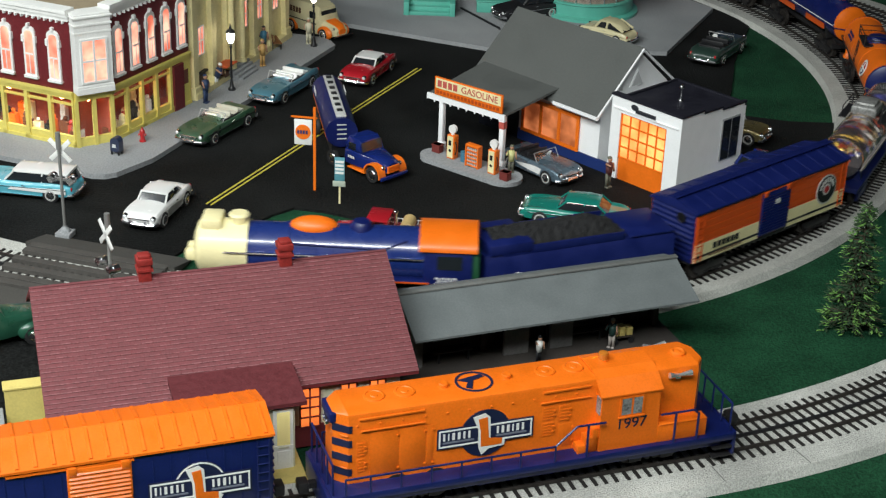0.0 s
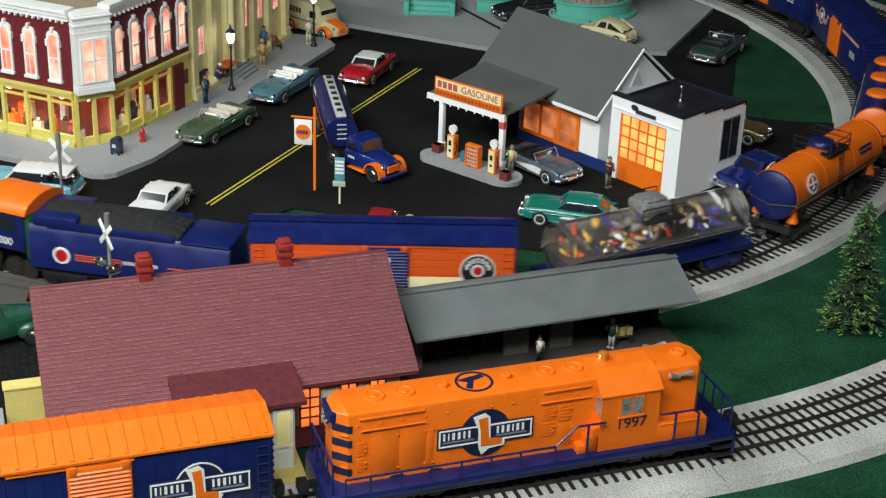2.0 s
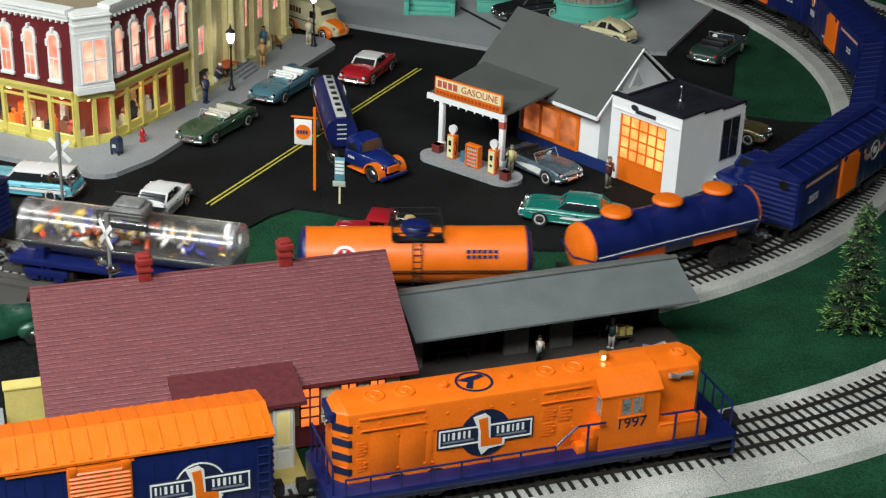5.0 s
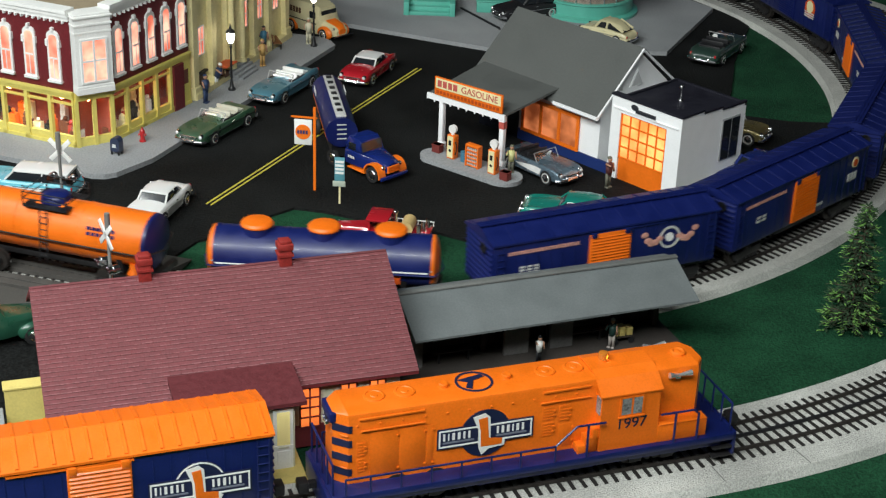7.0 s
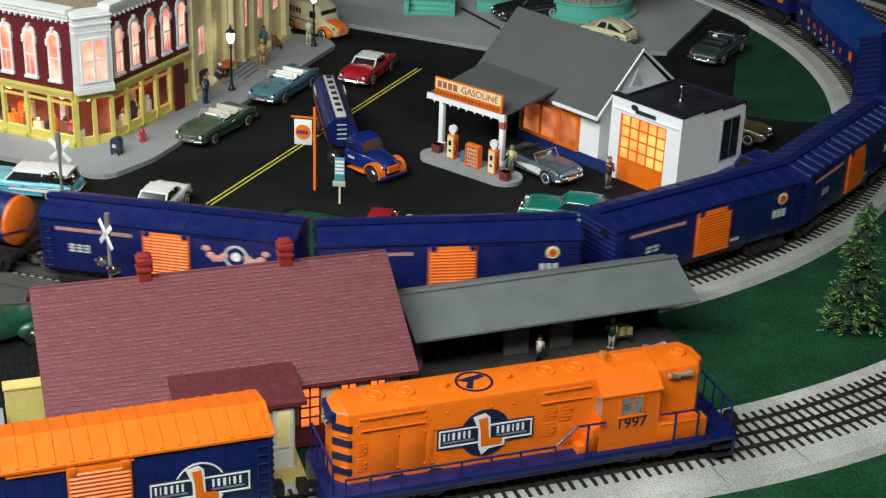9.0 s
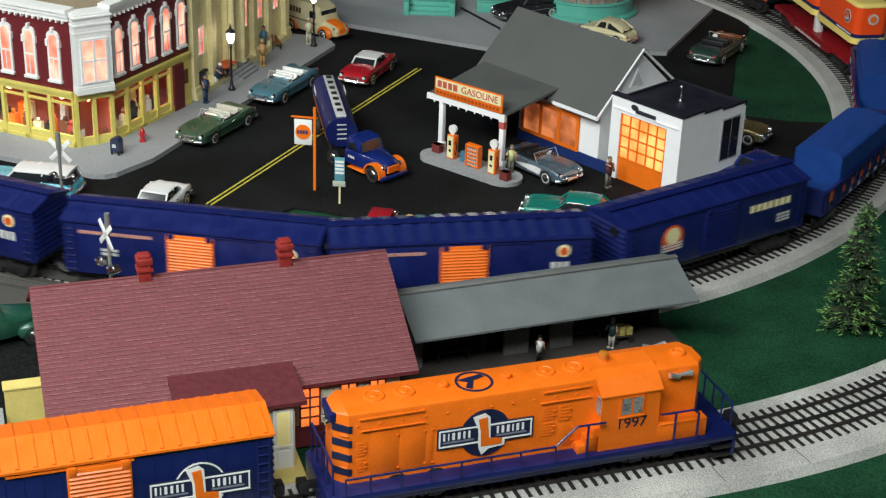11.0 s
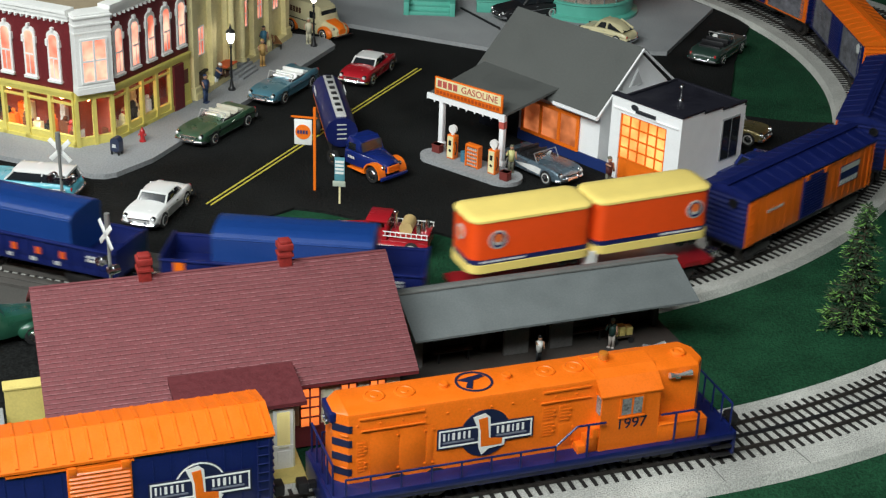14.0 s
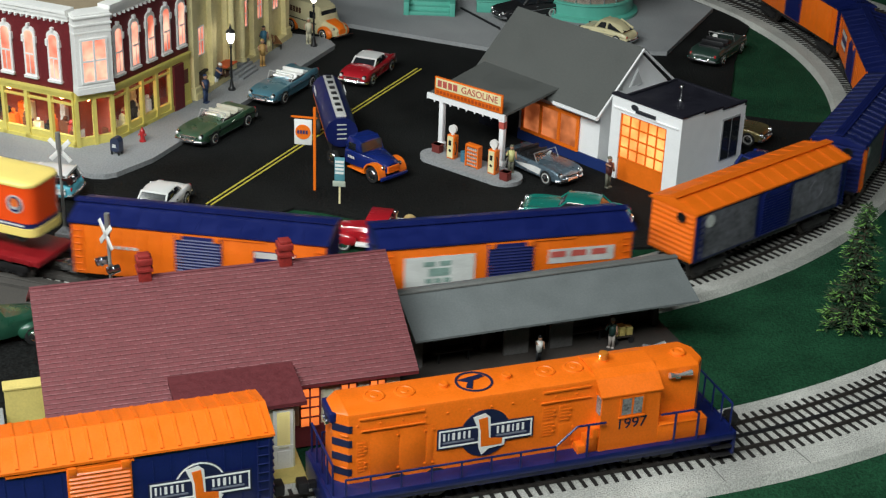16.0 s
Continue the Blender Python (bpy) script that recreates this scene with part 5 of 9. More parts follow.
def figure(m, coat, legs, label, pose_arm=0.2, lean=0.0, scale=1.0):
    """A moulded miniature standing figure, one plain mesh with painted zones."""
    bm = M0()
    idx = {}

    def zone(k, fn):
        n0 = len(bm.faces)
        fn()
        bm.faces.ensure_lookup_table()
        for f in bm.faces[n0:]:
            f.material_index = k
    zone(1, lambda: (cyl(bm, (-0.0022, 0, 0.001), (-0.0018, 0, 0.017), 0.0017, 0.0022, 8), cyl(bm, (0.0022, 0.001, 0.001), (0.0018, 0, 0.017), 0.0017, 0.0022, 8),
                     box(bm, -0.0040, -0.0040, 0, -0.0006, 0.0016, 0.0014), box(bm, 0.0006, -0.0032, 0, 0.0040, 0.0022, 0.0014)))
    zone(0, lambda: (cyl(bm, (0, 0, 0.0155), (0, 0, 0.0285), 0.0036, 0.0044, 10), ball(bm, (0, 0, 0.0285), 0.0043, 1, 0.75, 0.5, 10),
                     cyl(bm, (-0.0048, 0, 0.0285), (-0.0062, -0.002 - pose_arm * 0.01, 0.019 + pose_arm * 0.012), 0.0014, 0.0012, 8),
                     cyl(bm, (0.0048, 0, 0.0285), (0.0064, -0.001, 0.0185), 0.0014, 0.0012, 8)))
    zone(2, lambda: (ball(bm, (0, -0.0004, 0.0338), 0.0026, 1, 1.05, 1.2, 10), cyl(bm, (0, 0, 0.029), (0, 0, 0.032), 0.0011, n=8)))
    zone(1, lambda: (ball(bm, (0, 0.0003, 0.0355), 0.0027, 1.05, 1.1, 0.7, 10),))
    me = bpy.data.meshes.new("figurine")
    bm.to_mesh(me)
    bm.free()
    for q in (coat, legs, SKIN):
        me.materials.append(q)
    me.shade_smooth()
    ob = new("figurine", me)
    ob.matrix_basis = m @ Matrix.Rotation(lean, 4, "X") @ Matrix.Diagonal((scale, scale, scale, 1))
    return tagged(ob, label, "figurine", "miniature figures")


TAN = mat("tan_paint", (0.5, 0.30, 0.10), 0.6)
BROWN = mat("brown_paint", (0.09, 0.04, 0.02), 0.6)
OLIVE = mat("olive_grey_paint", (0.12, 0.12, 0.09), 0.6)
TEALBLUE = mat("teal_blue_paint", (0.05, 0.18, 0.27), 0.5)
NAVYCOAT = mat("navy_coat", (0.02, 0.04, 0.10), 0.6)
figure(Matrix.Translation((0.088, 1.203, 0.006)) @ Matrix.Rotation(0.4, 4, "Z"), WHITE, BLACK, "white-shirted miniature figure on the platform", 0.9, 0.0, 0.72)
figure(Matrix.Translation((0.155, 1.235, 0.006)) @ Matrix.Rotation(-0.5, 4, "Z"), mat("dark_green_coat", (0.02, 0.06, 0.05), 0.6), mat("pale_stockings", (0.4, 0.36, 0.33), 0.6), "dark green coated miniature figure on the platform", 0.3, 0.0, 0.8)
lug = thing("luggage_cart", CAN @ Matrix.Translation((0.2090, 0.032, 0.006)) @ Matrix.Diagonal((0.72, 0.72, 0.78, 1)), "platform luggage cart with pale parcels", "cart")
b = M0()
box(b, -0.016, -0.008, 0.0075, 0.016, 0.008, 0.009, 0.0004)
part("cart_bed", b, DARKWOOD, lug)
for x, y in itertools.product((-0.011, 0.011), (-0.009, 0.009)):
    b = M0()
    cyl(b, (x, y - 0.0006, 0.004), (x, y + 0.0006, 0.004), 0.004, n=14)
    part("wheel", b, BLACK, lug)
for i, x in enumerate((-0.010, 0.0, 0.010)):
    box_m = DEPOT_Y
    solid("parcel", box(M0(), x - 0.004, -0.006, 0.0091, x + 0.004, 0.005, 0.019 + 0.002 * (i % 2), 0.0005), box_m, "pale wrapped parcel on the luggage cart", "parcel", "parcels on the cart", m=CAN @ Matrix.Translation((0.2090, 0.032, 0.006)) @ Matrix.Diagonal((0.72, 0.72, 0.78, 1)))

# ---- the parked train on the front line ----
LOGO_DARK = mat("logo_navy", (0.010, 0.014, 0.05), 0.45, var=0.15)


def big_logo(parent, x, z, y, k, flip=False, rim=False):
    """A plate across a round medallion with an orange boot shape; letters become bars."""
    s = 1 if flip else -1

    def slab(name, mt, pts, lift, label=""):
        bm = M0()
        pts = [(x + (-px_ if flip else px_) * k, z + pz * k) for px_, pz in pts]
        a, b = sorted((s * (y + lift - 0.0004), s * (y + lift)))
        prism(bm, pts, a, b, "y")
        return part(name, bm, mt, parent, label, smooth=False)
    disc(parent, LOGO_DARK, x, z, 0.0195 * k, flip, y, "logo_medallion", "navy medallion behind the plate")
    if rim:
        disc(parent, WHITE, x, z, 0.0190 * k, flip, y + 0.0003, "logo_rim", r_in=0.0178 * k)
    slab("logo_plate", LOGO_DARK, [(-0.0375, -0.0085), (0.0375, -0.0085), (0.0375, 0.0085), (-0.0375, 0.0085)], 0.0012)
    for a, b in (((-0.0362, 0.0060), (0.0362, 0.0072)), ((-0.0362, -0.0072), (0.0362, -0.0060))):
        slab("logo_border", WHITE, [(a[0], a[1]), (b[0], a[1]), (b[0], b[1]), (a[0], b[1])], 0.0016)
    for a in (-0.0362, 0.0350):
        slab("logo_border", WHITE, [(a, -0.0060), (a + 0.0012, -0.0060), (a + 0.0012, 0.0060), (a, 0.0060)], 0.0016)
    for x0, widths in ((-0.0330, (13, 8, 17, 17, 13, 13)), (0.0085, (13, 16, 17, 8, 17, 14))):
        a = x0
        for wd in widths:
            e = a + wd * 0.000122
            slab("logo_letter", WHITE, [(a, -0.0014), (e, -0.0014), (e, 0.0044), (a, 0.0044)], 0.0017)
            a = e + 0.0022
    for x0 in (-0.033, 0.008):
        slab("logo_small_writing", mat("logo_grey", (0.16, 0.17, 0.22), 0.5), [(x0, -0.0040), (x0 + 0.024, -0.0040), (x0 + 0.024, -0.0027), (x0, -0.0027)], 0.0016)
    slab("logo_boot_rim", WHITE, [(-0.0105, 0.0150), (-0.0010, 0.0172), (0.0030, 0.0135), (0.0038, -0.0052), (0.0150, -0.0070), (0.0150, -0.0118), (0.0030, -0.0130), (-0.0030, -0.0178), (-0.0055, -0.0110), (-0.0060, 0.0040)], 0.0018)
    slab("logo_boot", ORANGE, [(-0.0062, 0.0128), (0.0006, 0.0138), (0.0024, -0.0040), (0.0128, -0.0056), (0.0128, -0.0104), (-0.0036, -0.0104), (-0.0042, 0.0030)], 0.0021, "orange boot-shaped letter")


def deco_front(car):
    for flip in (False, True):
        big_logo(car, 0.068, 0.053, HW + 0.0003, 0.98, flip, True)


FH = radians(19.6)
PARKED = Matrix.Translation((-0.2395, 0.9240, 0.0)) @ Matrix.Rotation(FH, 4, "Z") @ Matrix.Diagonal((1.0, 1.04, 1.08, 1))
boxcar("navy boxcar with ribbed orange roof and orange louvred door", NAVY, ORANGE, ORANGE, decor=deco_front, at=PARKED, board=False)

DM = Matrix.Translation((0.0705, 1.0330, 0.0)) @ Matrix.Rotation(FH, 4, "Z") @ Matrix.Diagonal((1.05, 1.05, 1.06, 1))
diesel = thing("diesel_locomotive", DM, "orange and navy hood diesel locomotive standing on the front track", "locomotive")
f = M0()
box(f, -0.158, -0.033, 0.0245, 0.156, 0.033, 0.0302, 0.0006)
box(f, -0.150, -0.029, 0.0185, 0.148, 0.029, 0.0247, 0.001)
part("frame", f, NAVY, diesel, "navy walkway frame")
for d, xe in ((-1, 0.158), (1, 0.156)):
    x0, x1 = sorted((d * xe, d * (xe + 0.003)))
    part("buffer_beam", box(M0(), x0, -0.031, 0.010, x1, 0.031, 0.0302, 0.0006), NAVY, diesel)
    for q in (-1, 1):
        for k in range(2):
            xa, xb = sorted((d * (xe - 0.016), d * xe))
            part("step", box(M0(), xa, q * 0.0295 - 0.0025, 0.010 + 0.007 * k, xb, q * 0.0295 + 0.0025, 0.0112 + 0.007 * k), FRAME_M, diesel)
ZH = 0.0862
prof = [(-0.0188, 0.0300), (-0.0188, ZH - 0.0026), (-0.0180, ZH - 0.0008), (-0.0160, ZH), (0.0160, ZH), (0.0180, ZH - 0.0008), (0.0188, ZH - 0.0026), (0.0188, 0.0300)]


def hood(name, x_in, x_side, x_end, label):
    """A rounded hood whose end corners are cut off; the cut starts at x_side."""
    bm = M0()
    prism(bm, prof, min(x_in, x_side), max(x_in, x_side), "x")
    va = [bm.verts.new((x_end, y * 0.52, z if z < 0.05 else z - 0.0010)) for y, z in prof]
    vb = [bm.verts.new((x_side, y, z)) for y, z in prof]
    for k in range(len(va) - 1):
        bm.faces.new((va[k], va[k + 1], vb[k + 1], vb[k]))
    bm.faces.new(va)
    bmesh.ops.recalc_face_normals(bm, faces=bm.faces)
    return part(name, bm, ORANGE, diesel, label)


hood("long_hood", 0.046, -0.1425, -0.1515, "orange long hood")
hood("short_hood", 0.092, 0.127, 0.134, "orange short hood")
STUD = mesh_of("stud", lathe(M0(), [(0.0010, 0), (0.0009, 0.0006), (0.0004, 0.0009)], 8), ORANGE)
for q in (-1, 1):
    # access doors with thin raised edges, small ones slatted
    for x0, x1, z0, z1, slats in ((-0.1365, -0.1300, 0.0385, 0.0500, 5), (-0.1365, -0.1300, 0.0515, 0.0630, 5), (-0.1270, -0.1060, 0.0340, 0.0690, 0), (-0.1050, -0.0860, 0.0340, 0.0690, 0), (-0.0850, -0.0800, 0.0340, 0.0690, 0),
                                  (0.0030, 0.0125, 0.0440, 0.0560, 5), (0.0030, 0.0125, 0.0575, 0.0690, 5), (0.0160, 0.0250, 0.0550, 0.0690, 5), (0.0160, 0.0280, 0.0340, 0.0530, 0)):
        a, b = sorted((q * 0.0188, q * 0.0191))
        dr = part("access_door", box(M0(), x0, a, z0, x1, b, z1, 0.0002), ORANGE, diesel)
        if slats:
            ya, yb = sorted((q * 0.0191, q * 0.01935))
            repeat("slat", box(M0(), x0 + 0.0008, ya, -0.0005, x1 - 0.0008, yb, 0.0005), ORANGE, dr,
                   [Matrix.Translation((0, 0, z0 + (z1 - z0) * (k + 0.5) / slats)) for k in range(slats)])
        for zz in (z0 + 0.004, z1 - 0.004):
            part("hinge", box(M0(), x1 - 0.0012, min(q * 0.0191, q * 0.0199), zz - 0.0009, x1 + 0.0006, max(q * 0.0191, q * 0.0196), zz + 0.0009, 0.0002), ORANGE, dr)
    for x0, x1, z in ((-0.1350, -0.0870, 0.0808), (0.0030, 0.0400, 0.0805)):
        a, b = sorted((q * 0.0188, q * 0.0200))
        part("rain_strip", box(M0(), x0, a, z, x1, b, z + 0.0016, 0.0003), ORANGE, diesel)
    for x0, x1, z in ((-0.1335, -0.1110, 0.0725), (-0.1100, -0.0868, 0.0725), (0.0010, 0.0400, 0.0730)):
        part("grab_rail", cyl(M0(), (x0, q * 0.0200, z), (x1, q * 0.0200, z), 0.0007, n=6), ORANGE, diesel)
    for x in np.arange(-0.136, 0.044, 0.0165):
        for z in (0.0765, 0.0335):
            o = new("stud", STUD)
            o.parent = diesel
            o.matrix_basis = Matrix.Translation((float(x), q * 0.0188, z)) @ Matrix.Rotation(radians(-90 * q), 4, "X")
    for k in range(4):
        b = M0()
        ya, yb = q * 0.0188 * 0.52, q * 0.0188
        prism(b, [(-0.1519, ya), (-0.1422, yb + q * 0.0001), (-0.1400, yb + q * 0.0001), (-0.1400, yb + q * 0.0006), (-0.1424, yb + q * 0.0006), (-0.1522, ya + q * 0.0005)], 0.0370 + 0.0116 * k, 0.0425 + 0.0116 * k, "z")
        part("warning_stripe", b, LOGO_DARK, diesel)
    for k in (0, 2):
        gr = M0()
        cyl(gr, (-0.1475, q * 0.0160, 0.0440 + 0.0130 * k), (-0.1435, q * 0.0200, 0.0440 + 0.0130 * k), 0.0006, n=6)
        part("corner_grab", gr, ORANGE, diesel)
part("number_board", box(M0(), -0.1540, -0.0120, 0.0775, -0.1490, 0.0120, 0.0850, 0.0012), NAVY, diesel)
hl = M0()
for y in (-0.003, 0.003):
    cyl(hl, (-0.1555, y, 0.074), (-0.1515, y, 0.074), 0.0024, n=14)
part("headlamp", hl, CHROME, diesel)
for x in (-0.1203, -0.0978, 0.0097, 0.0322):
    fn = M0()
    lathe(fn, [(0.0080, 0), (0.0077, 0.0008), (0.0062, 0.0011), (0.0058, 0.0005), (0.0030, 0.0005), (0.0024, 0.0010), (0, 0.0011)], 24, Matrix.Translation((x + 0.002, 0.0020, ZH)))
    part("roof_fan", fn, ORANGE, diesel)
for x in (-0.0686, -0.0205):
    st = M0()
    lathe(st, [(0.0040, 0), (0.0037, 0.0022), (0.0030, 0.0026), (0, 0.0022)], 16, Matrix.Translation((x + 0.002, 0.0020, ZH)))
    part("exhaust_stack", st, ORANGE, diesel)
fb = M0()
lathe(fb, [(0.0062, 0), (0.0060, 0.0014), (0.0045, 0.0022), (0.0030, 0.0014), (0, 0.0024)], 18, Matrix.Translation((0.1190, 0.0010, ZH)))
part("short_hood_fan", fb, ORANGE, diesel)
c = M0()
cabp = [(-0.0285, 0.0300), (-0.0285, 0.0760), (-0.0180, 0.0840), (-0.009, 0.0872), (0.009, 0.0872), (0.0180, 0.0840), (0.0285, 0.0760), (0.0285, 0.0300)]
prism(c, cabp, 0.0455, 0.0925, "x")
cab = part("cab", c, ORANGE, diesel, "orange driver's cab", smooth=False)
rp = M0()
prism(rp, [(-0.0296, 0.0752), (-0.0183, 0.0840), (-0.009, 0.0873), (0.009, 0.0873), (0.0183, 0.0840), (0.0296, 0.0752), (0.0296, 0.0764), (0.0185, 0.0853), (0.009, 0.0884), (-0.009, 0.0884), (-0.0185, 0.0853), (-0.0296, 0.0764)], 0.0440, 0.0938, "x")
part("cab_roof", rp, ORANGE, cab, smooth=False)
for q in (-1, 1):
    a, b = sorted((q * 0.0284, q * 0.0294))
    wf = M0()
    for x in (0.0605, 0.0698, 0.0785):
        box(wf, x - 0.0008, a, 0.0580, x + 0.0008, b, 0.0735)
    for z in (0.0582, 0.0732):
        box(wf, 0.0597, a, z - 0.0007, 0.0793, b, z + 0.0007)
    win = part("cab_window", wf, ORANGE, cab)
    part("window_sill", box(M0(), 0.0590, min(q * 0.0284, q * 0.0302), 0.0562, 0.0800, max(q * 0.0284, q * 0.0302), 0.0577, 0.0003), ORANGE, win)
    for x0, x1 in ((0.0613, 0.0690), (0.0706, 0.0777)):
        p = M0()
        box(p, x0, a, 0.0590, x1, a + 0.0006 if q < 0 else b - 0.0005, 0.0726)
        part("pane", p, mat("grey_pane", (0.22, 0.22, 0.22), 0.12, var=0.7, scale=90), win)
    lettering("running_number", "1997", 0.0125, LOGO_DARK, cab, side(0.0286, 0.0703, 0.0508, q > 0), "navy cab number")
    part("front_pane", box(M0(), 0.0447, min(q * 0.0205, q * 0.0268), 0.0600, 0.0457, max(q * 0.0205, q * 0.0268), 0.0735), mat("grey_pane", (0.22, 0.22, 0.22), 0.12), cab)
    part("battery_box", box(M0(), 0.0925, min(q * 0.0188, q * 0.0290), 0.0300, 0.1335, max(q * 0.0188, q * 0.0290), 0.0445, 0.0008), ORANGE, diesel)
    part("battery_lid", box(M0(), 0.0935, min(q * 0.0188, q * 0.0296), 0.0445, 0.1330, max(q * 0.0188, q * 0.0296), 0.0455, 0.0003), ORANGE, diesel)
    for k, (xa, zt) in enumerate(((0.0290, 0.0365), (0.0350, 0.0430), (0.0405, 0.0490))):
        part("step_box", box(M0(), xa, min(q * 0.0188, q * 0.0275), 0.0300, 0.0455, max(q * 0.0188, q * (0.0275 - 0.0008 * k)), zt, 0.0005), ORANGE, diesel)
    worn = mat("worn_chrome", (0.82, 0.82, 0.82), 0.25, 0.8)
    for d, ln in ((-1, 0.007), (1, 0.011)):
        hn = M0()
        cyl(hn, (0.1085, q * 0.0225, 0.0815), (0.1085 + d * ln, q * 0.0225, 0.0822), 0.0010, 0.0024, 12)
        part("air_horn", hn, worn, diesel, "chrome air horn")
    part("horn_bracket", box(M0(), 0.1065, min(q * 0.018, q * 0.023), 0.0790, 0.1105, max(q * 0.018, q * 0.023), 0.0812), worn, diesel)
    for x in (-0.1480, -0.1300, -0.1075, -0.0850, -0.0625, -0.0400, -0.0175, 0.0095):
        part("stanchion", cyl(M0(), (x, q * 0.0322, 0.0300), (x, q * 0.0322, 0.0430), 0.0008, n=6), NAVY, diesel)
    for run in (((-0.148, 0.0430), (0.0095, 0.0430), (0.0255, 0.0572), (0.0480, 0.0568)), ((0.0925, 0.0560), (0.1200, 0.0560), (0.1240, 0.0520), (0.1240, 0.0300))):
        rl = M0()
        for pa, pb in zip(run, run[1:]):
            cyl(rl, (pa[0], q * 0.0322, pa[1]), (pb[0], q * 0.0322, pb[1]), 0.0009, n=6)
        part("handrail", rl, NAVY, diesel, "navy walkway handrail")
    for x, zt in ((0.0345, 0.0572), (0.1050, 0.0560)):
        part("stanchion", cyl(M0(), (x, q * 0.0322, 0.0300), (x, q * 0.0322, zt), 0.0009, n=6), NAVY, diesel)
    big_logo(diesel, -0.0410, 0.0560, 0.0193, 0.98, q > 0)
for d, xe in ((-1, 0.1565), (1, 0.1535)):
    for y in (-0.029, -0.0145, 0.0, 0.0145, 0.029):
        part("end_post", cyl(M0(), (d * xe, y, 0.0300), (d * xe, y, 0.0540), 0.0008, n=6), NAVY, diesel)
    er = M0()
    cyl(er, (d * xe, -0.029, 0.0540), (d * xe, 0.029, 0.0540), 0.0009, n=6)
    part("end_railing", er, NAVY, diesel)
    coupler(diesel, d * 0.160, d, FRAME_M)
for x in (-0.092, 0.092):
    truck(diesel, x)
for y in (-0.016, 0.016):
    part("fuel_tank", cyl(M0(), (-0.045, y, 0.0180), (0.045, y, 0.0180), 0.0075, n=16), NAVY, diesel)
ro = disc(diesel, LOGO_DARK, 0.0, 0.0, 0.0140, False, 0.0, "roof_emblem", "navy ring emblem on the hood roof", r_in=0.0122)
ro.matrix_basis = Matrix.Translation((-0.0435, 0.0014, ZH)) @ Matrix.Rotation(radians(-90), 4, "X")
rl = M0()
prism(rl, [(-0.0115, 0.0045), (0.0075, 0.0085), (0.0095, 0.0050), (0.0000, 0.0015), (-0.0045, -0.0095), (-0.0085, -0.0065), (-0.0045, 0.0000)], ZH + 0.0002, ZH + 0.0007, "z", Matrix.Translation((-0.0435, 0.0014, 0)))
part("roof_letter", rl, LOGO_DARK, diesel)
bc = M0()
lathe(bc, [(0.0042, 0), (0.0042, 0.0012), (0.0034, 0.0014)], 16, Matrix.Translation((0.0585, 0.0030, 0.0880)))
part("beacon_base", bc, ORANGE, diesel)
# flashing beacon: an added shroud's gap runs round the bulb once in 0.933 s
shroud = M0()
ring = np.linspace(radians(24), radians(336), 19)
prism(shroud, [(0.0037 * math.cos(a), 0.0037 * math.sin(a)) for a in ring] + [(0.0030 * math.cos(a), 0.0030 * math.sin(a)) for a in reversed(ring)], 0, 0.0040, "z")
lathe(shroud, [(0.0038, 0.0040), (0.0034, 0.0050), (0.0, 0.0056)], 18)
BEACON = part("beacon", shroud, mat("amber_plastic", (0.5, 0.16, 0.02), 0.15, coat=0.5), diesel, "amber flashing roof beacon with an added turning shroud")
part("beacon_bulb", cyl(M0(), (0.0008, 0, 0.0002), (0.0008, 0, 0.0038), 0.0018, n=12), glow("beacon_glow", (1.0, 0.82, 0.45), 16.0), BEACON, "bright bulb of the beacon")

# ---- the fir tree ----
FIR_D = mat("fir_dark", (0.018, 0.045, 0.016), 0.8, var=0.4, scale=150)
FIR_L = mat("fir_tip_green", (0.11, 0.24, 0.05), 0.8, var=0.4, scale=150)
BARK = mat("bark", (0.05, 0.03, 0.02), 0.9, var=0.3)


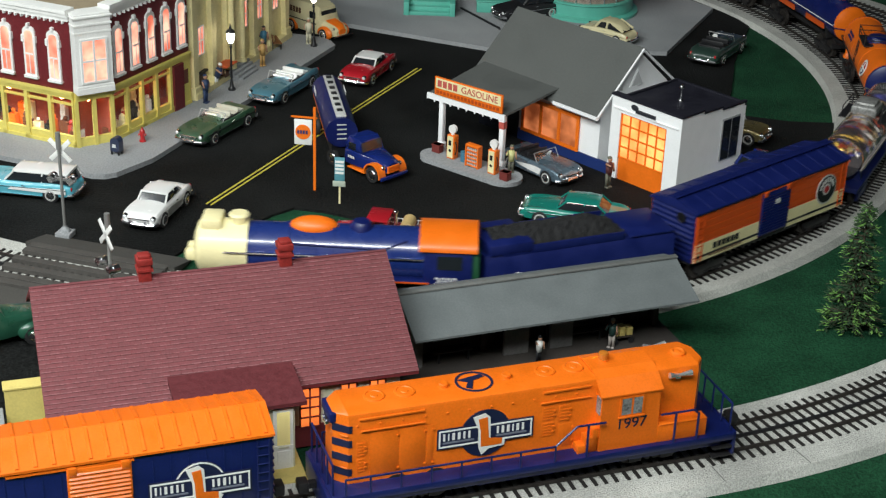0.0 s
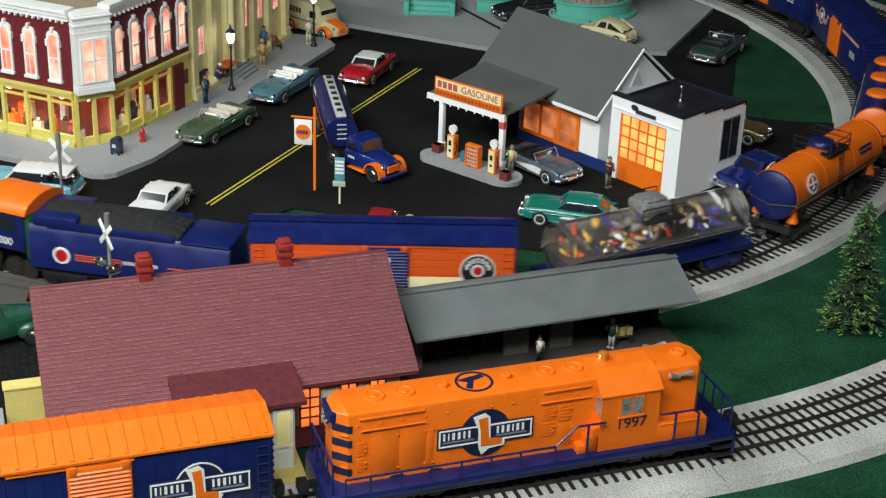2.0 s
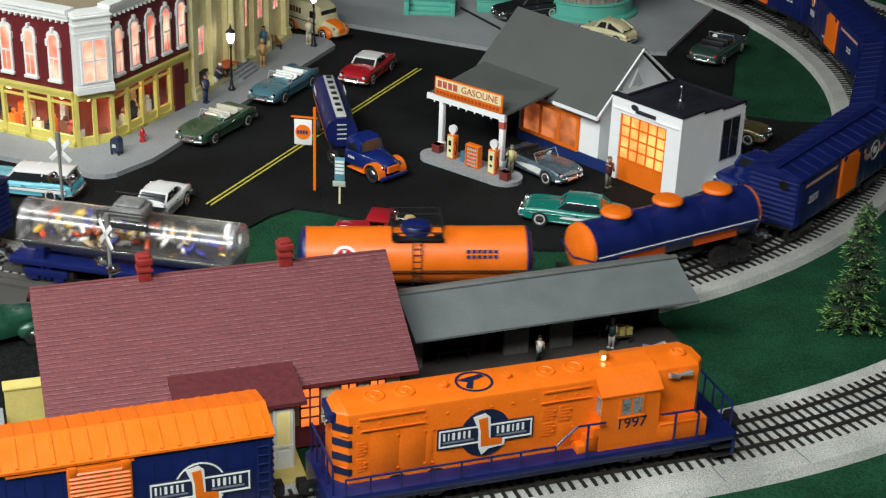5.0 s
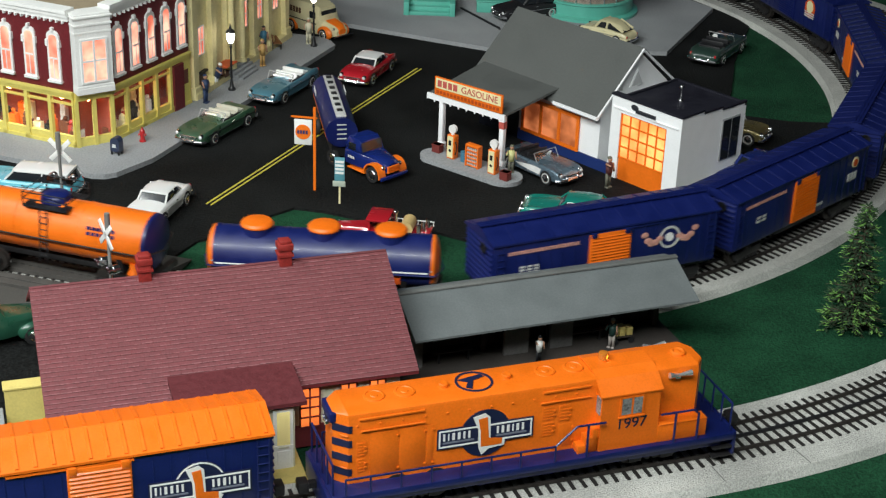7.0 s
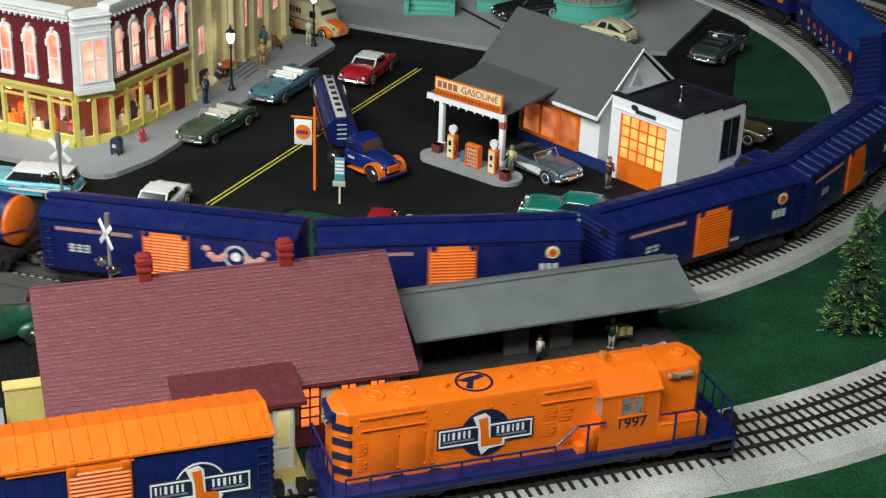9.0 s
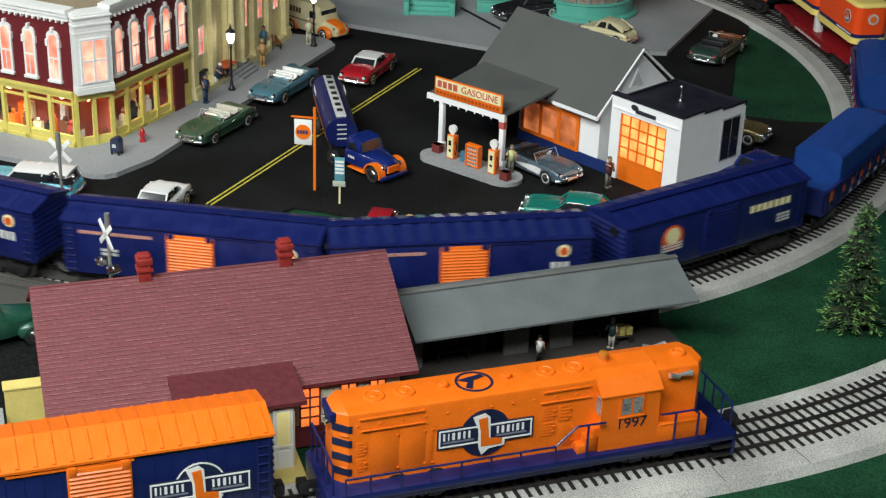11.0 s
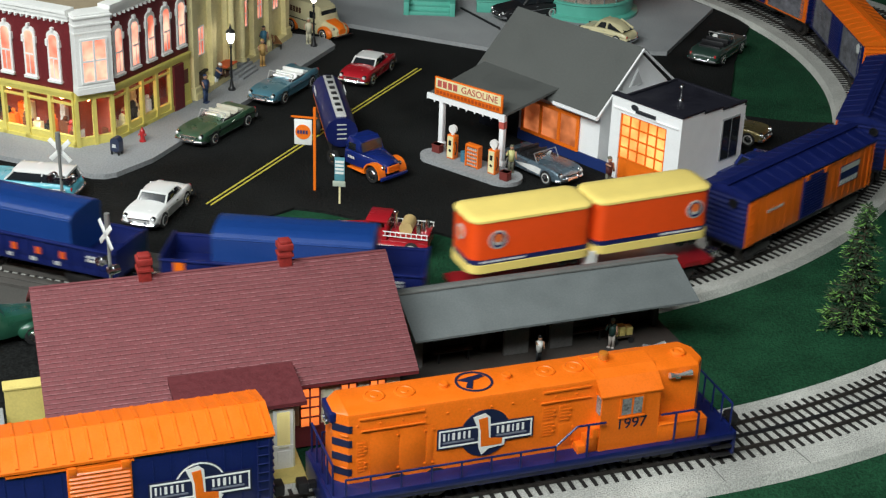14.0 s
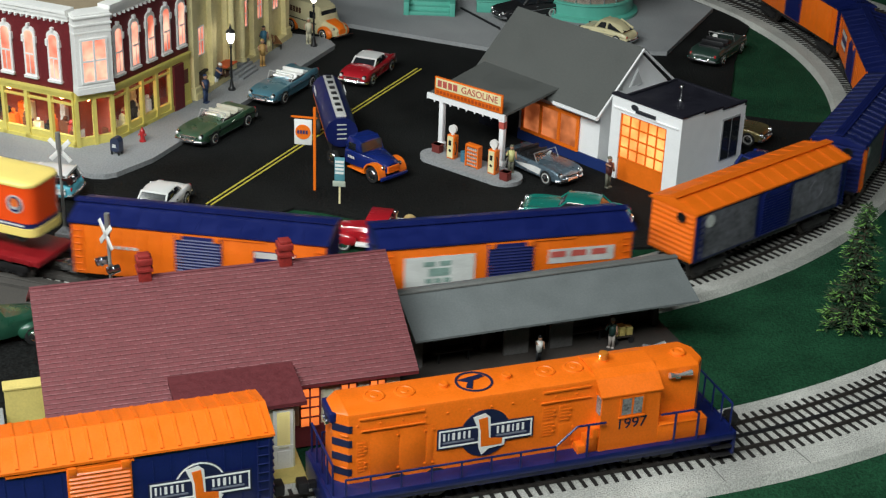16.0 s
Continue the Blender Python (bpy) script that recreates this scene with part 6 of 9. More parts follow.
def fir(m, height, spread, label):
    t = thing("fir_tree", m, label, "tree", "fir trees")
    tr = M0()
    cyl(tr, (0, 0, 0), (0, 0, height * 0.97), height * 0.022, height * 0.004, 10)
    rnd = random.Random(int(height * 1e5))
    dark, tips = M0(), M0()
    k, z = 0, height * 0.06
    while z < height * 0.985:
        u = z / height
        R = spread * (1 - u) ** 0.85 * rnd.uniform(0.75, 1.12) + 0.003
        for i in range(int(8 - 4 * u)):
            a = rnd.uniform(0, 6.283)
            L = R * rnd.uniform(0.65, 1.08)
            droop = rnd.uniform(-0.35, 0.15)
            p0 = Vector((0, 0, z))
            p1 = Vector((L * math.cos(a), L * math.sin(a), z + droop * L))
            cyl(tr, p0, p1, 0.0008, 0.0003, 4, False)
            n = max(3, int(L / 0.0036))
            for j in range(n):
                f_ = (j + 0.6) / n
                c = p0.lerp(p1, f_)
                for q in range(3):
                    yaw = a + rnd.uniform(-1.1, 1.1)
                    ln, wd = rnd.uniform(0.0045, 0.0090), rnd.uniform(0.0008, 0.0014)
                    d = Vector((math.cos(yaw), math.sin(yaw), rnd.uniform(-0.5, 0.45))).normalized()
                    sd = d.cross(Vector((0, 0, 1))).normalized() * wd
                    up = Vector((0, 0, wd * 0.6))
                    bm = tips if f_ > 0.66 and rnd.random() < 0.5 else dark
                    o = c + Vector((rnd.uniform(-1, 1), rnd.uniform(-1, 1), rnd.uniform(-1, 1))) * 0.0015
                    vs = [bm.verts.new(v) for v in (o, o + d * ln * 0.5 + sd, o + d * ln, o + d * ln * 0.5 - sd, o + d * ln * 0.5 + up)]
                    for f3 in ((0, 1, 4), (1, 2, 4), (2, 3, 4), (3, 0, 4)):
                        bm.faces.new([vs[x] for x in f3])
        z += height * 0.021
    part("trunk", tr, BARK, t)
    part("crown", dark, FIR_D, t, "dark drooping needles", smooth=False)["kind"] = "stuff"
    part("crown_tip", tips, FIR_L, t, "light green branch tips", smooth=False)["kind"] = "stuff"
    return t


fir(Matrix.Translation((0.3885, 1.308, -0.003)), 0.126, 0.030, "bushy green model fir tree on the grass")

# ---- the filling station ----
WALL_W = mat("white_enamel_wall", (0.88, 0.89, 0.90), 0.5, var=0.05)
WALL_B = mat("navy_base_band", (0.012, 0.03, 0.14), 0.45, var=0.1)
ROOF_G = mat("grey_station_roof", (0.085, 0.09, 0.086), 0.7, var=0.12, scale=30, bump=0.25)
ROOF_K = mat("black_tar_roof", (0.012, 0.012, 0.02), 0.5, var=0.3)
GAS_O = mat("station_orange", (0.85, 0.17, 0.01), 0.4, var=0.1)
LIT_W = glow("lit_warm_pane", (1.0, 0.40, 0.12), 1.5, 0.22, 30, (1.0, 0.28, 0.06))
LIT_D = glow("lit_dim_room", (0.9, 0.28, 0.10), 0.50, 0.45, 28, (0.45, 0.10, 0.03))
GS = Matrix.Translation((0.037, 1.811, 0)) @ Matrix.Rotation(radians(-46), 4, "Z")
gas = thing("filling_station", GS, "white filling station with grey gabled roof and orange trim", "filling station")
w = M0()
prism(w, [(0.0, 0.0), (0.0, 0.0775), (0.058, 0.1325), (0.128, 0.0735), (0.128, 0.0)], 0.008, 0.1975, "x")
part("wall", w, WALL_W, gas, smooth=False)
w = M0()
box(w, 0.0035, -0.0012, 0.0, 0.2145, 0.001, 0.0135)
part("base_band", w, WALL_B, gas, "navy band along the wall foot", smooth=False)
# shade under the canopy, put in as a dark sheet on the white wall
w = M0()
box(w, 0.0038, -0.0015, 0.0, 0.070, 0.0, 0.070)
part("canopy_shade_sheet", w, mat("canopy_shade_dark", (0.012, 0.013, 0.02), 0.2, var=0.3), gas, "dark sheet standing in for shade under the canopy", smooth=False)
RY, RZ = 0.058, 0.1375       # ridge of the main roof
for y0 in (-0.0145, 0.1420):
    r = M0()
    prism(r, [(y0, 0.0705), (RY, RZ), (RY, RZ - 0.0035), (y0, 0.0675)], 0.003, 0.2035, "x")
    part("roof_slope", r, ROOF_G, gas, smooth=False)
bg = M0()
prism(bg, [(-0.0145, 0.0655), (RY, RZ - 0.0045), (0.1420, 0.0655), (0.1420, 0.0690), (RY, RZ - 0.0012), (-0.0145, 0.0690)], 0.2035, 0.2055, "x")
part("bargeboard", bg, WALL_W, gas, "white gable bargeboard", smooth=False)
part("eave_board", box(M0(), 0.1365, -0.0160, 0.0660, 0.2050, -0.0146, 0.0700), WALL_W, gas, "white eave board", smooth=False)
gv = M0()
prism(gv, [(0.046, 0.090), (0.058, 0.111), (0.070, 0.090)], 0.1975, 0.1990, "x")
part("gable_vent", gv, WALL_W, gas, smooth=False)
gv = M0()
prism(gv, [(0.0485, 0.0915), (0.058, 0.1075), (0.0675, 0.0915)], 0.1990, 0.1995, "x")
part("vent_louvre", gv, mat("louvre_grey", (0.55, 0.56, 0.57), 0.6), gas, smooth=False)
# the canopy stands a little askew to the building
PC = Matrix.Translation((0.0205, -0.104, 0)) @ Matrix.Rotation(radians(8.6), 4, "Z")
CGS = GS @ PC
cn = M0()
quad = [(0.0205, -0.104, 0.0672), (0.1293, -0.0876, 0.0672), (0.1330, -0.0020, 0.0815), (0.0100, -0.0020, 0.0815)]
up = [cn.verts.new(v) for v in quad]
dn = [cn.verts.new((x, y, z - 0.0030)) for x, y, z in quad]
cn.faces.new(up)
cn.faces.new(list(reversed(dn)))
for k in range(4):
    cn.faces.new((up[k], dn[k], dn[(k + 1) % 4], up[(k + 1) % 4]))
bmesh.ops.recalc_face_normals(cn, faces=cn.faces)
part("canopy_roof", cn, ROOF_G, gas, "grey canopy roof over the pumps", smooth=False)
fa = M0()
box(fa, -0.001, -0.0016, 0.0605, 0.1115, 0.0004, 0.0675)
for x in np.arange(0.010, 0.108, 0.0118):
    prism(fa, [(x - 0.0015, 0.0606), (x + 0.0015, 0.0606), (x, 0.0576)], -0.0016, 0.0, "y")
part("fascia", fa, WALL_W, gas, "white scalloped canopy fascia", m=PC, smooth=False)
for x in (0.0200, 0.1075):
    p = M0()
    box(p, x - 0.0030, -0.0010, 0.0, x + 0.0030, 0.0050, 0.0655, 0.0004)
    box(p, x - 0.0040, -0.0020, 0.0, x + 0.0040, 0.0060, 0.010, 0.0004)
    part("canopy_post", p, WALL_W, gas, "square white post", m=PC)
    if x > 0.1:
        part("post_badge", box(M0(), x - 0.0034, -0.0014, 0.050, x + 0.0034, 0.0054, 0.058), DULLRED, gas, m=PC)
sign = part("roof_sign", box(M0(), 0.0110, -0.0028, 0.0685, 0.1085, -0.0004, 0.0905, 0.0003), GAS_O, gas, "orange-framed cream fuel sign on the canopy edge", m=PC)
part("sign_board", box(M0(), 0.0130, -0.0034, 0.0772, 0.1065, -0.0027, 0.0892), CREAM, sign)
for k in range(4):
    part("sign_bar", box(M0(), 0.0160 + k * 0.0076, -0.0038, 0.0794, 0.0216 + k * 0.0076, -0.0033, 0.0872), DULLRED, sign, "red bar in place of a brand name")
lettering("sign_lettering", "GASOLINE", 0.0112, DULLRED, sign, Matrix.Translation((0.0765, -0.0036, 0.0832)) @ Matrix.Rotation(radians(90), 4, "X"), "red lettering")
sg = M0()
for k in range(18):
    box(sg, 0.014 + k * 0.0051, -0.0033, 0.0708, 0.0175 + k * 0.0051, -0.0027, 0.0748)
part("sign_small_writing", sg, mat("sign_dark_orange", (0.45, 0.07, 0.01), 0.5), sign)
win = lit_window(gas, 0.0780, -0.0012, 0.0150, 0.0880, 0.0400, 3, 1, GAS_O, LIT_D, t=0.0042)
# service bay
bayw = M0()
GX0, GX1, GD, GH = 0.2150, 0.315, 0.112, 0.098
box(bayw, GX0, 0.0, 0.0, GX1, GD, GH - 0.010)
for nm, q in (("door_jamb", (GX0, -0.003, 0.0, GX0 + 0.014, 0.0, GH)), ("door_jamb", (GX1 - 0.020, -0.003, 0.0, GX1, 0.0, GH)),
              ("door_header", (GX0 + 0.014, -0.003, 0.0800, GX1 - 0.020, 0.0, GH)), ("roof_kerb", (GX0, 0.0, GH - 0.010, GX0 + 0.003, GD - 0.003, GH - 0.005)),
              ("parapet", (GX1 - 0.003, 0.0, GH - 0.010, GX1, 0.035, GH)), ("parapet", (GX1 - 0.003, 0.035, GH - 0.010, GX1, 0.068, GH - 0.003)),
              ("parapet", (GX1 - 0.003, 0.068, GH - 0.010, GX1, GD - 0.003, GH - 0.006)), ("roof_kerb", (GX0, GD - 0.003, GH - 0.010, GX1, GD, GH - 0.006))):
    part(nm, box(M0(), *q), ROOF_K if nm == "roof_kerb" else WALL_W, gas, smooth=False)
part("service_bay", bayw, WALL_W, gas, "white flat-roofed service bay", smooth=False)
rk = M0()
box(rk, GX0 + 0.0032, 0.0042, GH - 0.0098, GX1 - 0.0032, GD - 0.0032, GH - 0.0075)
part("tar_roof", rk, ROOF_K, gas, smooth=False)
for x0, x1, y0, y1, z in ((GX0 - 0.001, GX1 + 0.001, -0.0042, 0.0045, GH), (GX1 - 0.0035, GX1 + 0.001, 0.0047, 0.035, GH), (GX1 - 0.0035, GX1 + 0.001, 0.0352, 0.068, GH - 0.003), (GX1 - 0.0035, GX1 + 0.001, 0.0682, GD, GH - 0.006)):
    cp = M0()
    box(cp, x0, y0, z, x1, y1, z + 0.0022)
    part("coping", cp, ROOF_K, gas, smooth=False)
lg = M0()
box(lg, GX0 + 0.004, -0.0045, 0.0838, GX1 - 0.004, -0.003, 0.0852)
part("ledge", lg, WALL_W, gas, smooth=False)
bars_m = mat("sign_black", (0.02, 0.022, 0.03), 0.5)
lb = M0()
for i in range(8):
    box(lb, GX0 + 0.036 + i * 0.0036, -0.0050, 0.0862, GX0 + 0.0386 + i * 0.0036, -0.0030, 0.0902)
ball(lb, (GX0 + 0.0335, -0.0036, 0.0915), 0.0045, 1.2, 0.2, 0.8, 12)
part("wall_writing", lb, bars_m, gas, "dark bars in place of a trade name")
DX0, DX1 = GX0 + 0.0145, GX1 - 0.0205
dr = M0()
box(dr, DX0, -0.0012, 0.0, DX1, 0.0006, 0.0265)
door = part("garage_door", dr, GAS_O, gas, "orange garage door with lit panes", smooth=False)
lit_w = lit_window(door, DX0 + 0.0006, -0.0006, 0.0270, DX1 - DX0 - 0.0012, 0.0525, 5, 4, GAS_O, LIT_W, t=0.0018)
sw = M0()
box(sw, GX1 - 0.0006, 0.070, 0.030, GX1 + 0.0012, 0.102, 0.080)
swp = part("side_window", sw, PAVE, gas, smooth=False)
for y0 in (0.0715, 0.0868):
    p = M0()
    box(p, GX1, y0, 0.0315, GX1 + 0.0016, y0 + 0.0138, 0.0785)
    part("pane", p, GLASS_DARK, swp, smooth=False)
vp = M0()
cyl(vp, (0.266, 0.055, 0.089), (0.266, 0.055, 0.107), 0.0012, n=10)
pipe = part("vent_pipe", vp, CHROME, gas)
vp = M0()
ball(vp, (0.266, 0.055, 0.108), 0.0028, n=12)
ball(vp, (0.266, 0.055, 0.0915), 0.0030, n=12)
part("vent_cap", vp, CHROME, pipe)


def capsule(x0, y0, x1, y1, n=10):
    r = (y1 - y0) / 2
    cy = (y0 + y1) / 2
    return [(x1 - r + r * math.cos(a), cy + r * math.sin(a)) for a in np.linspace(-math.pi / 2, math.pi / 2, n)] + [(x0 + r + r * math.cos(a), cy + r * math.sin(a)) for a in np.linspace(math.pi / 2, 1.5 * math.pi, n)]


isl = M0()
prism(isl, capsule(0.013, -0.0430, 0.151, -0.0010), -0.005, 0.005, "z")
solid("pump_island", isl, PAVE, "pale grey kerbed pump island", "", "", "structure", m=CGS, smooth=False)


def pump(x, y):
    p = thing("fuel_pump", CGS @ Matrix.Translation((x, y, 0.005)), "orange and white fuel pump with globe", "fuel pump", "fuel pumps")
    b = M0()
    box(b, -0.0052, -0.0045, 0.0, 0.0052, 0.0045, 0.029, 0.0008)
    part("cabinet", b, GAS_O, p)
    b = M0()
    box(b, -0.0040, -0.0050, 0.002, 0.0040, -0.0044, 0.028)
    part("front_panel", b, CREAM, p)
    b = M0()
    box(b, -0.0018, -0.0054, 0.017, 0.0018, -0.0049, 0.023)
    ball(b, (0, -0.0050, 0.0105), 0.0018, 1, 0.3, 1, 10)
    part("dial", b, BLACK, p)
    b = M0()
    cyl(b, (0, 0, 0.029), (0, 0, 0.031), 0.0022, n=10)
    cyl(b, (0, -0.0018, 0.0355), (0, 0.0018, 0.0355), 0.0052, n=20)
    part("globe", b, WHITE, p, "round white globe")
    b = M0()
    for k in range(8):
        a, c = math.pi * k / 8, math.pi * (k + 1) / 8
        cyl(b, (0.0055 + 0.002 * math.sin(a), -0.002, 0.022 - 0.002 * k), (0.0055 + 0.002 * math.sin(c), -0.002, 0.020 - 0.002 * k), 0.0006, n=6)
    part("hose", b, BLACK, p)


pump(0.0530, -0.0195)
pump(0.1155, -0.0240)
rk = thing("oil_rack", CGS @ Matrix.Translation((0.0870, -0.0240, 0.005)), "orange rack of oil bottles between the pumps", "display rack")
b = M0()
for x in (-0.0085, 0.0085):
    box(b, x - 0.0008, -0.004, 0, x + 0.0008, 0.004, 0.025)
box(b, -0.0085, 0.003, 0, 0.0085, 0.004, 0.026)
box(b, -0.0095, -0.004, 0.024, 0.0095, 0.004, 0.027, 0.0008)
part("rack_frame", b, GAS_O, rk)
for k in range(5):
    b = M0()
    box(b, -0.0080, -0.0045, 0.0015 + 0.0045 * k, 0.0080, 0.003, 0.0022 + 0.0045 * k)
    part("shelf", b, GAS_O, rk)
    b = M0()
    for i in range(6):
        cyl(b, (-0.0065 + 0.0026 * i, -0.002, 0.0022 + 0.0045 * k), (-0.0065 + 0.0026 * i, -0.002, 0.0052 + 0.0045 * k), 0.0009, n=8)
    part("bottle_row", b, SILVER, rk)["kind"] = "stuff"
solid("oil_drum", cyl(M0(), (0.0690, -0.0180, 0.005), (0.0690, -0.0180, 0.0165), 0.0042, n=16), TEALBLUE, "small teal blue oil drum on the island", "drum", m=CGS)
for x, y in ((0.0290, -0.0165), (0.1370, -0.0300)):
    cr = thing("crate", CGS @ Matrix.Translation((x, y, 0.005)), "dark red planter box on the pump island", "box", "planter boxes")
    b = M0()
    box(b, -0.0055, -0.0045, 0, 0.0055, 0.0045, 0.010, 0.0006)
    part("box_body", b, mat("oxblood_paint", (0.16, 0.025, 0.02), 0.6), cr)
    b = M0()
    box(b, -0.0060, -0.0050, 0.0088, 0.0060, 0.0050, 0.0100, 0.0003)
    part("rim", b, mat("oxblood_paint", (0.16, 0.025, 0.02), 0.6), cr)
figure(CGS @ Matrix.Translation((0.1290, -0.0085, 0.005)) @ Matrix.Rotation(0.6, 4, "Z"), mat("khaki_paint", (0.5, 0.5, 0.22), 0.6), OLIVE, "khaki miniature pump attendant figure", 0.6, scale=0.9)
figure(Matrix.Translation((0.183, 1.618, 0)) @ Matrix.Rotation(0.6, 4, "Z"), mat("maroon_coat", (0.10, 0.03, 0.03), 0.6), OLIVE, "maroon and grey miniature mechanic figure", 0.9)

# free-standing signs
POLE_S = thing("pole_sign", Matrix.Translation((-0.144, 1.580, 0)) @ Matrix.Rotation(radians(-8), 4, "Z"), "orange pole with hanging white board and orange disc", "sign")
b = M0()
box(b, -0.0014, -0.0014, 0, 0.0014, 0.0014, 0.097)
part("pole", b, GAS_O, POLE_S)
b = M0()
box(b, -0.026, -0.0008, 0.0838, 0.003, 0.0008, 0.0856)
part("arm", b, GAS_O, POLE_S)
b = M0()
box(b, -0.0225, -0.0012, 0.0530, -0.0030, 0.0012, 0.0820, 0.0003)
bd = part("board", b, WHITE, POLE_S, "white hanging board")
disc(bd, GAS_O, -0.01275, 0.0680, 0.0085, False, 0.0012, "disc")
bars(bd, WALL_B, -0.01275, 0.0680, 0.0125, 0.0040, False, 0.0018, 1, 3, "disc_bars")
RULE_S = thing("post_sign", Matrix.Translation((-0.114, 1.546, 0)) @ Matrix.Rotation(radians(-5), 4, "Z"), "small teal and white sign on a cream post", "sign")
b = M0()
box(b, -0.0010, -0.0010, 0, 0.0010, 0.0010, 0.040)
part("post", b, CREAM, RULE_S)
b = M0()
box(b, -0.0055, -0.0018, 0.0270, 0.0055, -0.0010, 0.0545, 0.0003)
bd = part("board", b, mat("sign_teal", (0.10, 0.30, 0.36), 0.5), RULE_S)
bars(bd, WHITE, 0, 0.0430, 0.0095, 0.017, False, 0.0018, 4, 0, "sign_rows")
b = M0()
box(b, -0.0075, -0.0020, 0.0205, 0.0065, -0.0010, 0.0268, 0.0003)
part("lower_board", b, mat("sign_pale", (0.45, 0.5, 0.42), 0.5), RULE_S)

# ---- the corner shop building ----
BRICK = mat("dark_red_brick_paint", (0.13, 0.010, 0.014), 0.6, var=0.25, scale=200)
TRIM_W = mat("white_window_trim", (0.80, 0.80, 0.78), 0.55, var=0.08)
TRIM_Y = mat("mustard_trim", (0.66, 0.56, 0.14), 0.55, var=0.12)
LIT_P = glow("lit_pink_pane", (1.0, 0.48, 0.34), 1.15, 0.5, 26, (1.0, 0.19, 0.11))
SHOP_WALL = mat("shop_room_wall", (0.30, 0.055, 0.03), 0.7, var=0.3, scale=60)
SHOP_WOOD = mat("shop_fitting_wood", (0.16, 0.05, 0.02), 0.5, var=0.3)
SHOP_RED = mat("shop_fitting_red", (0.45, 0.04, 0.03), 0.5, var=0.2)


def room_lamp(m, x, y, z, watts):
    d = bpy.data.lights.new("shop_lamp", "POINT")
    d.energy, d.color, d.shadow_soft_size = watts, (1.0, 0.50, 0.22), 0.004
    new("shop_lamp", d).matrix_world = m @ Matrix.Translation((x, y, z))


ZB = 0.006


def arch(x, z0, w, h, n=7):
    r = w / 2
    return [(x - r, z0), (x + r, z0), (x + r, z0 + h - r * 0.8)] + [(x + r * math.cos(a), z0 + h - r * 0.8 + r * 0.8 * math.sin(a)) for a in np.linspace(0, math.pi, n)[1:-1]] + [(x - r, z0 + h - r * 0.8)]


def shop_front(name, m, length, wins, bays, door=False, offset=0.0):
    """Two storeys: shop bays with mustard frames below, brick with arched sash windows above."""
    side_ = part("facade", box(M0(), 0, 0, 0.066, length, 0.012, 0.158), BRICK, name, m=m, smooth=False)
    st = M0()
    box(st, 0, -0.0005, 0.0, length, 0.004, 0.012)
    box(st, 0, -0.003, 0.0, length, 0.0, 0.004)
    for k in range(3):
        box(st, 0, -0.002 - 0.0012 * k, 0.058 + 0.003 * k, length, 0.003, 0.061 + 0.003 * k)
    box(st, 0, -0.001, 0.050, length, 0.002, 0.0525)
    usable = length * (0.74 if door else 1.0)
    for i in range(bays + 1):
        x = usable * i / bays
        box(st, max(x - 0.0022, 0), -0.0022, 0.0, min(x + 0.0022, length), 0.003, 0.058)
        box(st, max(x - 0.0032, 0), -0.003, 0.0, min(x + 0.0032, length), 0.003, 0.007)
    part("shop_frame", st, TRIM_Y, name, "mustard shopfront frame", m=m, smooth=False)
    for i in range(bays):
        part("shop_pane", box(M0(), usable * i / bays + 0.002, 0.0012, 0.012, usable * (i + 1) / bays - 0.002, 0.0016, 0.050), GLASS_CLEAR, name, m=m, smooth=False).visible_shadow = False
        part("top_pane", box(M0(), usable * i / bays + 0.002, 0.0012, 0.0525, usable * (i + 1) / bays - 0.002, 0.0016, 0.058), GLASS_CLEAR, name, m=m, smooth=False).visible_shadow = False
    rm = M0()
    box(rm, 0, 0.036, 0, length, 0.038, 0.064)
    box(rm, 0, 0.0045, 0.0605, length, 0.036, 0.0625)
    box(rm, 0, 0.0045, 0.0, length, 0.036, 0.002)
    box(rm, 0, 0.0045, 0.002, 0.001, 0.036, 0.0605)
    box(rm, length - 0.001, 0.0045, 0.002, length, 0.036, 0.0605)
    part("shop_room", rm, SHOP_WALL, name, "warm lit shop room", m=m, smooth=False)
    rnd = random.Random(bays)
    for i in range(bays * 4):
        x, y = usable * (i + 0.5) / (bays * 4), rnd.choice((0.012, 0.020, 0.030))
        hh, ww = rnd.uniform(0.010, 0.024) + (0.016 if y > 0.025 else 0), rnd.uniform(0.0025, 0.0060)
        f = M0()
        box(f, x - ww, y - 0.004, 0.002, x + ww, y + 0.004, hh, 0.0005)
        if y < 0.025:
            ball(f, (x, y, hh + 0.003), rnd.uniform(0.002, 0.0042), 1, 1, rnd.uniform(0.8, 1.6), 10)
        else:
            for k in range(3):
                box(f, x - ww + 0.0006, y - 0.0052, 0.008 + 0.008 * k, x + ww - 0.0006, y - 0.004, 0.0125 + 0.008 * k)
        part("shop_fitting", f, rnd.choice((SHOP_WOOD, SHOP_RED, CREAM, GAS_O, BLACK, POSTER)), name, m=m)
    for x in ((0.3, 0.75) if length < 0.2 else (0.45, 0.65, 0.9)):
        room_lamp(m, length * x, 0.018, 0.052, 0.017)
    if door:
        part("side_door", box(M0(), usable + 0.0026, -0.0046, 0.0, usable + 0.0225, 0.003, 0.0575), BRICK, name, "dark red side door", m=m, smooth=False)
        part("end_panel", box(M0(), usable + 0.0228, -0.0015, 0.0, length, 0.003, 0.058), TRIM_Y, name, m=m, smooth=False)
        part("panel_window", box(M0(), usable + 0.026, -0.0021, 0.028, length - 0.005, -0.0010, 0.046), mat("brown_panel", (0.16, 0.06, 0.03), 0.5), name, m=m, smooth=False)
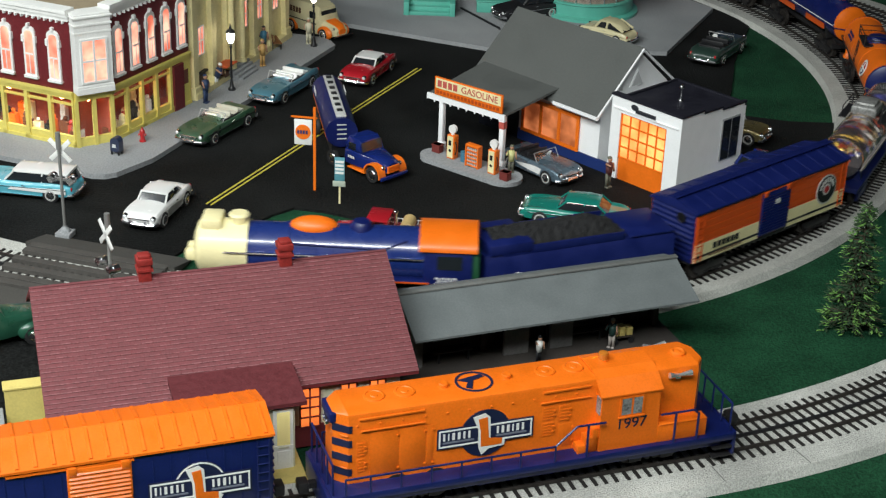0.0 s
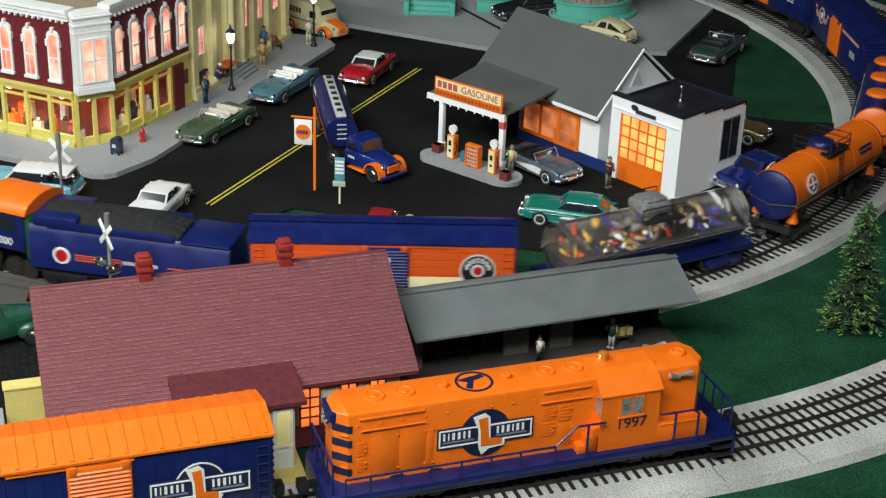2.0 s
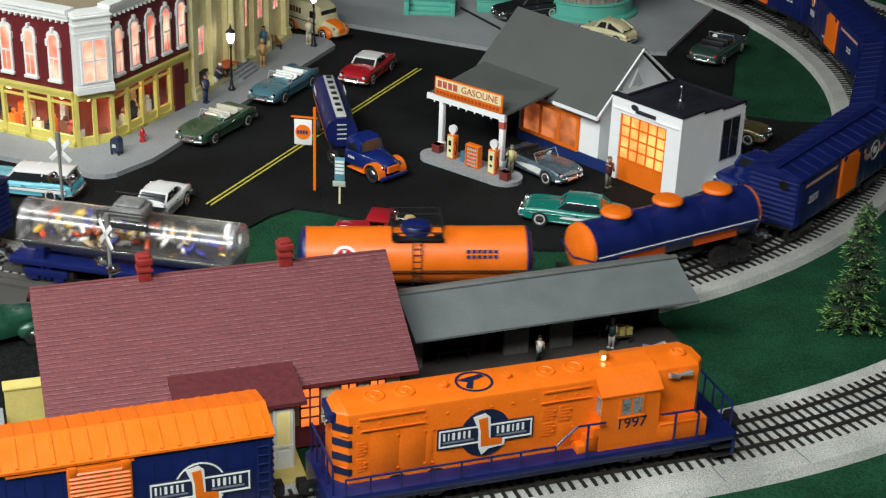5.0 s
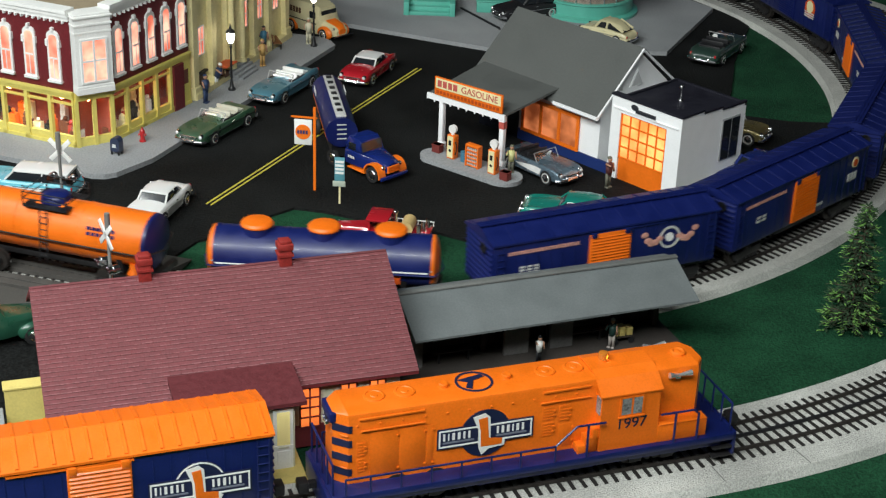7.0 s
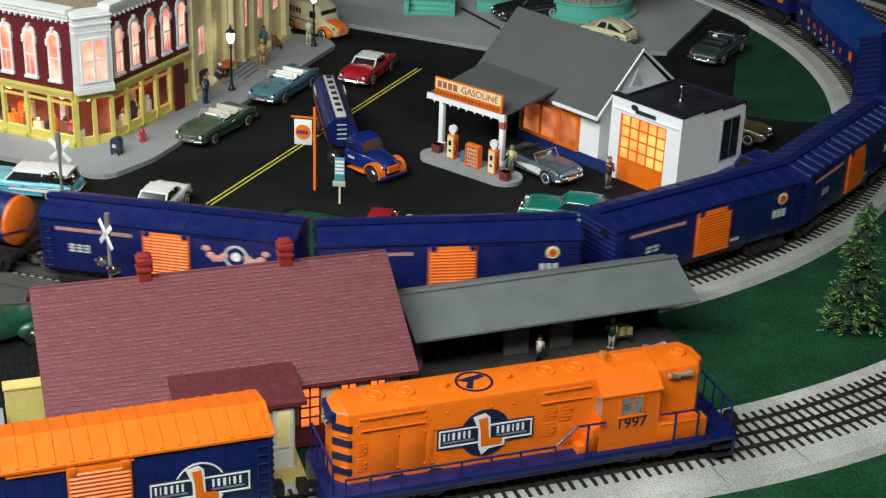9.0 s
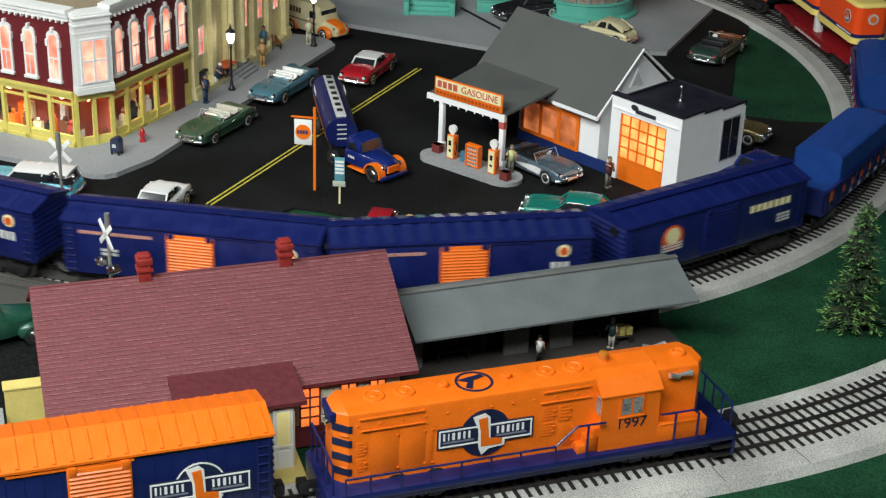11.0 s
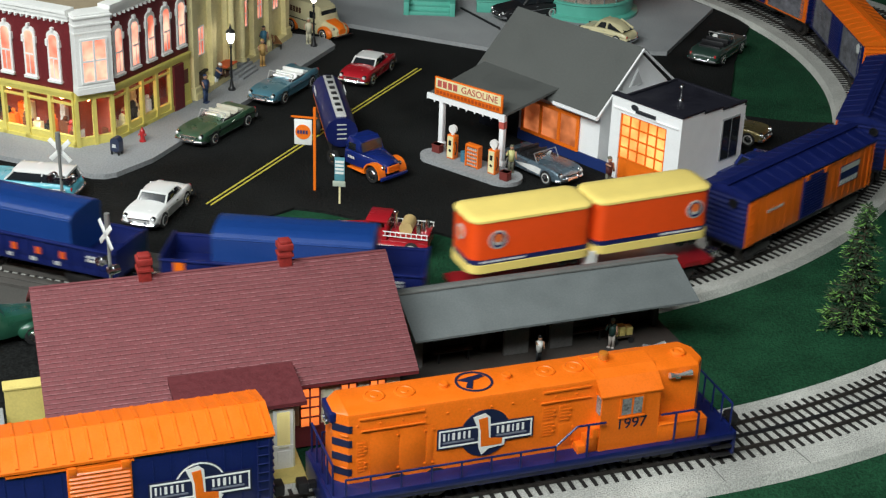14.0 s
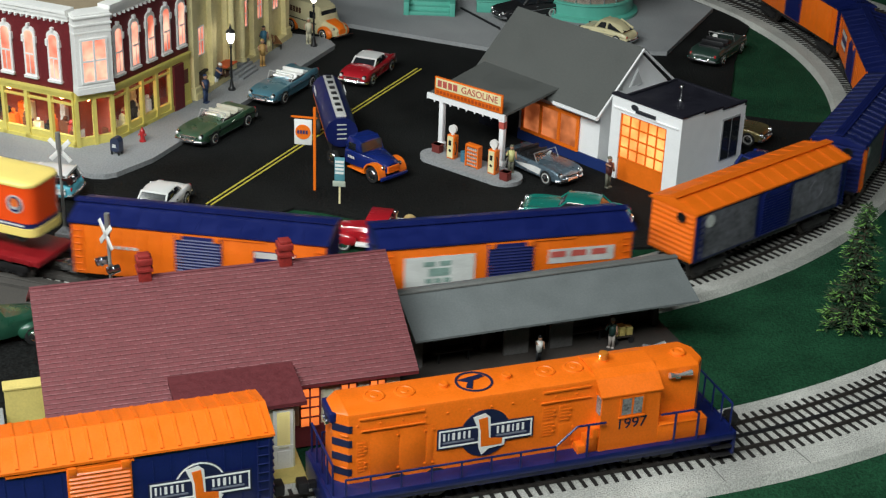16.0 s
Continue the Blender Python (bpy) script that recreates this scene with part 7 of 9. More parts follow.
    for i in range(wins):
        x = length * (i + 0.5) / wins - offset
        hood = M0()
        outer = arch(x, 0.077, 0.0165, 0.060)
        inner = arch(x, 0.081, 0.0108, 0.051)
        prism(hood, outer, -0.0024, 0.0005, "y")
        w_ = part("window", hood, TRIM_W, name, "white arched window surround", m=m, smooth=False)
        pn = M0()
        prism(pn, inner, -0.0028, -0.0020, "y")
        part("pane", pn, LIT_P, w_, smooth=False)
        fr = M0()
        box(fr, x - 0.0054, -0.0034, 0.1035, x + 0.0054, -0.0026, 0.1055)
        box(fr, x - 0.0005, -0.0033, 0.081, x + 0.0005, -0.0026, 0.1035)
        box(fr, x - 0.0092, -0.0042, 0.0755, x + 0.0092, 0.0, 0.0785)
        box(fr, x - 0.0016, -0.0040, 0.136, x + 0.0016, 0.0, 0.1405)
        for q in (-1, 1):
            box(fr, x + q * 0.0082 - 0.0016, -0.0036, 0.118, x + q * 0.0082 + 0.0016, 0.0, 0.126)
        part("sash_bar", fr, TRIM_W, w_, smooth=False)
    cr = M0()
    for k in range(3):
        box(cr, 0, -0.002 - 0.0014 * k, 0.150 + 0.0045 * k, length, 0.012, 0.1545 + 0.0045 * k)
    for x in np.arange(0.004, length, 0.008):
        box(cr, x - 0.0008, -0.0040, 0.1475, x + 0.0008, 0.0, 0.1505)
    part("cornice", cr, TRIM_W, name, "white bracketed cornice", m=m, smooth=False)


def local(x, y, deg):
    return Matrix.Translation((x, y, ZB)) @ Matrix.Rotation(radians(deg), 4, "Z")


corner = thing("corner_shop", Matrix(), "two-storey dark red corner shop with lit windows and mustard shopfront", "building")
shop_front(corner, local(-0.388, 1.689, 64.0), 0.152, 5, 4, True)
shop_front(corner, local(-0.424 - 0.30 * math.cos(radians(23)), 1.664 + 0.30 * math.sin(radians(23)), -23), 0.298, 9, 9, False, 0.0050)
CH = local(-0.424, 1.664, 33.0)
cl = 0.0435
st = M0()
box(st, 0, -0.0005, 0.0, cl, 0.004, 0.010)
part("corner_shopfront", st, TRIM_Y, corner, m=CH, smooth=False)
for x in (0.0005, cl / 2, cl - 0.0005):
    part("shopfront_post", box(M0(), x - 0.0022, -0.0022, 0.0, x + 0.0022, 0.003, 0.0558), TRIM_Y, corner, m=CH, smooth=False)
for k in range(3):
    part("cornice_board", box(M0(), 0, -0.0022 - 0.001 * k, 0.056 + 0.003 * k, cl, 0.003, 0.059 + 0.003 * k), TRIM_Y, corner, m=CH, smooth=False)
for a, b in ((0.0028, cl / 2 - 0.0024), (cl / 2 + 0.0024, cl - 0.0028)):
    part("shop_pane", box(M0(), a, 0.0012, 0.010, b, 0.0018, 0.056), GLASS_CLEAR, corner, m=CH, smooth=False).visible_shadow = False
ob_ = M0()
box(ob_, 0.0, -0.011, 0.072, cl, 0.012, 0.160, 0.0008)
box(ob_, -0.0008, -0.0120, 0.066, cl + 0.0008, 0.01, 0.0735, 0.0006)
box(ob_, -0.0004, -0.0116, 0.0735, cl + 0.0004, 0.01, 0.076, 0.0004)
for k in range(3):
    box(ob_, -0.0004 - 0.0005 * k, -0.0114 - 0.0006 * k, 0.137 + 0.009 * k, cl + 0.0004 + 0.0005 * k, 0.012, 0.139 + 0.009 * k)
orl = part("oriel", ob_, TRIM_W, corner, "white projecting corner oriel", m=CH, smooth=False)
lit_window(orl, 0.0070, -0.0110, 0.080, cl - 0.014, 0.050, 2, 2, TRIM_W, LIT_P, t=0.0024)
rf = M0()
pts = [(-0.388, 1.689), (-0.388 + 0.152 * math.cos(radians(64)), 1.689 + 0.152 * math.sin(radians(64))), (-0.60, 1.95), (-0.70, 1.781), (-0.424, 1.664)]
cx_, cy_ = -0.47, 1.77
prism(rf, [(x + (cx_ - x) * 0.03, y + (cy_ - y) * 0.03) for x, y in pts], ZB + 0.0645, ZB + 0.151, "z")
prism(rf, [(x + (cx_ - x) * 0.62, y + (cy_ - y) * 0.62) for x, y in pts], ZB, ZB + 0.064, "z")
room_lamp(CH, 0.02, 0.016, 0.052, 0.015)
part("core", rf, mat("roof_tar_tan", (0.30, 0.24, 0.16), 0.8, var=0.2), corner, "flat tan roof and inner walls", smooth=False)

# ---- the bank ----
STONE = mat("cream_stone", (0.74, 0.65, 0.34), 0.7, var=0.15, scale=90)
bank = thing("bank_building", local(-0.317, 1.832, 71.5), "pale yellow stone bank with pilasters and steps", "building")
BL = 0.285
part("wall", box(M0(), 0, 0.006, 0, BL, 0.20, 0.19), STONE, bank, smooth=False)
for x in (0.006, 0.056, 0.098, 0.132, 0.176, 0.222, 0.276):
    b = M0()
    box(b, x - 0.006, -0.001, 0.0, x + 0.006, 0.006, 0.17)
    box(b, x - 0.0075, -0.003, 0.0, x + 0.0075, 0.006, 0.016, 0.0005)
    part("pilaster", b, STONE, bank, smooth=False)
b = M0()
box(b, 0, -0.004, 0.0, 0.094, 0.006, 0.008)
box(b, 0.136, -0.004, 0.0, BL, 0.006, 0.008)
part("plinth", b, STONE, bank, smooth=False)
for x, m_ in ((0.031, LIT_P), (0.154, LIT_P), (0.199, LIT_P), (0.249, LIT_P)):
    lit_window(bank, x - 0.0075, 0.0058, 0.050, 0.015, 0.036, 2, 2, TRIM_W, m_, t=0.0016)
dr = part("door", box(M0(), 0.1065, 0.004, 0.012, 0.1235, 0.007, 0.085), mat("orange_brown_door", (0.42, 0.10, 0.02), 0.5), bank, "orange-brown panelled door", smooth=False)
part("door_pane", box(M0(), 0.1095, 0.0032, 0.040, 0.1205, 0.0045, 0.080), GLASS_DARK, dr, smooth=False)
for k in range(4):
    part("step", box(M0(), 0.092 - 0.002 * k, -0.022 + 0.005 * k, 0.003 * k, 0.138 + 0.002 * k, 0.0, 0.003 * (k + 1)), PAVE, bank, smooth=False)
for x in (0.100, 0.130):
    b = M0()
    cyl(b, (x, -0.003, 0.012), (x, -0.003, 0.15), 0.0045, 0.0040, 16)
    cyl(b, (x, -0.003, 0.012), (x, -0.003, 0.017), 0.0058, n=16)
    part("column", b, STONE, bank)

# ---- street furniture ----
LAMP_ON = glow("lamp_globe_lit", (1.0, 0.93, 0.80), 9.0)


def street_lamp(x, y, z=ZB, lit=True):
    o = thing("street_lamp", Matrix.Translation((x, y, z)), "black post lamp with a lit white globe", "street lamp", "street lamps")
    b = M0()
    lathe(b, [(0.0048, 0), (0.0048, 0.002), (0.0030, 0.004), (0.0022, 0.010), (0.0014, 0.014), (0.0012, 0.055), (0.0020, 0.057), (0.0012, 0.059), (0.0032, 0.062)], 14)
    part("post", b, BLACK, o)
    b = M0()
    lathe(b, [(0.0022, 0.062), (0.0048, 0.068), (0.0050, 0.073), (0.0040, 0.0765), (0.001, 0.078)], 16)
    part("globe", b, LAMP_ON, o, "glowing white globe")
    b = M0()
    lathe(b, [(0.0062, 0.0765), (0.0045, 0.079), (0.0020, 0.081), (0.0012, 0.084), (0.0, 0.088)], 14)
    part("lamp_cap", b, BLACK, o)


street_lamp(-0.2765, 1.876)
street_lamp(-0.189, 2.064)

o = thing("fire_hydrant", Matrix.Translation((-0.355, 1.690, ZB)), "red fire hydrant on the pavement", "hydrant")
b = M0()
lathe(b, [(0.0040, 0), (0.0040, 0.0012), (0.0027, 0.002), (0.0026, 0.010), (0.0034, 0.0105), (0.0034, 0.012), (0.0025, 0.014), (0.0010, 0.016), (0.0008, 0.0178)], 14)
part("barrel", b, REDP, o)
for s in (-1, 1):
    b = M0()
    cyl(b, (s * 0.002, 0, 0.0085), (s * 0.0048, 0, 0.0085), 0.0014, n=10)
    part("outlet", b, REDP, o)
o = thing("mailbox", Matrix.Translation((-0.3765, 1.649, ZB)) @ Matrix.Rotation(radians(-20), 4, "Z"), "dark blue street mailbox on short legs", "mailbox")
b = M0()
out = [(-0.0058, 0.004)] + [(-0.0058 * math.cos(a), 0.0155 + 0.0055 * math.sin(a)) for a in np.linspace(0, math.pi, 12)] + [(0.0058, 0.004)]
prism(b, out, -0.0045, 0.0045, "y")
part("box_body", b, mat("mail_blue", (0.02, 0.03, 0.07), 0.4, coat=0.3), o)
for x, y in itertools.product((-0.0045, 0.0045), (-0.0035, 0.0035)):
    b = M0()
    box(b, x - 0.001, y - 0.001, 0, x + 0.001, y + 0.001, 0.005)
    part("leg", b, BLACK, o)
b = M0()
box(b, -0.003, -0.0050, 0.009, 0.0015, -0.0044, 0.013)
part("notice", b, POSTER, o)


def crossing_signal(x, y, turn, label):
    o = thing("crossing_signal", Matrix.Translation((x, y, 0)) @ Matrix.Rotation(radians(turn), 4, "Z"), label, "crossing signal", "crossing signals")
    b = M0()
    box(b, -0.008, -0.008, 0, 0.008, 0.008, 0.006, 0.0008)
    lathe(b, [(0.0058, 0.006), (0.0045, 0.009), (0.002, 0.011), (0.002, 0.012)], 12)
    part("base", b, PAVE, o)
    b = M0()
    cyl(b, (0, 0, 0.010), (0, 0, 0.110), 0.0016, n=12)
    cyl(b, (0, 0, 0.096), (0, 0, 0.114), 0.0026, n=12)
    part("mast", b, mat("mast_grey", (0.28, 0.28, 0.27), 0.4, 0.4), o)
    for a in (-45, 45):
        b = M0()
        box(b, -0.0155, -0.0030, -0.0024, 0.0155, -0.0016, 0.0024, 0.0003, Matrix.Translation((0, 0, 0.094)) @ Matrix.Rotation(radians(a), 4, "Y"))
        part("cross_board", b, WHITE, o)
    b = M0()
    box(b, -0.012, -0.0012, 0.0625, 0.012, 0.0012, 0.0650)
    part("lamp_arm", b, CHROME, o)
    for s in (-1, 1):
        b = M0()
        cyl(b, (s * 0.0105, -0.004, 0.0635), (s * 0.0105, 0.003, 0.0635), 0.0040, n=16)
        cyl(b, (s * 0.0105, -0.0035, 0.0635), (s * 0.0105, -0.0030, 0.0635), 0.0048, n=20)
        l = part("lamp_housing", b, CHROME, o)
        b = M0()
        cyl(b, (s * 0.0105, -0.0044, 0.0635), (s * 0.0105, -0.0038, 0.0635), 0.0032, n=16)
        part("lens", b, mat("unlit_lens", (0.07, 0.004, 0.004), 0.15), l, "dark unlit red lens")
        b = M0()
        cyl(b, (s * 0.0105, -0.0075, 0.0640), (s * 0.0105, -0.0040, 0.0640), 0.0038, n=16, caps=False)
        part("hood", b, CHROME, l)


crossing_signal(-0.3865, 1.438, 168, "grey level-crossing signal with white crossed boards")
crossing_signal(-0.298, 1.250, -50, "grey level-crossing signal behind the depot")

PLANK_M = mat("crossing_planks", (0.06, 0.055, 0.05), 0.8, var=0.3)
cr = thing("crossing_deck", Matrix(), "weathered dark plank level crossing", "", "", "structure")
for off in (-0.040, -0.0285, -0.0088, 0.0088, 0.0285, 0.040):
    (ax, ay), (bx, by) = on_loop(1.985), on_loop(2.145)
    d = Vector((bx - ax, by - ay, 0)).normalized()
    n = Vector((-d.y, d.x, 0))
    mid = Vector(((ax + bx) / 2, (ay + by) / 2, 0)) + n * off + (n * -0.004)
    b = M0()
    box(b, -0.075, -0.0045, 0.003, 0.075, 0.0045, 0.0098, 0.0004, Matrix.Translation(mid) @ Matrix.Rotation(math.atan2(d.y, d.x), 4, "Z"))
    part("plank", b, PLANK_M, cr, smooth=False)
(ax, ay), (bx, by) = on_loop(1.985), on_loop(2.145)
RAMP = mat("ramp_grey_brown", (0.05, 0.047, 0.042), 0.9, var=0.25)
d = Vector((bx - ax, by - ay, 0)).normalized()
for q in (-1, 1):
    n = Vector((-d.y, d.x, 0))
    mid = Vector(((ax + bx) / 2, (ay + by) / 2, 0))
    b = M0()
    prism(b, [(q * 0.046, 0.0), (q * 0.046, 0.0095), (q * 0.085, 0.0008), (q * 0.085, 0.0)], -0.082, 0.082, "x", Matrix.Translation(mid) @ Matrix.Rotation(math.atan2(d.y, d.x), 4, "Z"))
    part("ramp", b, RAMP, cr, smooth=False)

bench(Matrix.Translation((-0.242, 2.055, ZB)) @ Matrix.Rotation(radians(110), 4, "Z"), BENCHWOOD, "brown slatted bench on the pavement")
figure(Matrix.Translation((-0.302, 1.826, ZB)) @ Matrix.Rotation(1.0, 4, "Z"), NAVYCOAT, NAVYCOAT, "navy miniature figure beside the shop wall", 0.2)
figure(Matrix.Translation((-0.300, 1.884, ZB)) @ Matrix.Rotation(0.9, 4, "Z"), NAVYCOAT, WHITE, "navy and white miniature figure bending to a cart", 0.9, 0.35)
figure(Matrix.Translation((-0.249, 1.973, ZB)) @ Matrix.Rotation(0.5, 4, "Z"), TAN, TAN, "tan-coated miniature figure on the pavement", 0.3)
figure(Matrix.Translation((-0.254, 2.030, ZB)) @ Matrix.Rotation(0.3, 4, "Z"), TEALBLUE, BLACK, "blue-shirted miniature figure by the bench", 0.5)
figure(Matrix.Translation((-0.281, 2.035, ZB)) @ Matrix.Rotation(0.3, 4, "Z"), OLIVE, OLIVE, "grey miniature figure on the bank steps", 0.2)
figure(Matrix.Translation((-0.197, 2.074, ZB)) @ Matrix.Rotation(0.3, 4, "Z"), DEPOT_C, DEPOT_C, "pale miniature figure under the lamp", 0.2)
o = thing("fruit_cart", Matrix.Translation((-0.290, 1.915, ZB)) @ Matrix.Rotation(radians(70), 4, "Z"), "small cart under an orange awning", "cart")
b = M0()
box(b, -0.012, -0.006, 0.006, 0.012, 0.006, 0.012, 0.0006)
part("cart_box", b, BROWN, o)
b = M0()
prism(b, [(-0.010, 0.021), (0.0, 0.026), (0.010, 0.021), (0.010, 0.0202), (-0.010, 0.0202)], -0.015, 0.015, "x")
part("awning", b, mat("awning_orange", (0.55, 0.10, 0.03), 0.6), o, "orange awning")
for x, y in itertools.product((-0.011, 0.011), (-0.0055, 0.0055)):
    b = M0()
    cyl(b, (x, y, 0.011), (x, y, 0.021), 0.0005, n=6)
    part("awning_post", b, CREAM, o)
for y in (-0.0068, 0.0068):
    b = M0()
    for k in range(16):
        a, c = 2 * math.pi * k / 16, 2 * math.pi * (k + 1) / 16
        cyl(b, (0.008 + 0.006 * math.cos(a), y, 0.006 + 0.006 * math.sin(a)), (0.008 + 0.006 * math.cos(c), y, 0.006 + 0.006 * math.sin(c)), 0.0006, n=5)
    for k in range(4):
        a = math.pi * k / 4
        cyl(b, (0.008 + 0.006 * math.cos(a), y, 0.006 + 0.006 * math.sin(a)), (0.008 - 0.006 * math.cos(a), y, 0.006 - 0.006 * math.sin(a)), 0.0003, n=4)
    part("cart_wheel", b, GREYGREEN, o)
o = thing("newspaper_stand", Matrix.Translation((-0.318, 1.862, ZB)) @ Matrix.Rotation(radians(70), 4, "Z"), "dark street kiosk against the wall", "kiosk")
part("kiosk_body", box(M0(), -0.012, -0.006, 0, 0.012, 0.006, 0.026, 0.0006), BROWN, o)
part("kiosk_roof", box(M0(), -0.014, -0.009, 0.026, 0.014, 0.007, 0.0285, 0.0006), BLACK, o)

# ---- the far side: teal diner, steps, loose rod ----
TEAL = mat("teal_enamel", (0.10, 0.42, 0.33), 0.4, var=0.1, coat=0.2)
din = thing("round_diner", Matrix.Translation((0.203, 2.292, ZB)), "round teal diner with chrome band and lit glass", "building")
for nm, prof, mt in (("base_ring", [(0.078, 0), (0.078, 0.004), (0.070, 0.006), (0.070, 0.022), (0.072, 0.023), (0.072, 0.026)], TEAL), ("glass_ring", [(0.066, 0.026), (0.066, 0.055)], mat("diner_glass", (0.25, 0.2, 0.17), 0.1, var=0.6, scale=70)), ("roof", [(0.080, 0.055), (0.082, 0.060), (0.06, 0.066), (0, 0.068)], TEAL)):
    b = M0()
    lathe(b, prof, 40)
    part(nm, b, mt, din)
for k in range(20):
    a = 2 * math.pi * k / 20
    b = M0()
    cyl(b, (0.0672 * math.cos(a), 0.0672 * math.sin(a), 0.026), (0.0672 * math.cos(a), 0.0672 * math.sin(a), 0.055), 0.0009, n=6)
    part("mullion", b, CHROME, din)
o = thing("teal_steps", Matrix.Translation((-0.033, 2.245, ZB)), "teal block of entrance steps with parapets", "steps")
for k in range(3):
    part("step", box(M0(), -0.030, -0.020 + 0.011 * k, 0.0, 0.030, 0.05, 0.005 * (k + 1), 0.0005), TEAL, o)
for x in (-0.034, 0.034):
    part("parapet", box(M0(), x - 0.004, -0.022, 0, x + 0.004, 0.05, 0.020, 0.0006), TEAL, o)
o = thing("teal_planter", Matrix.Translation((0.062, 2.262, ZB)), "low teal planter wall beside the diner", "planter")
part("planter_wall", box(M0(), -0.025, -0.012, 0, 0.025, 0.02, 0.016, 0.0008), TEAL, o)
part("planter_rim", box(M0(), -0.026, -0.013, 0.016, 0.026, 0.021, 0.018, 0.0006), TEAL, o)
solid("loose_rod", cyl(M0(), (0.014, 2.262, 0.0085), (0.070, 2.168, 0.0085), 0.0016, n=8), BLACK, "thin black rod lying on the pavement", "rod")

# ---- the vehicles ----


def wheel(parent, x, y, r, white=True, name="wheel"):
    s = math.copysign(1, y)
    m = Matrix.Translation((x, y, r)) @ Matrix.Rotation(radians(-90 * s), 4, "X")
    b = M0()
    lathe(b, [(r * 0.62, -0.0022), (r * 0.95, -0.0022), (r, -0.0012), (r, 0.0012), (r * 0.95, 0.0022), (r * 0.62, 0.0022)], 20, m)
    w_ = part(name, b, RUBBER, parent)
    if white:
        part("whitewall", lathe(M0(), [(r * 0.76, 0.0021), (r * 0.76, 0.0024), (r * 0.64, 0.0025)], 18, m), IVORY_WALL, w_)
    part("hubcap", lathe(M0(), [(r * 0.60, 0.0024), (r * 0.54, 0.0030), (r * 0.44, 0.0026), (r * 0.25, 0.0030), (0, 0.0035)], 18, m), CHROME, w_)


IVORY_WALL = mat("tyre_whitewall", (0.45, 0.45, 0.43), 0.6)


def shell(bm, rows, n=30):
    """A car body swept through cross-sections along x, rounded between them.
    Row: x, half width, sill height, fender height, hood height."""
    xs = np.array([q[0] for q in rows])
    cols = [np.array([q[k] for q in rows]) for k in range(1, 5)]

    def at_x(x, col):
        k = int(np.clip(np.searchsorted(xs, x) - 1, 0, len(xs) - 2))
        u = (x - xs[k]) / (xs[k + 1] - xs[k])
        p0, p1, p2, p3 = col[max(k - 1, 0)], col[k], col[k + 1], col[min(k + 2, len(col) - 1)]
        return 0.5 * (2 * p1 + (p2 - p0) * u + (2 * p0 - 5 * p1 + 4 * p2 - p3) * u * u + (3 * p1 - p0 - 3 * p2 + p3) * u ** 3)
    rings = []
    for i in range(n + 1):
        u = i / n
        x = xs[0] + (xs[-1] - xs[0]) * (u - 0.045 * math.sin(2 * math.pi * u) * 1.6)
        hw, zb, zf, zh = (at_x(x, c) for c in cols)
        hgt = zf - zb
        half = [(0.86, zb), (0.965, zb + 0.10 * hgt), (0.985, zb + 0.36 * hgt), (1.0, zb + 0.58 * hgt), (0.985, zb + 0.78 * hgt), (0.95, zb + 0.92 * hgt), (0.88, zf),
                (0.78, zf - 0.10 * (zf - zh)), (0.66, zh + 0.25 * (zf - zh)), (0.40, zh + 0.0005), (0.0, zh + 0.0009)]
        sec = [(-hw * a, z) for a, z in half] + [(hw * a, z) for a, z in reversed(half[:-1])]
        rings.append([bm.verts.new((x, y, z)) for y, z in sec])
    k = len(rings[0])
    for a, b in zip(rings, rings[1:]):
        for i in range(k):
            bm.faces.new((a[i], a[(i + 1) % k], b[(i + 1) % k], b[i]))
    bm.faces.new(rings[0])
    bm.faces.new(rings[-1])
    bmesh.ops.recalc_face_normals(bm, faces=bm.faces)
    return bm


def loft(bm, rows):
    """Cross-sections along x joined into a closed skin; row: x, half width, bottom, shoulder, top, tuck."""
    rings = []
    for x, hw, zb, zs, zt, tuck in rows:
        sec = [(-hw * 0.90, zb), (-hw, zb + 0.3 * (zs - zb)), (-hw, zs), (-hw * tuck, zt), (-hw * tuck * 0.5, zt + 0.0004), (hw * tuck * 0.5, zt + 0.0004), (hw * tuck, zt), (hw, zs), (hw, zb + 0.3 * (zs - zb)), (hw * 0.90, zb)]
        rings.append([bm.verts.new((x, y, z)) for y, z in sec])
    n = len(rings[0])
    for a, b in zip(rings, rings[1:]):
        for i in range(n):
            bm.faces.new((a[i], a[(i + 1) % n], b[(i + 1) % n], b[i]))
    bm.faces.new(rings[0])
    bm.faces.new(rings[-1])
    bmesh.ops.recalc_face_normals(bm, faces=bm.faces)
    return bm


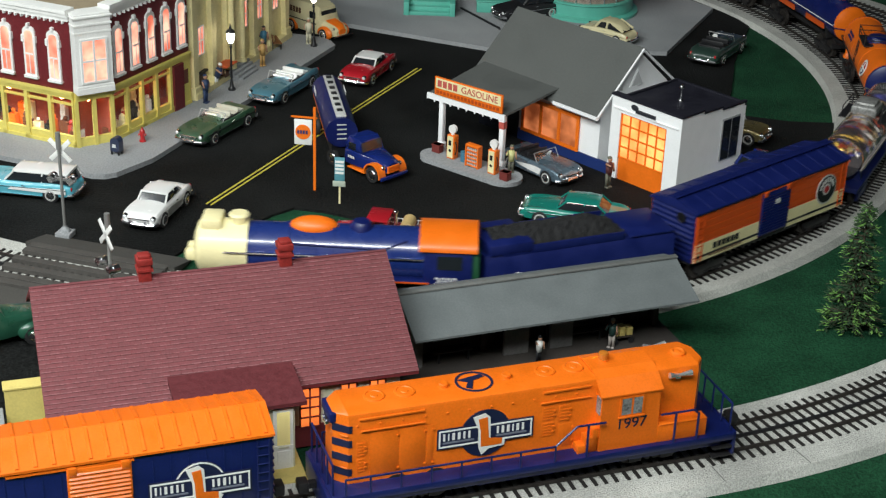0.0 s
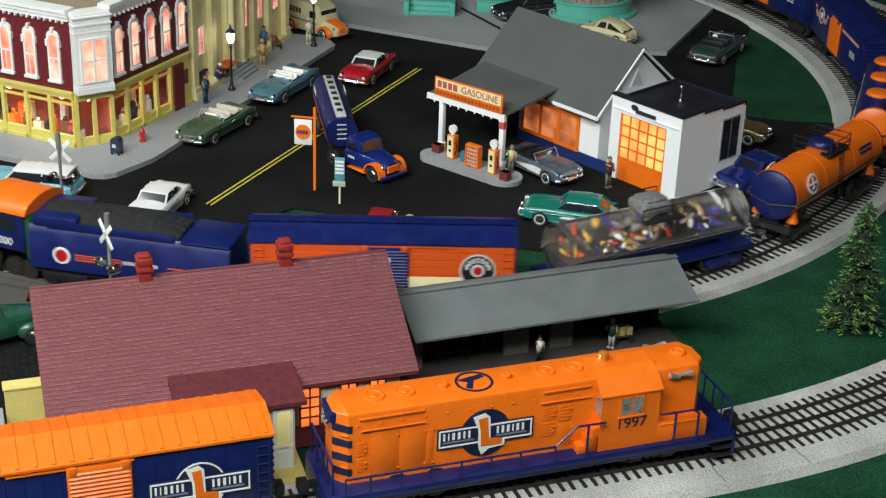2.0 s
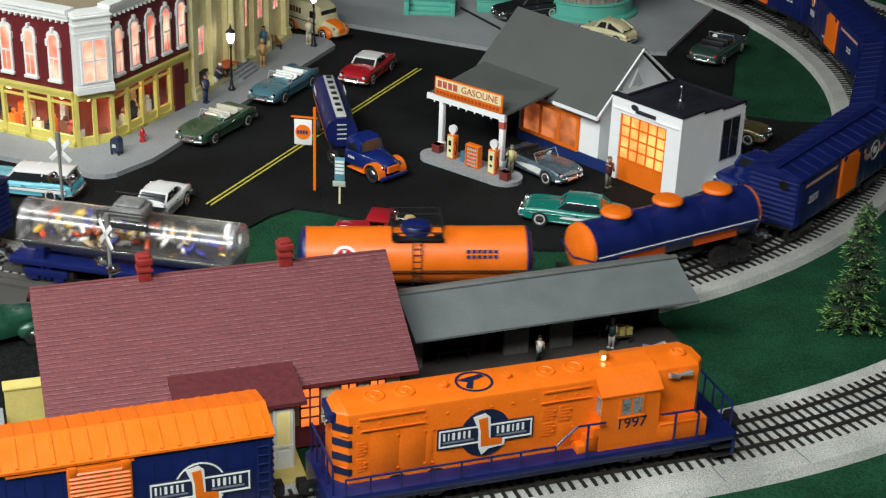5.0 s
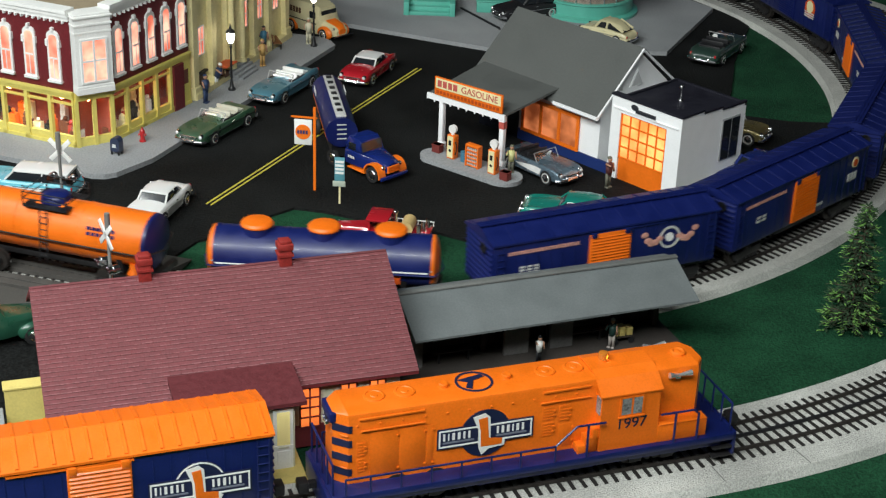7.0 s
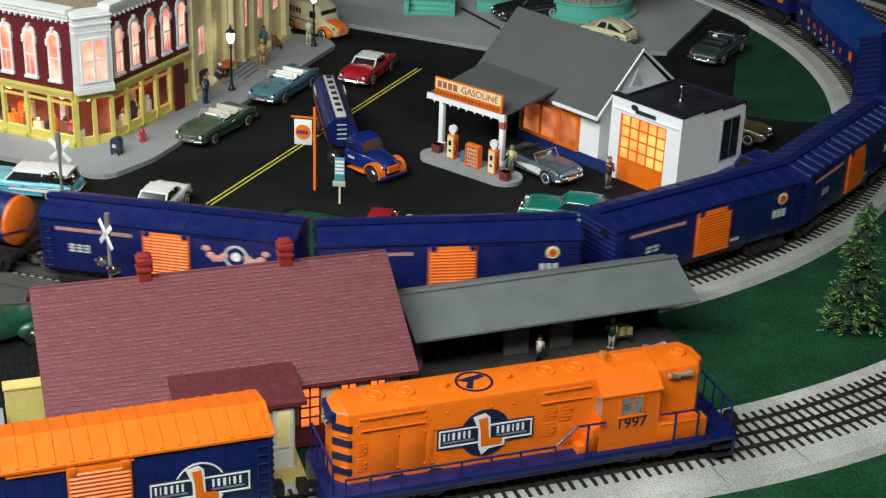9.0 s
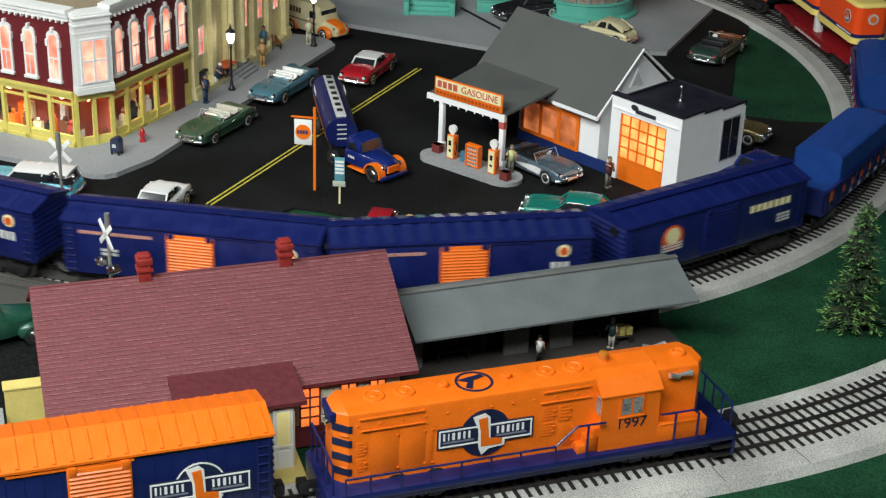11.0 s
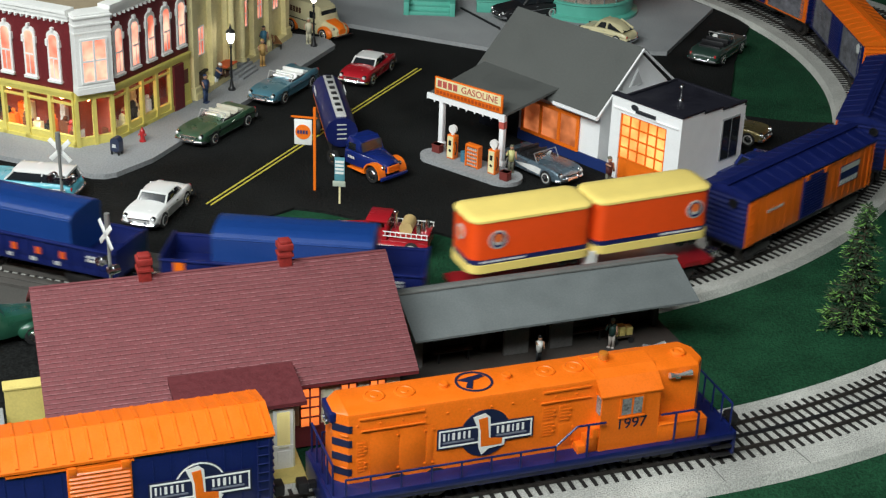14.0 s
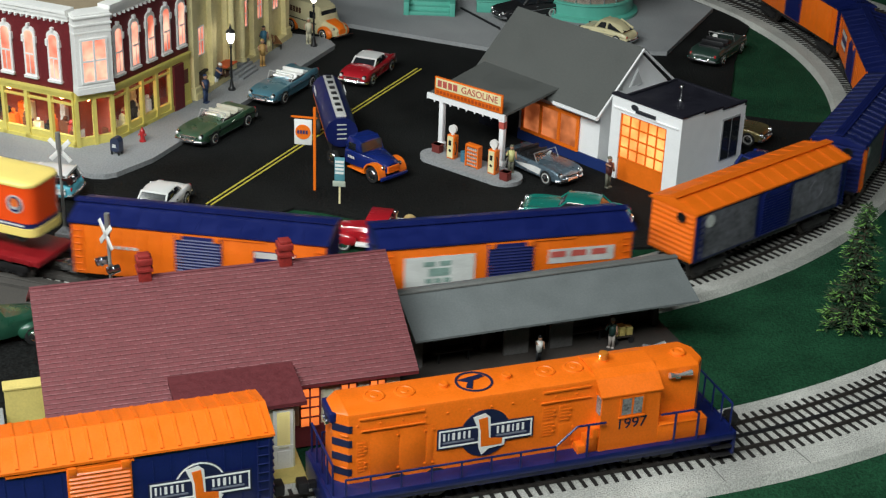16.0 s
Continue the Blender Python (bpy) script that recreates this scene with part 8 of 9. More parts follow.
def fifties_car(m, label, paint, L=0.104, W=0.041, top="coupe", roof_m=None, two_tone=None, fins=0.0, seat_m=None, category="car", cove=None, tall=0.0):
    """A die-cast car of the fifties: front at +x."""
    o = thing("car", m, label, category, "parked cars")
    h, hw, r = L / 2, W / 2, 0.0079
    z = tall
    rows = [(-h, hw * 0.74, 0.0080, 0.0140 + fins, 0.0128), (-h * 0.955, hw * 0.90, 0.0064, 0.0175 + fins, 0.0165), (-h * 0.80, hw * 0.98, 0.0056, 0.0200 + fins, 0.0188), (-h * 0.55, hw, 0.0052, 0.0205 + fins * 0.6, 0.0196),
            (-h * 0.30, hw * 0.99, 0.0050, 0.0196 + z, 0.0203 + z), (0, hw * 0.97, 0.0050, 0.0194 + z, 0.0206 + z), (h * 0.30, hw * 0.98, 0.0050, 0.0198 + z * 0.6, 0.0206 + z),
            (h * 0.60, hw, 0.0052, 0.0200, 0.0196), (h * 0.85, hw * 0.98, 0.0060, 0.0188, 0.0180), (h * 0.96, hw * 0.92, 0.0072, 0.0166, 0.0150), (h, hw * 0.80, 0.0086, 0.0138, 0.0122)]
    part("body", shell(M0(), rows), paint, o)
    for s in (-1, 1):
        ya, yb = sorted((s * hw * 0.975, s * (hw + 0.0005)))
        if two_tone:
            q = M0()
            prism(q, [(-h * 0.88, 0.0168), (-h * 0.20, 0.0152), (h * 0.16, 0.0150), (h * 0.24, 0.0118), (-h * 0.30, 0.0112), (-h * 0.88, 0.0105)], ya, yb, "y")
            part("side_panel", q, two_tone, o)
        if cove:
            q = M0()
            prism(q, [(h * 0.44, 0.0158), (h * 0.26, 0.0166), (h * 0.02, 0.0156), (-h * 0.26, 0.0136), (-h * 0.38, 0.0122), (-h * 0.20, 0.0106), (h * 0.10, 0.0094), (h * 0.40, 0.0088)], ya, yb, "y")
            part("side_cove", q, cove, o, "concave side panel")
        else:
            part("side_trim", box(M0(), -h * 0.88, min(s * hw * 0.98, s * (hw + 0.0006)), 0.0146, h * 0.84, max(s * hw * 0.98, s * (hw + 0.0006)), 0.0153), CHROME, o)
        part("sill_trim", box(M0(), -h * 0.40, min(s * hw * 0.94, s * hw * 0.99), 0.0056, h * 0.44, max(s * hw * 0.94, s * hw * 0.99), 0.0066), CHROME, o)
        part("door_handle", box(M0(), -h * 0.10, min(s * hw * 0.98, s * (hw + 0.0007)), 0.0168 + z, -h * 0.03, max(s * hw * 0.98, s * (hw + 0.0007)), 0.0174 + z), CHROME, o)
        for x in (h * 0.60, -h * 0.58):
            part("wheel_arch", cyl(M0(), (x, s * (hw - 0.0045), r), (x, s * (hw + 0.0002), r), r * 1.10, n=20), BLACK, o)
            wheel(o, x, s * (hw - 0.0018), r)
        q = M0()
        cyl(q, (h * 0.925, s * hw * 0.76, 0.0150), (h * 0.985, s * hw * 0.76, 0.0148), 0.0031, 0.0028, 14)
        rim = part("headlamp_rim", q, CHROME, o)
        part("headlamp", ball(M0(), (h * 0.985, s * hw * 0.76, 0.0148), 0.0022, 0.6, 1, 1, 12), mat("headlamp_glass", (0.8, 0.82, 0.82), 0.1, 0.3), rim)
        part("tail_lamp", ball(M0(), (-h * 0.965, s * hw * 0.78, 0.0150 + fins), 0.0020, 0.6, 0.9, 1.3, 10), REDP, o)
    for d in (-1, 1):
        q = M0()
        ys = [(-1.0, 0.90), (-0.86, 0.985), (-0.45, 1.025), (0.45, 1.025), (0.86, 0.985), (1.0, 0.90)]
        for (ya, xa), (yb, xb) in zip(ys, ys[1:]):
            cyl(q, (d * h * xa, ya * hw * 0.97, 0.0086), (d * h * xb, yb * hw * 0.97, 0.0086), 0.0021, n=10)
        for y in (-0.42, 0.42):
            ball(q, (d * h * 1.035, y * hw, 0.0098), 0.0021, 0.8, 0.9, 1.4, 10)
        part("bumper", q, CHROME, o, "chrome bumper")
    q = M0()
    box(q, h * 0.96, -hw * 0.58, 0.0098, h * 0.995, hw * 0.58, 0.0136, 0.0006)
    grille = part("grille", q, BLACK, o)
    for k in range(11):
        y = -hw * 0.54 + hw * 1.08 * k / 10
        part("grille_bar", box(M0(), h * 0.985, y - 0.0005, 0.0098, h * 1.012, y + 0.0005, 0.0135), CHROME, grille)
    part("grille_rim", box(M0(), h * 0.975, -hw * 0.62, 0.0134, h * 1.012, hw * 0.62, 0.0143, 0.0003), CHROME, grille)
    zb = 0.0200 + z
    if top == "open":
        q = M0()
        box(q, -h * 0.42, -hw * 0.78, zb - 0.0006, h * 0.20, hw * 0.78, zb + 0.0008, 0.0004)
        part("cockpit", q, BLACK, o)
        for x in (-h * 0.30, h * -0.02):
            q = M0()
            box(q, x - 0.005, -hw * 0.72, zb - 0.001, x + 0.004, hw * 0.72, zb + 0.0022, 0.0012)
            box(q, x - 0.0065, -hw * 0.72, zb, x - 0.0038, hw * 0.72, zb + 0.0065, 0.0012)
            part("seat", q, seat_m or WHITE, o, "pale seat bench")
        q = M0()
        prism(q, [(h * 0.22, zb - 0.0005), (h * 0.12, zb + 0.0085), (h * 0.10, zb + 0.0085), (h * 0.20, zb - 0.0005)], -hw * 0.80, hw * 0.80, "y")
        part("windscreen", q, GLASS_CLEAR, o).visible_shadow = False
        q = M0()
        for s in (-1, 1):
            cyl(q, (h * 0.22, s * hw * 0.81, zb - 0.0005), (h * 0.11, s * hw * 0.81, zb + 0.0086), 0.0005, n=6)
        cyl(q, (h * 0.11, -hw * 0.81, zb + 0.0086), (h * 0.11, hw * 0.81, zb + 0.0086), 0.0005, n=6)
        part("windscreen_frame", q, mat("dull_trim", (0.35, 0.35, 0.35), 0.6, 0.2), o)
        q = M0()
        lathe(q, [(0.0036, 0), (0.0036, 0.0004), (0.0031, 0.0004), (0.0031, 0)], 16, Matrix.Translation((h * 0.10, hw * 0.38, zb + 0.0035)) @ Matrix.Rotation(radians(-60), 4, "Y"))
        part("steering_wheel", q, WHITE, o)
        q = M0()
        box(q, -h * 0.60, -hw * 0.70, zb - 0.001, -h * 0.42, hw * 0.70, zb + 0.002, 0.001)
        part("folded_hood", q, seat_m or WHITE, o)
    else:
        back = {"coupe": (-0.52, -0.30), "sedan": (-0.62, -0.42), "wagon": (-0.94, -0.86), "round": (-0.80, -0.30)}[top]
        g = M0()
        x0, x1, x2, x3 = h * back[0], h * back[1], h * 0.14, h * 0.32
        hgt = {"wagon": 0.0112, "coupe": 0.0088}.get(top, 0.0105)
        loft(g, [(x0, hw * 0.74, zb - 0.0015, zb - 0.0005, zb, 0.9), (x1, hw * 0.80, zb - 0.0015, zb + hgt * 0.5, zb + hgt - 0.0012, 0.86), (x2, hw * 0.80, zb - 0.0015, zb + hgt * 0.5, zb + hgt - 0.0012, 0.86), (x3, hw * 0.76, zb - 0.0015, zb - 0.0005, zb, 0.9)])
        part("glasshouse", g, GLASS_DARK, o, "dark car windows")
        rf_ = M0()
        loft(rf_, [(x1 - 0.002, hw * 0.70, zb + hgt - 0.0022, zb + hgt - 0.0012, zb + hgt - 0.0002, 0.8), (x1 * 0.6 + x2 * 0.4, hw * 0.745, zb + hgt - 0.0018, zb + hgt - 0.0004, zb + hgt + 0.0008, 0.82), (x2 + 0.002, hw * 0.70, zb + hgt - 0.0022, zb + hgt - 0.0012, zb + hgt - 0.0002, 0.8)])
        part("roof", rf_, roof_m or paint, o)
        for s in (-1, 1):
            for xa, xb in ((x0, x1), (x3, x2), ((x1 + x2) / 2 - 0.002, (x1 + x2) / 2 - 0.003)):
                q = M0()
                cyl(q, (xa, s * hw * 0.765, zb), (xb, s * hw * 0.70, zb + hgt - 0.001), 0.0011 if top != "round" else 0.0024, n=6)
                part("roof_pillar", q, roof_m or paint, o)
        if top == "round":
            q = M0()
            loft(q, [(x0, hw * 0.5, zb - 0.002, zb - 0.001, zb, 0.8), ((x0 + x1) / 2, hw * 0.72, zb - 0.002, zb + hgt * 0.45, zb + hgt * 0.72, 0.75), (x1, hw * 0.75, zb - 0.002, zb + hgt * 0.6, zb + hgt, 0.8)])
            part("fastback", q, roof_m or paint, o)
    return o


def at(x, y, hd, z=0.0):
    return Matrix.Translation((x, y, z)) @ Matrix.Rotation(radians(hd), 4, "Z")


P_WHITE = mat("car_white", (0.75, 0.75, 0.74), 0.25, coat=0.6, var=0.04)
P_GREEN = mat("car_dark_green", (0.04, 0.10, 0.055), 0.3, 0.3, coat=0.6, var=0.06)
P_BLUE = mat("car_steel_blue", (0.07, 0.20, 0.27), 0.3, 0.3, coat=0.6, var=0.06)
P_RED = mat("car_red", (0.38, 0.012, 0.02), 0.25, coat=0.7, var=0.06)
P_CYAN = mat("car_turquoise", (0.10, 0.40, 0.50), 0.3, coat=0.5, var=0.05)
P_SILV = mat("car_silver_blue", (0.13, 0.19, 0.24), 0.28, 0.5, coat=0.6, var=0.06)
P_TEAL = mat("car_teal", (0.01, 0.19, 0.15), 0.25, coat=0.7, var=0.06)
P_NAVY = mat("car_royal_blue", (0.008, 0.02, 0.14), 0.2, coat=0.8, var=0.06)
P_GOLD = mat("car_olive_gold", (0.22, 0.18, 0.08), 0.3, 0.6, coat=0.4, var=0.15)
P_DKG = mat("car_green_black", (0.025, 0.05, 0.04), 0.3, coat=0.5, var=0.1)
P_CRM = mat("car_cream", (0.62, 0.56, 0.34), 0.3, coat=0.5, var=0.05)
IVORY = mat("ivory_vinyl", (0.55, 0.53, 0.44), 0.5, var=0.1)

fifties_car(at(-0.303, 1.503, -104), "white two-seat sports car on the asphalt", P_WHITE, 0.098, 0.041, "coupe", cove=mat("cove_silver", (0.42, 0.42, 0.40), 0.3, 0.5))
fifties_car(at(-0.276, 1.744, -116), "dark green convertible with ivory seats", P_GREEN, 0.118, 0.043, "open", seat_m=IVORY)
fifties_car(at(-0.211, 1.890, -114), "steel blue convertible with white seats", P_BLUE, 0.118, 0.043, "open", fins=0.002, seat_m=WHITE)
fifties_car(at(-0.108, 1.966, -110), "red coupe with white roof", P_RED, 0.106, 0.042, "coupe", roof_m=P_WHITE, fins=0.001)
fifties_car(at(-0.452, 1.546, 172), "turquoise estate car with white roof", P_CYAN, 0.116, 0.043, "wagon", roof_m=P_WHITE, two_tone=P_WHITE)
fifties_car(at(0.108, 1.655, -48), "silver-blue sports car with pale side cove", P_SILV, 0.100, 0.042, "open", cove=P_WHITE, seat_m=BLACK)
fifties_car(at(0.140, 1.519, 167), "teal sedan with white side panel", P_TEAL, 0.116, 0.043, "sedan", two_tone=P_WHITE, roof_m=P_TEAL)
fifties_car(at(0.352, 1.646, 222), "royal blue rounded coupe beside the garage", P_NAVY, 0.104, 0.042, "round", tall=0.002)
fifties_car(at(0.376, 2.104, 60) @ Matrix.Diagonal((1.05, 1.05, 1.08, 1)), "dark green convertible parked by the pavement", P_DKG, 0.112, 0.043, "open", seat_m=BLACK)
fifties_car(at(0.224, 2.140, 144, ZB) @ Matrix.Diagonal((0.84, 0.88, 0.95, 1)), "cream rounded saloon near the diner", P_CRM, 0.096, 0.040, "round", tall=0.002)
fifties_car(at(0.112, 2.240, -150, ZB), "black rounded old saloon near the diner", BLACK, 0.105, 0.041, "round", tall=0.003)
fifties_car(at(0.350, 1.790, -30), "olive gold open old-timer behind the garage", P_GOLD, 0.086, 0.038, "open", seat_m=BROWN)

# delivery van, cream and orange
van = thing("delivery_van", at(-0.192, 2.146, -42), "cream and orange rounded delivery van", "van")
b = M0()
loft(b, [(-0.052, 0.018, 0.006, 0.030, 0.040, 0.7), (-0.046, 0.020, 0.005, 0.034, 0.044, 0.75), (0.010, 0.020, 0.005, 0.035, 0.046, 0.75), (0.022, 0.019, 0.005, 0.030, 0.043, 0.72), (0.028, 0.018, 0.005, 0.020, 0.025, 0.72), (0.046, 0.014, 0.006, 0.018, 0.021, 0.7), (0.052, 0.010, 0.008, 0.014, 0.016, 0.7)])
part("body", b, P_CRM, van)
for s in (-1, 1):
    for x in (0.034, -0.032):
        q = M0()
        ball(q, (x, s * 0.0165, 0.010), 0.0115, 1.25, 0.48, 0.85, 16)
        part("mudguard", q, GAS_O, van, "orange mudguard")
        wheel(van, x, s * 0.0195, 0.0082)
    q = M0()
    box(q, 0.006, min(s * 0.0192, s * 0.0203), 0.027, 0.018, max(s * 0.0192, s * 0.0203), 0.037, 0.0006)
    part("side_window", q, GLASS_DARK, van)
    bars(van, BROWN, -0.022, 0.033, 0.024, 0.008, s > 0, 0.0201, 1, 3)
    bars(van, BLACK, -0.015, 0.0205, 0.07, 0.0012, s > 0, 0.0201)
    q = M0()
    ball(q, (0.046, s * 0.011, 0.0165), 0.0028, 1, 1, 1, 10)
    part("headlamp", q, CHROME, van)
q = M0()
loft(q, [(0.026, 0.0145, 0.018, 0.022, 0.0255, 0.7), (0.046, 0.0100, 0.014, 0.019, 0.0222, 0.7), (0.053, 0.006, 0.010, 0.015, 0.0168, 0.7)])
part("bonnet", q, GAS_O, van, "orange bonnet")
q = M0()
box(q, 0.0215, -0.014, 0.029, 0.0255, 0.014, 0.0385, 0.001)
part("windscreen", q, GLASS_DARK, van)
q = M0()
cyl(q, (0.055, -0.018, 0.008), (0.055, 0.018, 0.008), 0.0013, n=8)
part("bumper", q, CHROME, van)

# tanker lorry: tractor and tank trailer
def mudguard(x, y0, y1, r, z, a0=-12, a1=192, thick=0.0016, n=14):
    """An arched wing over a wheel."""
    bm = M0()
    angles = [radians(a0 + (a1 - a0) * k / n) for k in range(n + 1)]
    out = [(x + r * math.cos(a), z + r * math.sin(a)) for a in angles]
    inn = [(x + (r - thick) * math.cos(a), z + (r - thick) * math.sin(a)) for a in reversed(angles)]
    prism(bm, out + inn, y0, y1, "y")
    return bm


trac = thing("tractor_lorry", at(-0.0915, 1.642, -44) @ Matrix.Diagonal((1.05, 1.05, 1.02, 1)), "navy and orange tanker tractor lorry", "lorry")
b = M0()
shell(b, [(-0.0170, 0.0150, 0.0110, 0.0260, 0.0255), (-0.0150, 0.0180, 0.0095, 0.0268, 0.0265), (0.0080, 0.0182, 0.0095, 0.0265, 0.0262), (0.0150, 0.0165, 0.0100, 0.0255, 0.0262),
          (0.0300, 0.0128, 0.0105, 0.0240, 0.0262), (0.0400, 0.0105, 0.0110, 0.0225, 0.0245), (0.0430, 0.0085, 0.0120, 0.0200, 0.0215)], 24)
part("cab", b, P_NAVY, trac)
b = M0()
loft(b, [(-0.0150, 0.0160, 0.0255, 0.0320, 0.0375, 0.80), (-0.0120, 0.0172, 0.0255, 0.0350, 0.0412, 0.80), (0.0035, 0.0172, 0.0255, 0.0350, 0.0412, 0.80), (0.0075, 0.0165, 0.0255, 0.0330, 0.0385, 0.80), (0.0105, 0.0158, 0.0255, 0.0265, 0.0275, 0.85)])
part("cab_top", b, P_NAVY, trac)
for s in (-1, 1):
    ya, yb = sorted((s * 0.0105, s * 0.0200))
    part("mudguard", mudguard(0.030, ya, yb, 0.0128, 0.0095), GAS_O, trac, "orange mudguard")
    part("running_board", box(M0(), -0.008, ya, 0.0070, 0.0180, yb, 0.0085, 0.0004), GAS_O, trac, "orange running board")
    wheel(trac, 0.030, s * 0.0172, 0.0092, False)
    wheel(trac, -0.034, s * 0.0165, 0.0092, False)
    ya, yb = sorted((s * 0.0160, s * 0.0177))
    part("side_window", box(M0(), -0.0085, ya, 0.0285, 0.0025, yb, 0.0362, 0.0006), GLASS_DARK, trac)
    part("headlamp", ball(M0(), (0.0400, s * 0.0118, 0.0185), 0.0028, 0.8, 1, 1, 10), CHROME, trac)
    bars(trac, WHITE, -0.003, 0.0200, 0.010, 0.0028, s > 0, 0.0183, 1, 3)
q = M0()
box(q, 0.0405, -0.0085, 0.0115, 0.0438, 0.0085, 0.0200, 0.0010)
grille = part("grille", q, GAS_O, trac, "orange grille")
for k in range(4):
    part("grille_slat", box(M0(), 0.0436, -0.0080, 0.0125 + 0.002 * k, 0.0445, 0.0080, 0.0133 + 0.002 * k), GAS_O, grille)
part("bumper", box(M0(), 0.0430, -0.0195, 0.0060, 0.0462, 0.0195, 0.0098, 0.0008), P_NAVY, trac)
part("windscreen", prism(M0(), [(0.0106, 0.0280), (0.0080, 0.0378), (0.0070, 0.0378), (0.0092, 0.0280)], -0.0142, 0.0142, "y"), GLASS_DARK, trac)
part("chassis", box(M0(), -0.048, -0.008, 0.009, -0.010, 0.008, 0.013), BLACK, trac)
tk = thing("tank_trailer", at(-0.1300, 1.7030, -79) @ Matrix.Diagonal((1.08, 1.08, 1.12, 1)), "navy and orange oval tank trailer with silver catwalk", "trailer")
b = M0()
ov = [(0.0172 * math.cos(a), 0.0370 + 0.0155 * math.sin(a)) for a in np.linspace(0, 2 * math.pi, 28)[:-1]]
prism(b, ov, -0.088, 0.050, "x")
part("tank", b, NAVY, tk)
b = M0()
ov2 = [(0.0176 * math.cos(a), 0.0370 + 0.0159 * math.sin(a)) for a in np.linspace(0, 2 * math.pi, 28)[:-1] if math.sin(a) < -0.15]
prism(b, ov2, -0.0885, 0.0480, "x")
part("lower_shell", b, GAS_O, tk, "orange lower tank band")
b = M0()
box(b, -0.082, -0.0055, 0.0520, 0.046, 0.0055, 0.0542, 0.0006)
cw = part("catwalk", b, SILVER, tk, "silver catwalk with dark hatches")
for i in range(7):
    b = M0()
    box(b, -0.0790 + 0.0175 * i, -0.0030, 0.0540, -0.0710 + 0.0175 * i, 0.0030, 0.0550, 0.0006)
    part("hatch", b, BLACK, cw)
for k in range(4):
    b = M0()
    box(b, 0.0500, -0.005, 0.030 + 0.0050 * k, 0.0507, 0.005, 0.0312 + 0.0050 * k)
    part("rung", b, SILVER, tk)
for s in (-1, 1):
    bars(tk, WHITE, -0.062, 0.043, 0.022, 0.006, s > 0, 0.0162, 1, 3)
    for x in (-0.066, -0.046):
        wheel(tk, x, s * 0.0150, 0.0092, False)
q = M0()
box(q, -0.084, -0.010, 0.010, 0.046, 0.010, 0.022)
part("chassis", q, BLACK, tk)

# old red fire engine on the grass strip
fe = thing("fire_engine", at(-0.064, 1.444, 170, -0.003) @ Matrix.Diagonal((0.93, 0.93, 0.95, 1)), "old red fire engine with brass and hose reel", "fire engine")
b = M0()
box(b, -0.056, -0.017, 0.010, 0.020, 0.017, 0.017, 0.001)
loft(b, [(0.012, 0.0140, 0.010, 0.023, 0.027, 0.8), (0.044, 0.0105, 0.010, 0.021, 0.0245, 0.75), (0.050, 0.0095, 0.011, 0.020, 0.0235, 0.75)])
box(b, -0.056, -0.0165, 0.016, -0.012, 0.0165, 0.026, 0.0015)
part("body", b, P_RED, fe)
b = M0()
box(b, -0.010, -0.0165, 0.016, 0.012, 0.0165, 0.027, 0.001)
box(b, -0.010, -0.0165, 0.027, -0.007, 0.0165, 0.038, 0.001)
for s in (-1, 1):
    box(b, 0.009, s * 0.0155 - 0.001, 0.027, 0.011, s * 0.0155 + 0.001, 0.038)
box(b, -0.011, -0.0175, 0.0375, 0.014, 0.0175, 0.0405, 0.0012)
part("cab", b, P_RED, fe)
q = M0()
box(q, 0.0102, -0.0140, 0.028, 0.0110, 0.0140, 0.0372)
part("windscreen", q, GLASS_DARK, fe)
for s in (-1, 1):
    q = M0()
    ball(q, (0.037, s * 0.0160, 0.0125), 0.0115, 1.2, 0.45, 0.72, 14)
    part("mudguard", q, P_RED, fe)
    wheel(fe, 0.038, s * 0.0175, 0.0090)
    wheel(fe, -0.038, s * 0.0175, 0.0090)
    q = M0()
    ball(q, (0.049, s * 0.0100, 0.0205), 0.0028, 0.9, 1, 1, 10)
    part("headlamp", q, CHROME, fe)
    q = M0()
    for y, z in ((0.0185, 0.029), (0.0185, 0.024)):
        cyl(q, (-0.056, s * y, z), (-0.006, s * y, z), 0.0006, n=6)
    for k in range(9):
        x = -0.055 + 0.0058 * k
        cyl(q, (x, s * 0.0185, 0.024), (x, s * 0.0185, 0.029), 0.0005, n=6)
    part("side_ladder", q, WHITE, fe, "pale side ladder")
for s in (-1, 1):
    part("running_board", box(M0(), -0.052, s * 0.0195 - 0.003, 0.0090, 0.024, s * 0.0195 + 0.003, 0.0125, 0.0005), WHITE, fe, "white running board")
q = M0()
cyl(q, (-0.030, -0.012, 0.031), (-0.030, 0.012, 0.031), 0.0075, n=20)
part("hose_reel", q, mat("tan_hose", (0.5, 0.36, 0.15), 0.7), fe, "tan hose reel")
q = M0()
for k in range(3):
    cyl(q, (-0.050 + 0.003 * k, -0.010 + 0.010 * k, 0.026), (-0.050 + 0.003 * k, -0.010 + 0.010 * k, 0.036), 0.0030, 0.0022, 12)
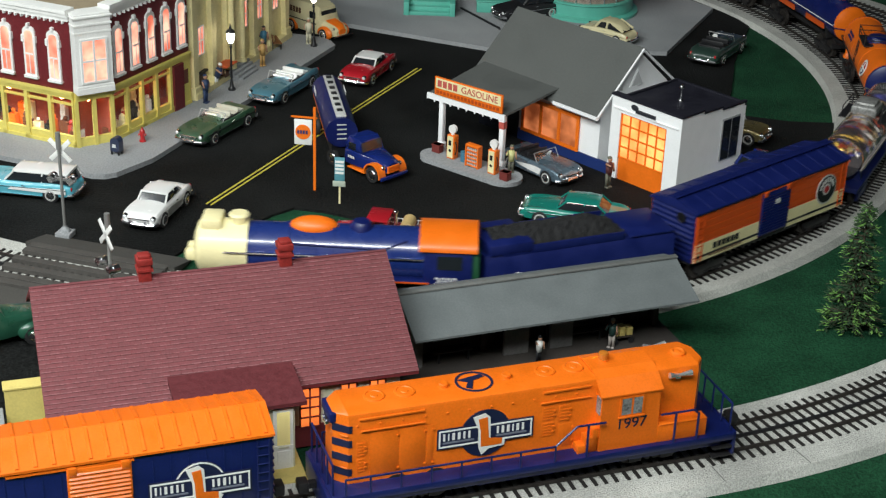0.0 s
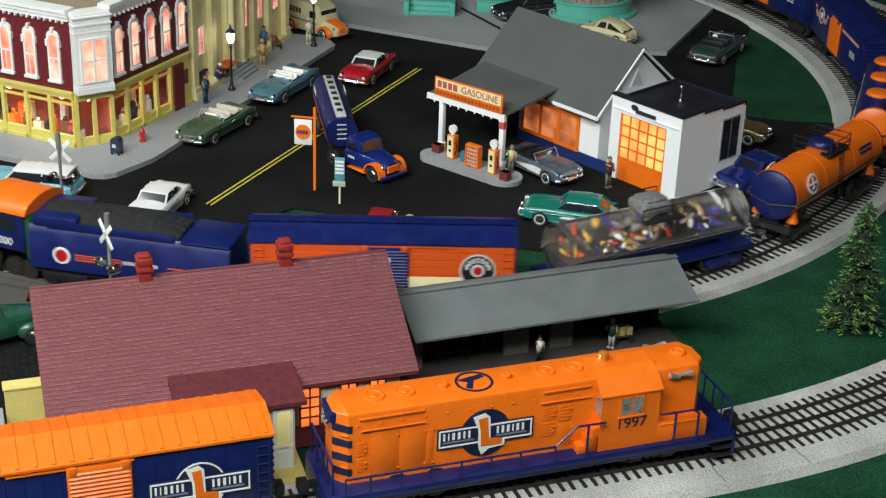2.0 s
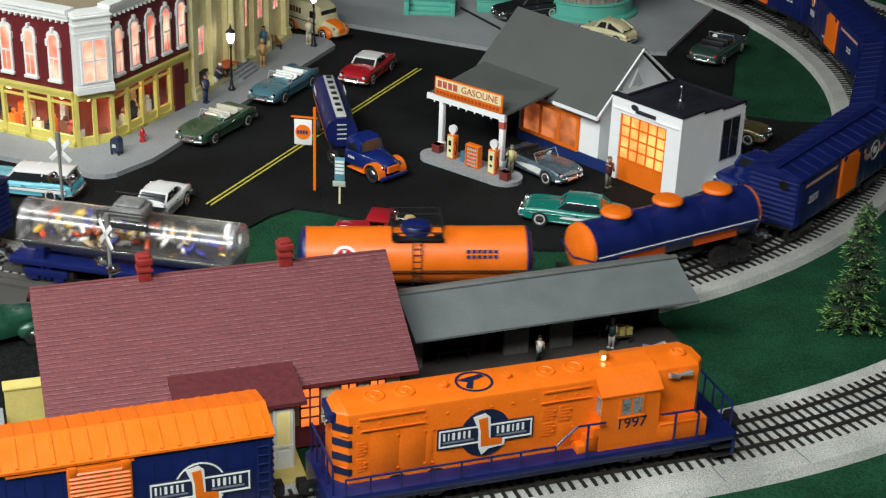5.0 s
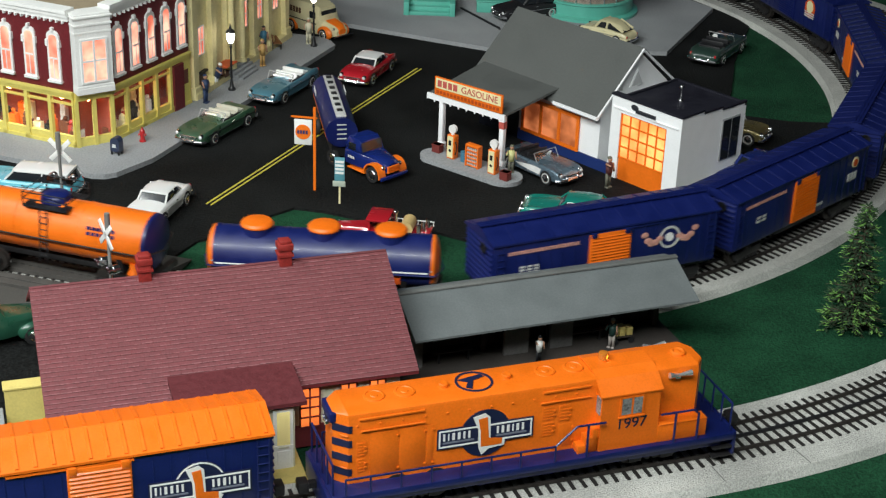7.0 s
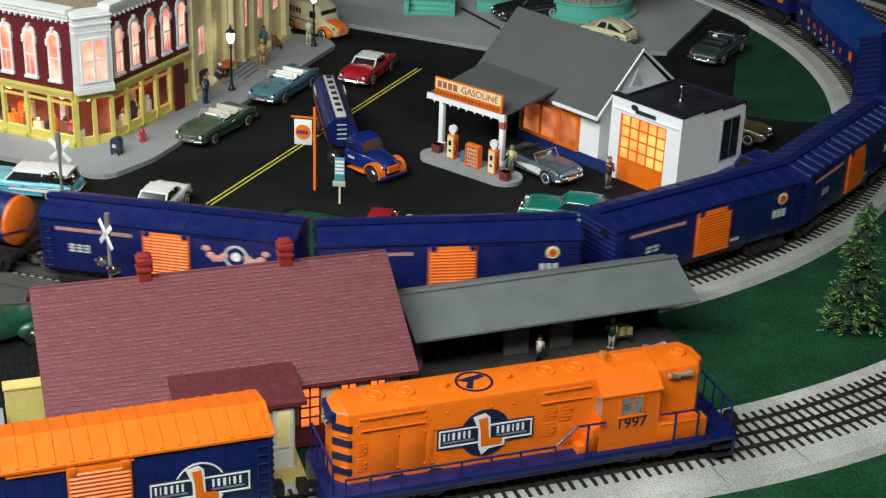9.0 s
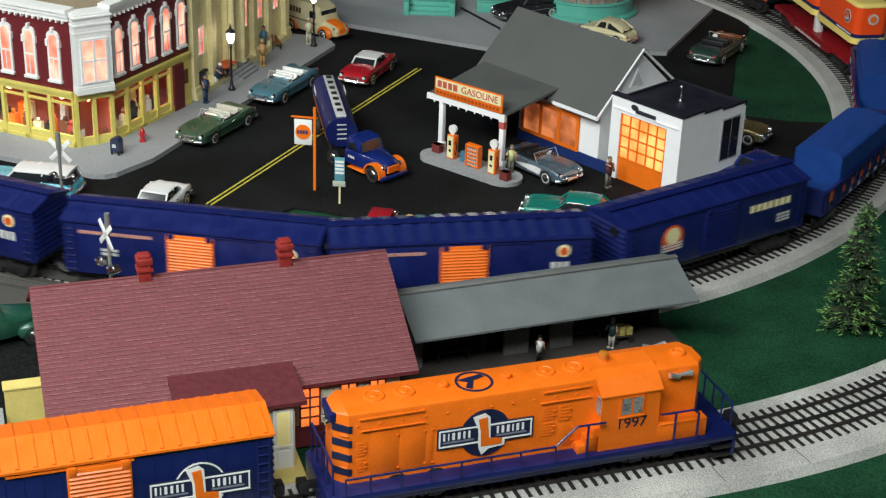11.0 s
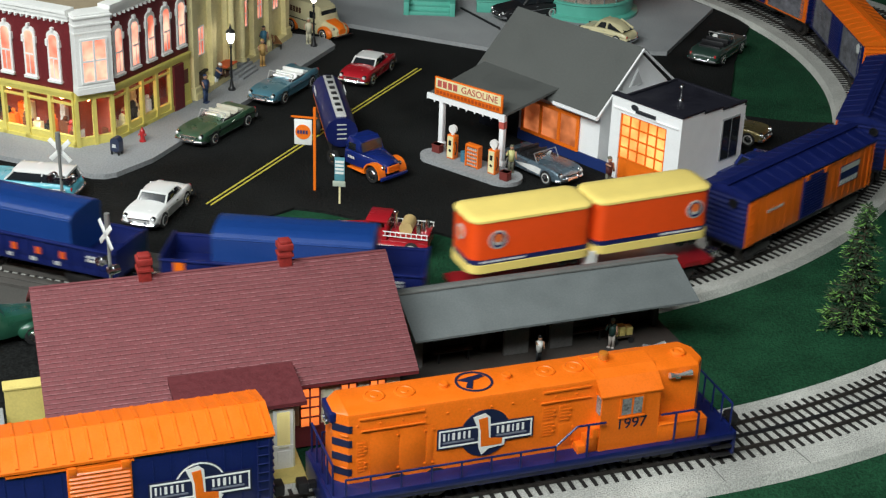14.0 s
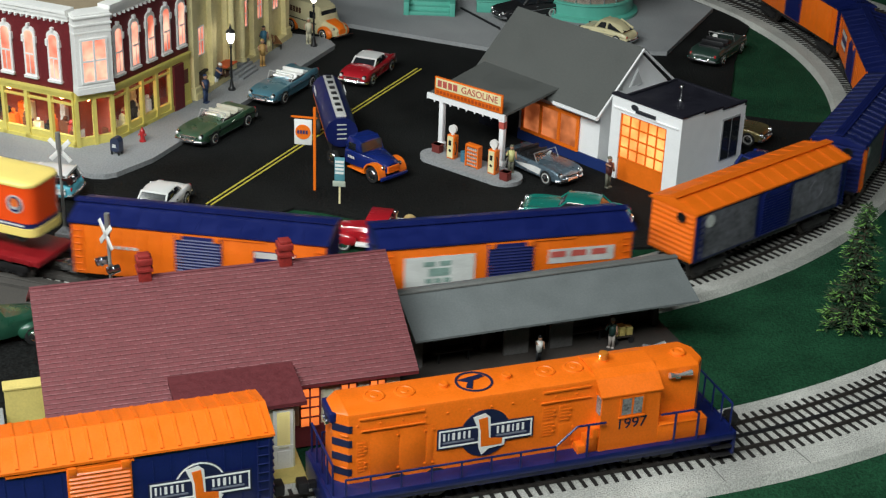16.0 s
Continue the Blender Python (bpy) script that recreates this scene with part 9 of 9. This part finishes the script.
cyl(q, (-0.016, 0.0, 0.027), (-0.016, 0.0, 0.043), 0.0018, n=10)
ball(q, (-0.016, 0, 0.044), 0.0030, n=10)
part("brass_fittings", q, CHROME, fe, "bright valves and bell")
q = M0()
cyl(q, (0.054, -0.013, 0.010), (0.054, 0.013, 0.010), 0.0013, n=8)
box(q, 0.0495, -0.0085, 0.011, 0.0515, 0.0085, 0.0225, 0.0008)
part("radiator", q, CHROME, fe)

# green pickup in the side street
pk = thing("pickup_truck", at(-0.402, 1.215, 28, -0.001), "dark green rounded pickup truck", "pickup")
b = M0()
loft(b, [(-0.010, 0.0185, 0.009, 0.026, 0.040, 0.78), (0.006, 0.0185, 0.009, 0.026, 0.041, 0.78), (0.013, 0.0175, 0.009, 0.025, 0.029, 0.8), (0.040, 0.0130, 0.010, 0.023, 0.0265, 0.75), (0.046, 0.0100, 0.012, 0.019, 0.022, 0.7)])
part("cab", b, mat("truck_green", (0.015, 0.075, 0.045), 0.3, coat=0.5, var=0.1), pk)
b = M0()
for s in (-1, 1):
    box(b, -0.056, s * 0.0175 - 0.001, 0.012, -0.012, s * 0.0175 + 0.001, 0.024, 0.0006)
box(b, -0.056, -0.0175, 0.011, -0.012, 0.0175, 0.0135)
box(b, -0.057, -0.0175, 0.012, -0.055, 0.0175, 0.024, 0.0005)
part("cargo_bed", b, mat("truck_green", (0.015, 0.075, 0.045), 0.3), pk)
for s in (-1, 1):
    for x in (0.036, -0.036):
        q = M0()
        ball(q, (x, s * 0.0165, 0.0125), 0.0120, 1.2, 0.45, 0.75, 14)
        part("mudguard", q, mat("truck_green", (0.015, 0.075, 0.045), 0.3), pk)
        wheel(pk, x, s * 0.0190, 0.0092, False)
    q = M0()
    ball(q, (0.045, s * 0.0125, 0.0190), 0.0028, 0.9, 1, 1, 10)
    part("headlamp", q, CHROME, pk)
    q = M0()
    box(q, -0.006, min(s * 0.0180, s * 0.0189), 0.027, 0.004, max(s * 0.0180, s * 0.0189), 0.0365, 0.0006)
    part("side_window", q, GLASS_DARK, pk)


motions()
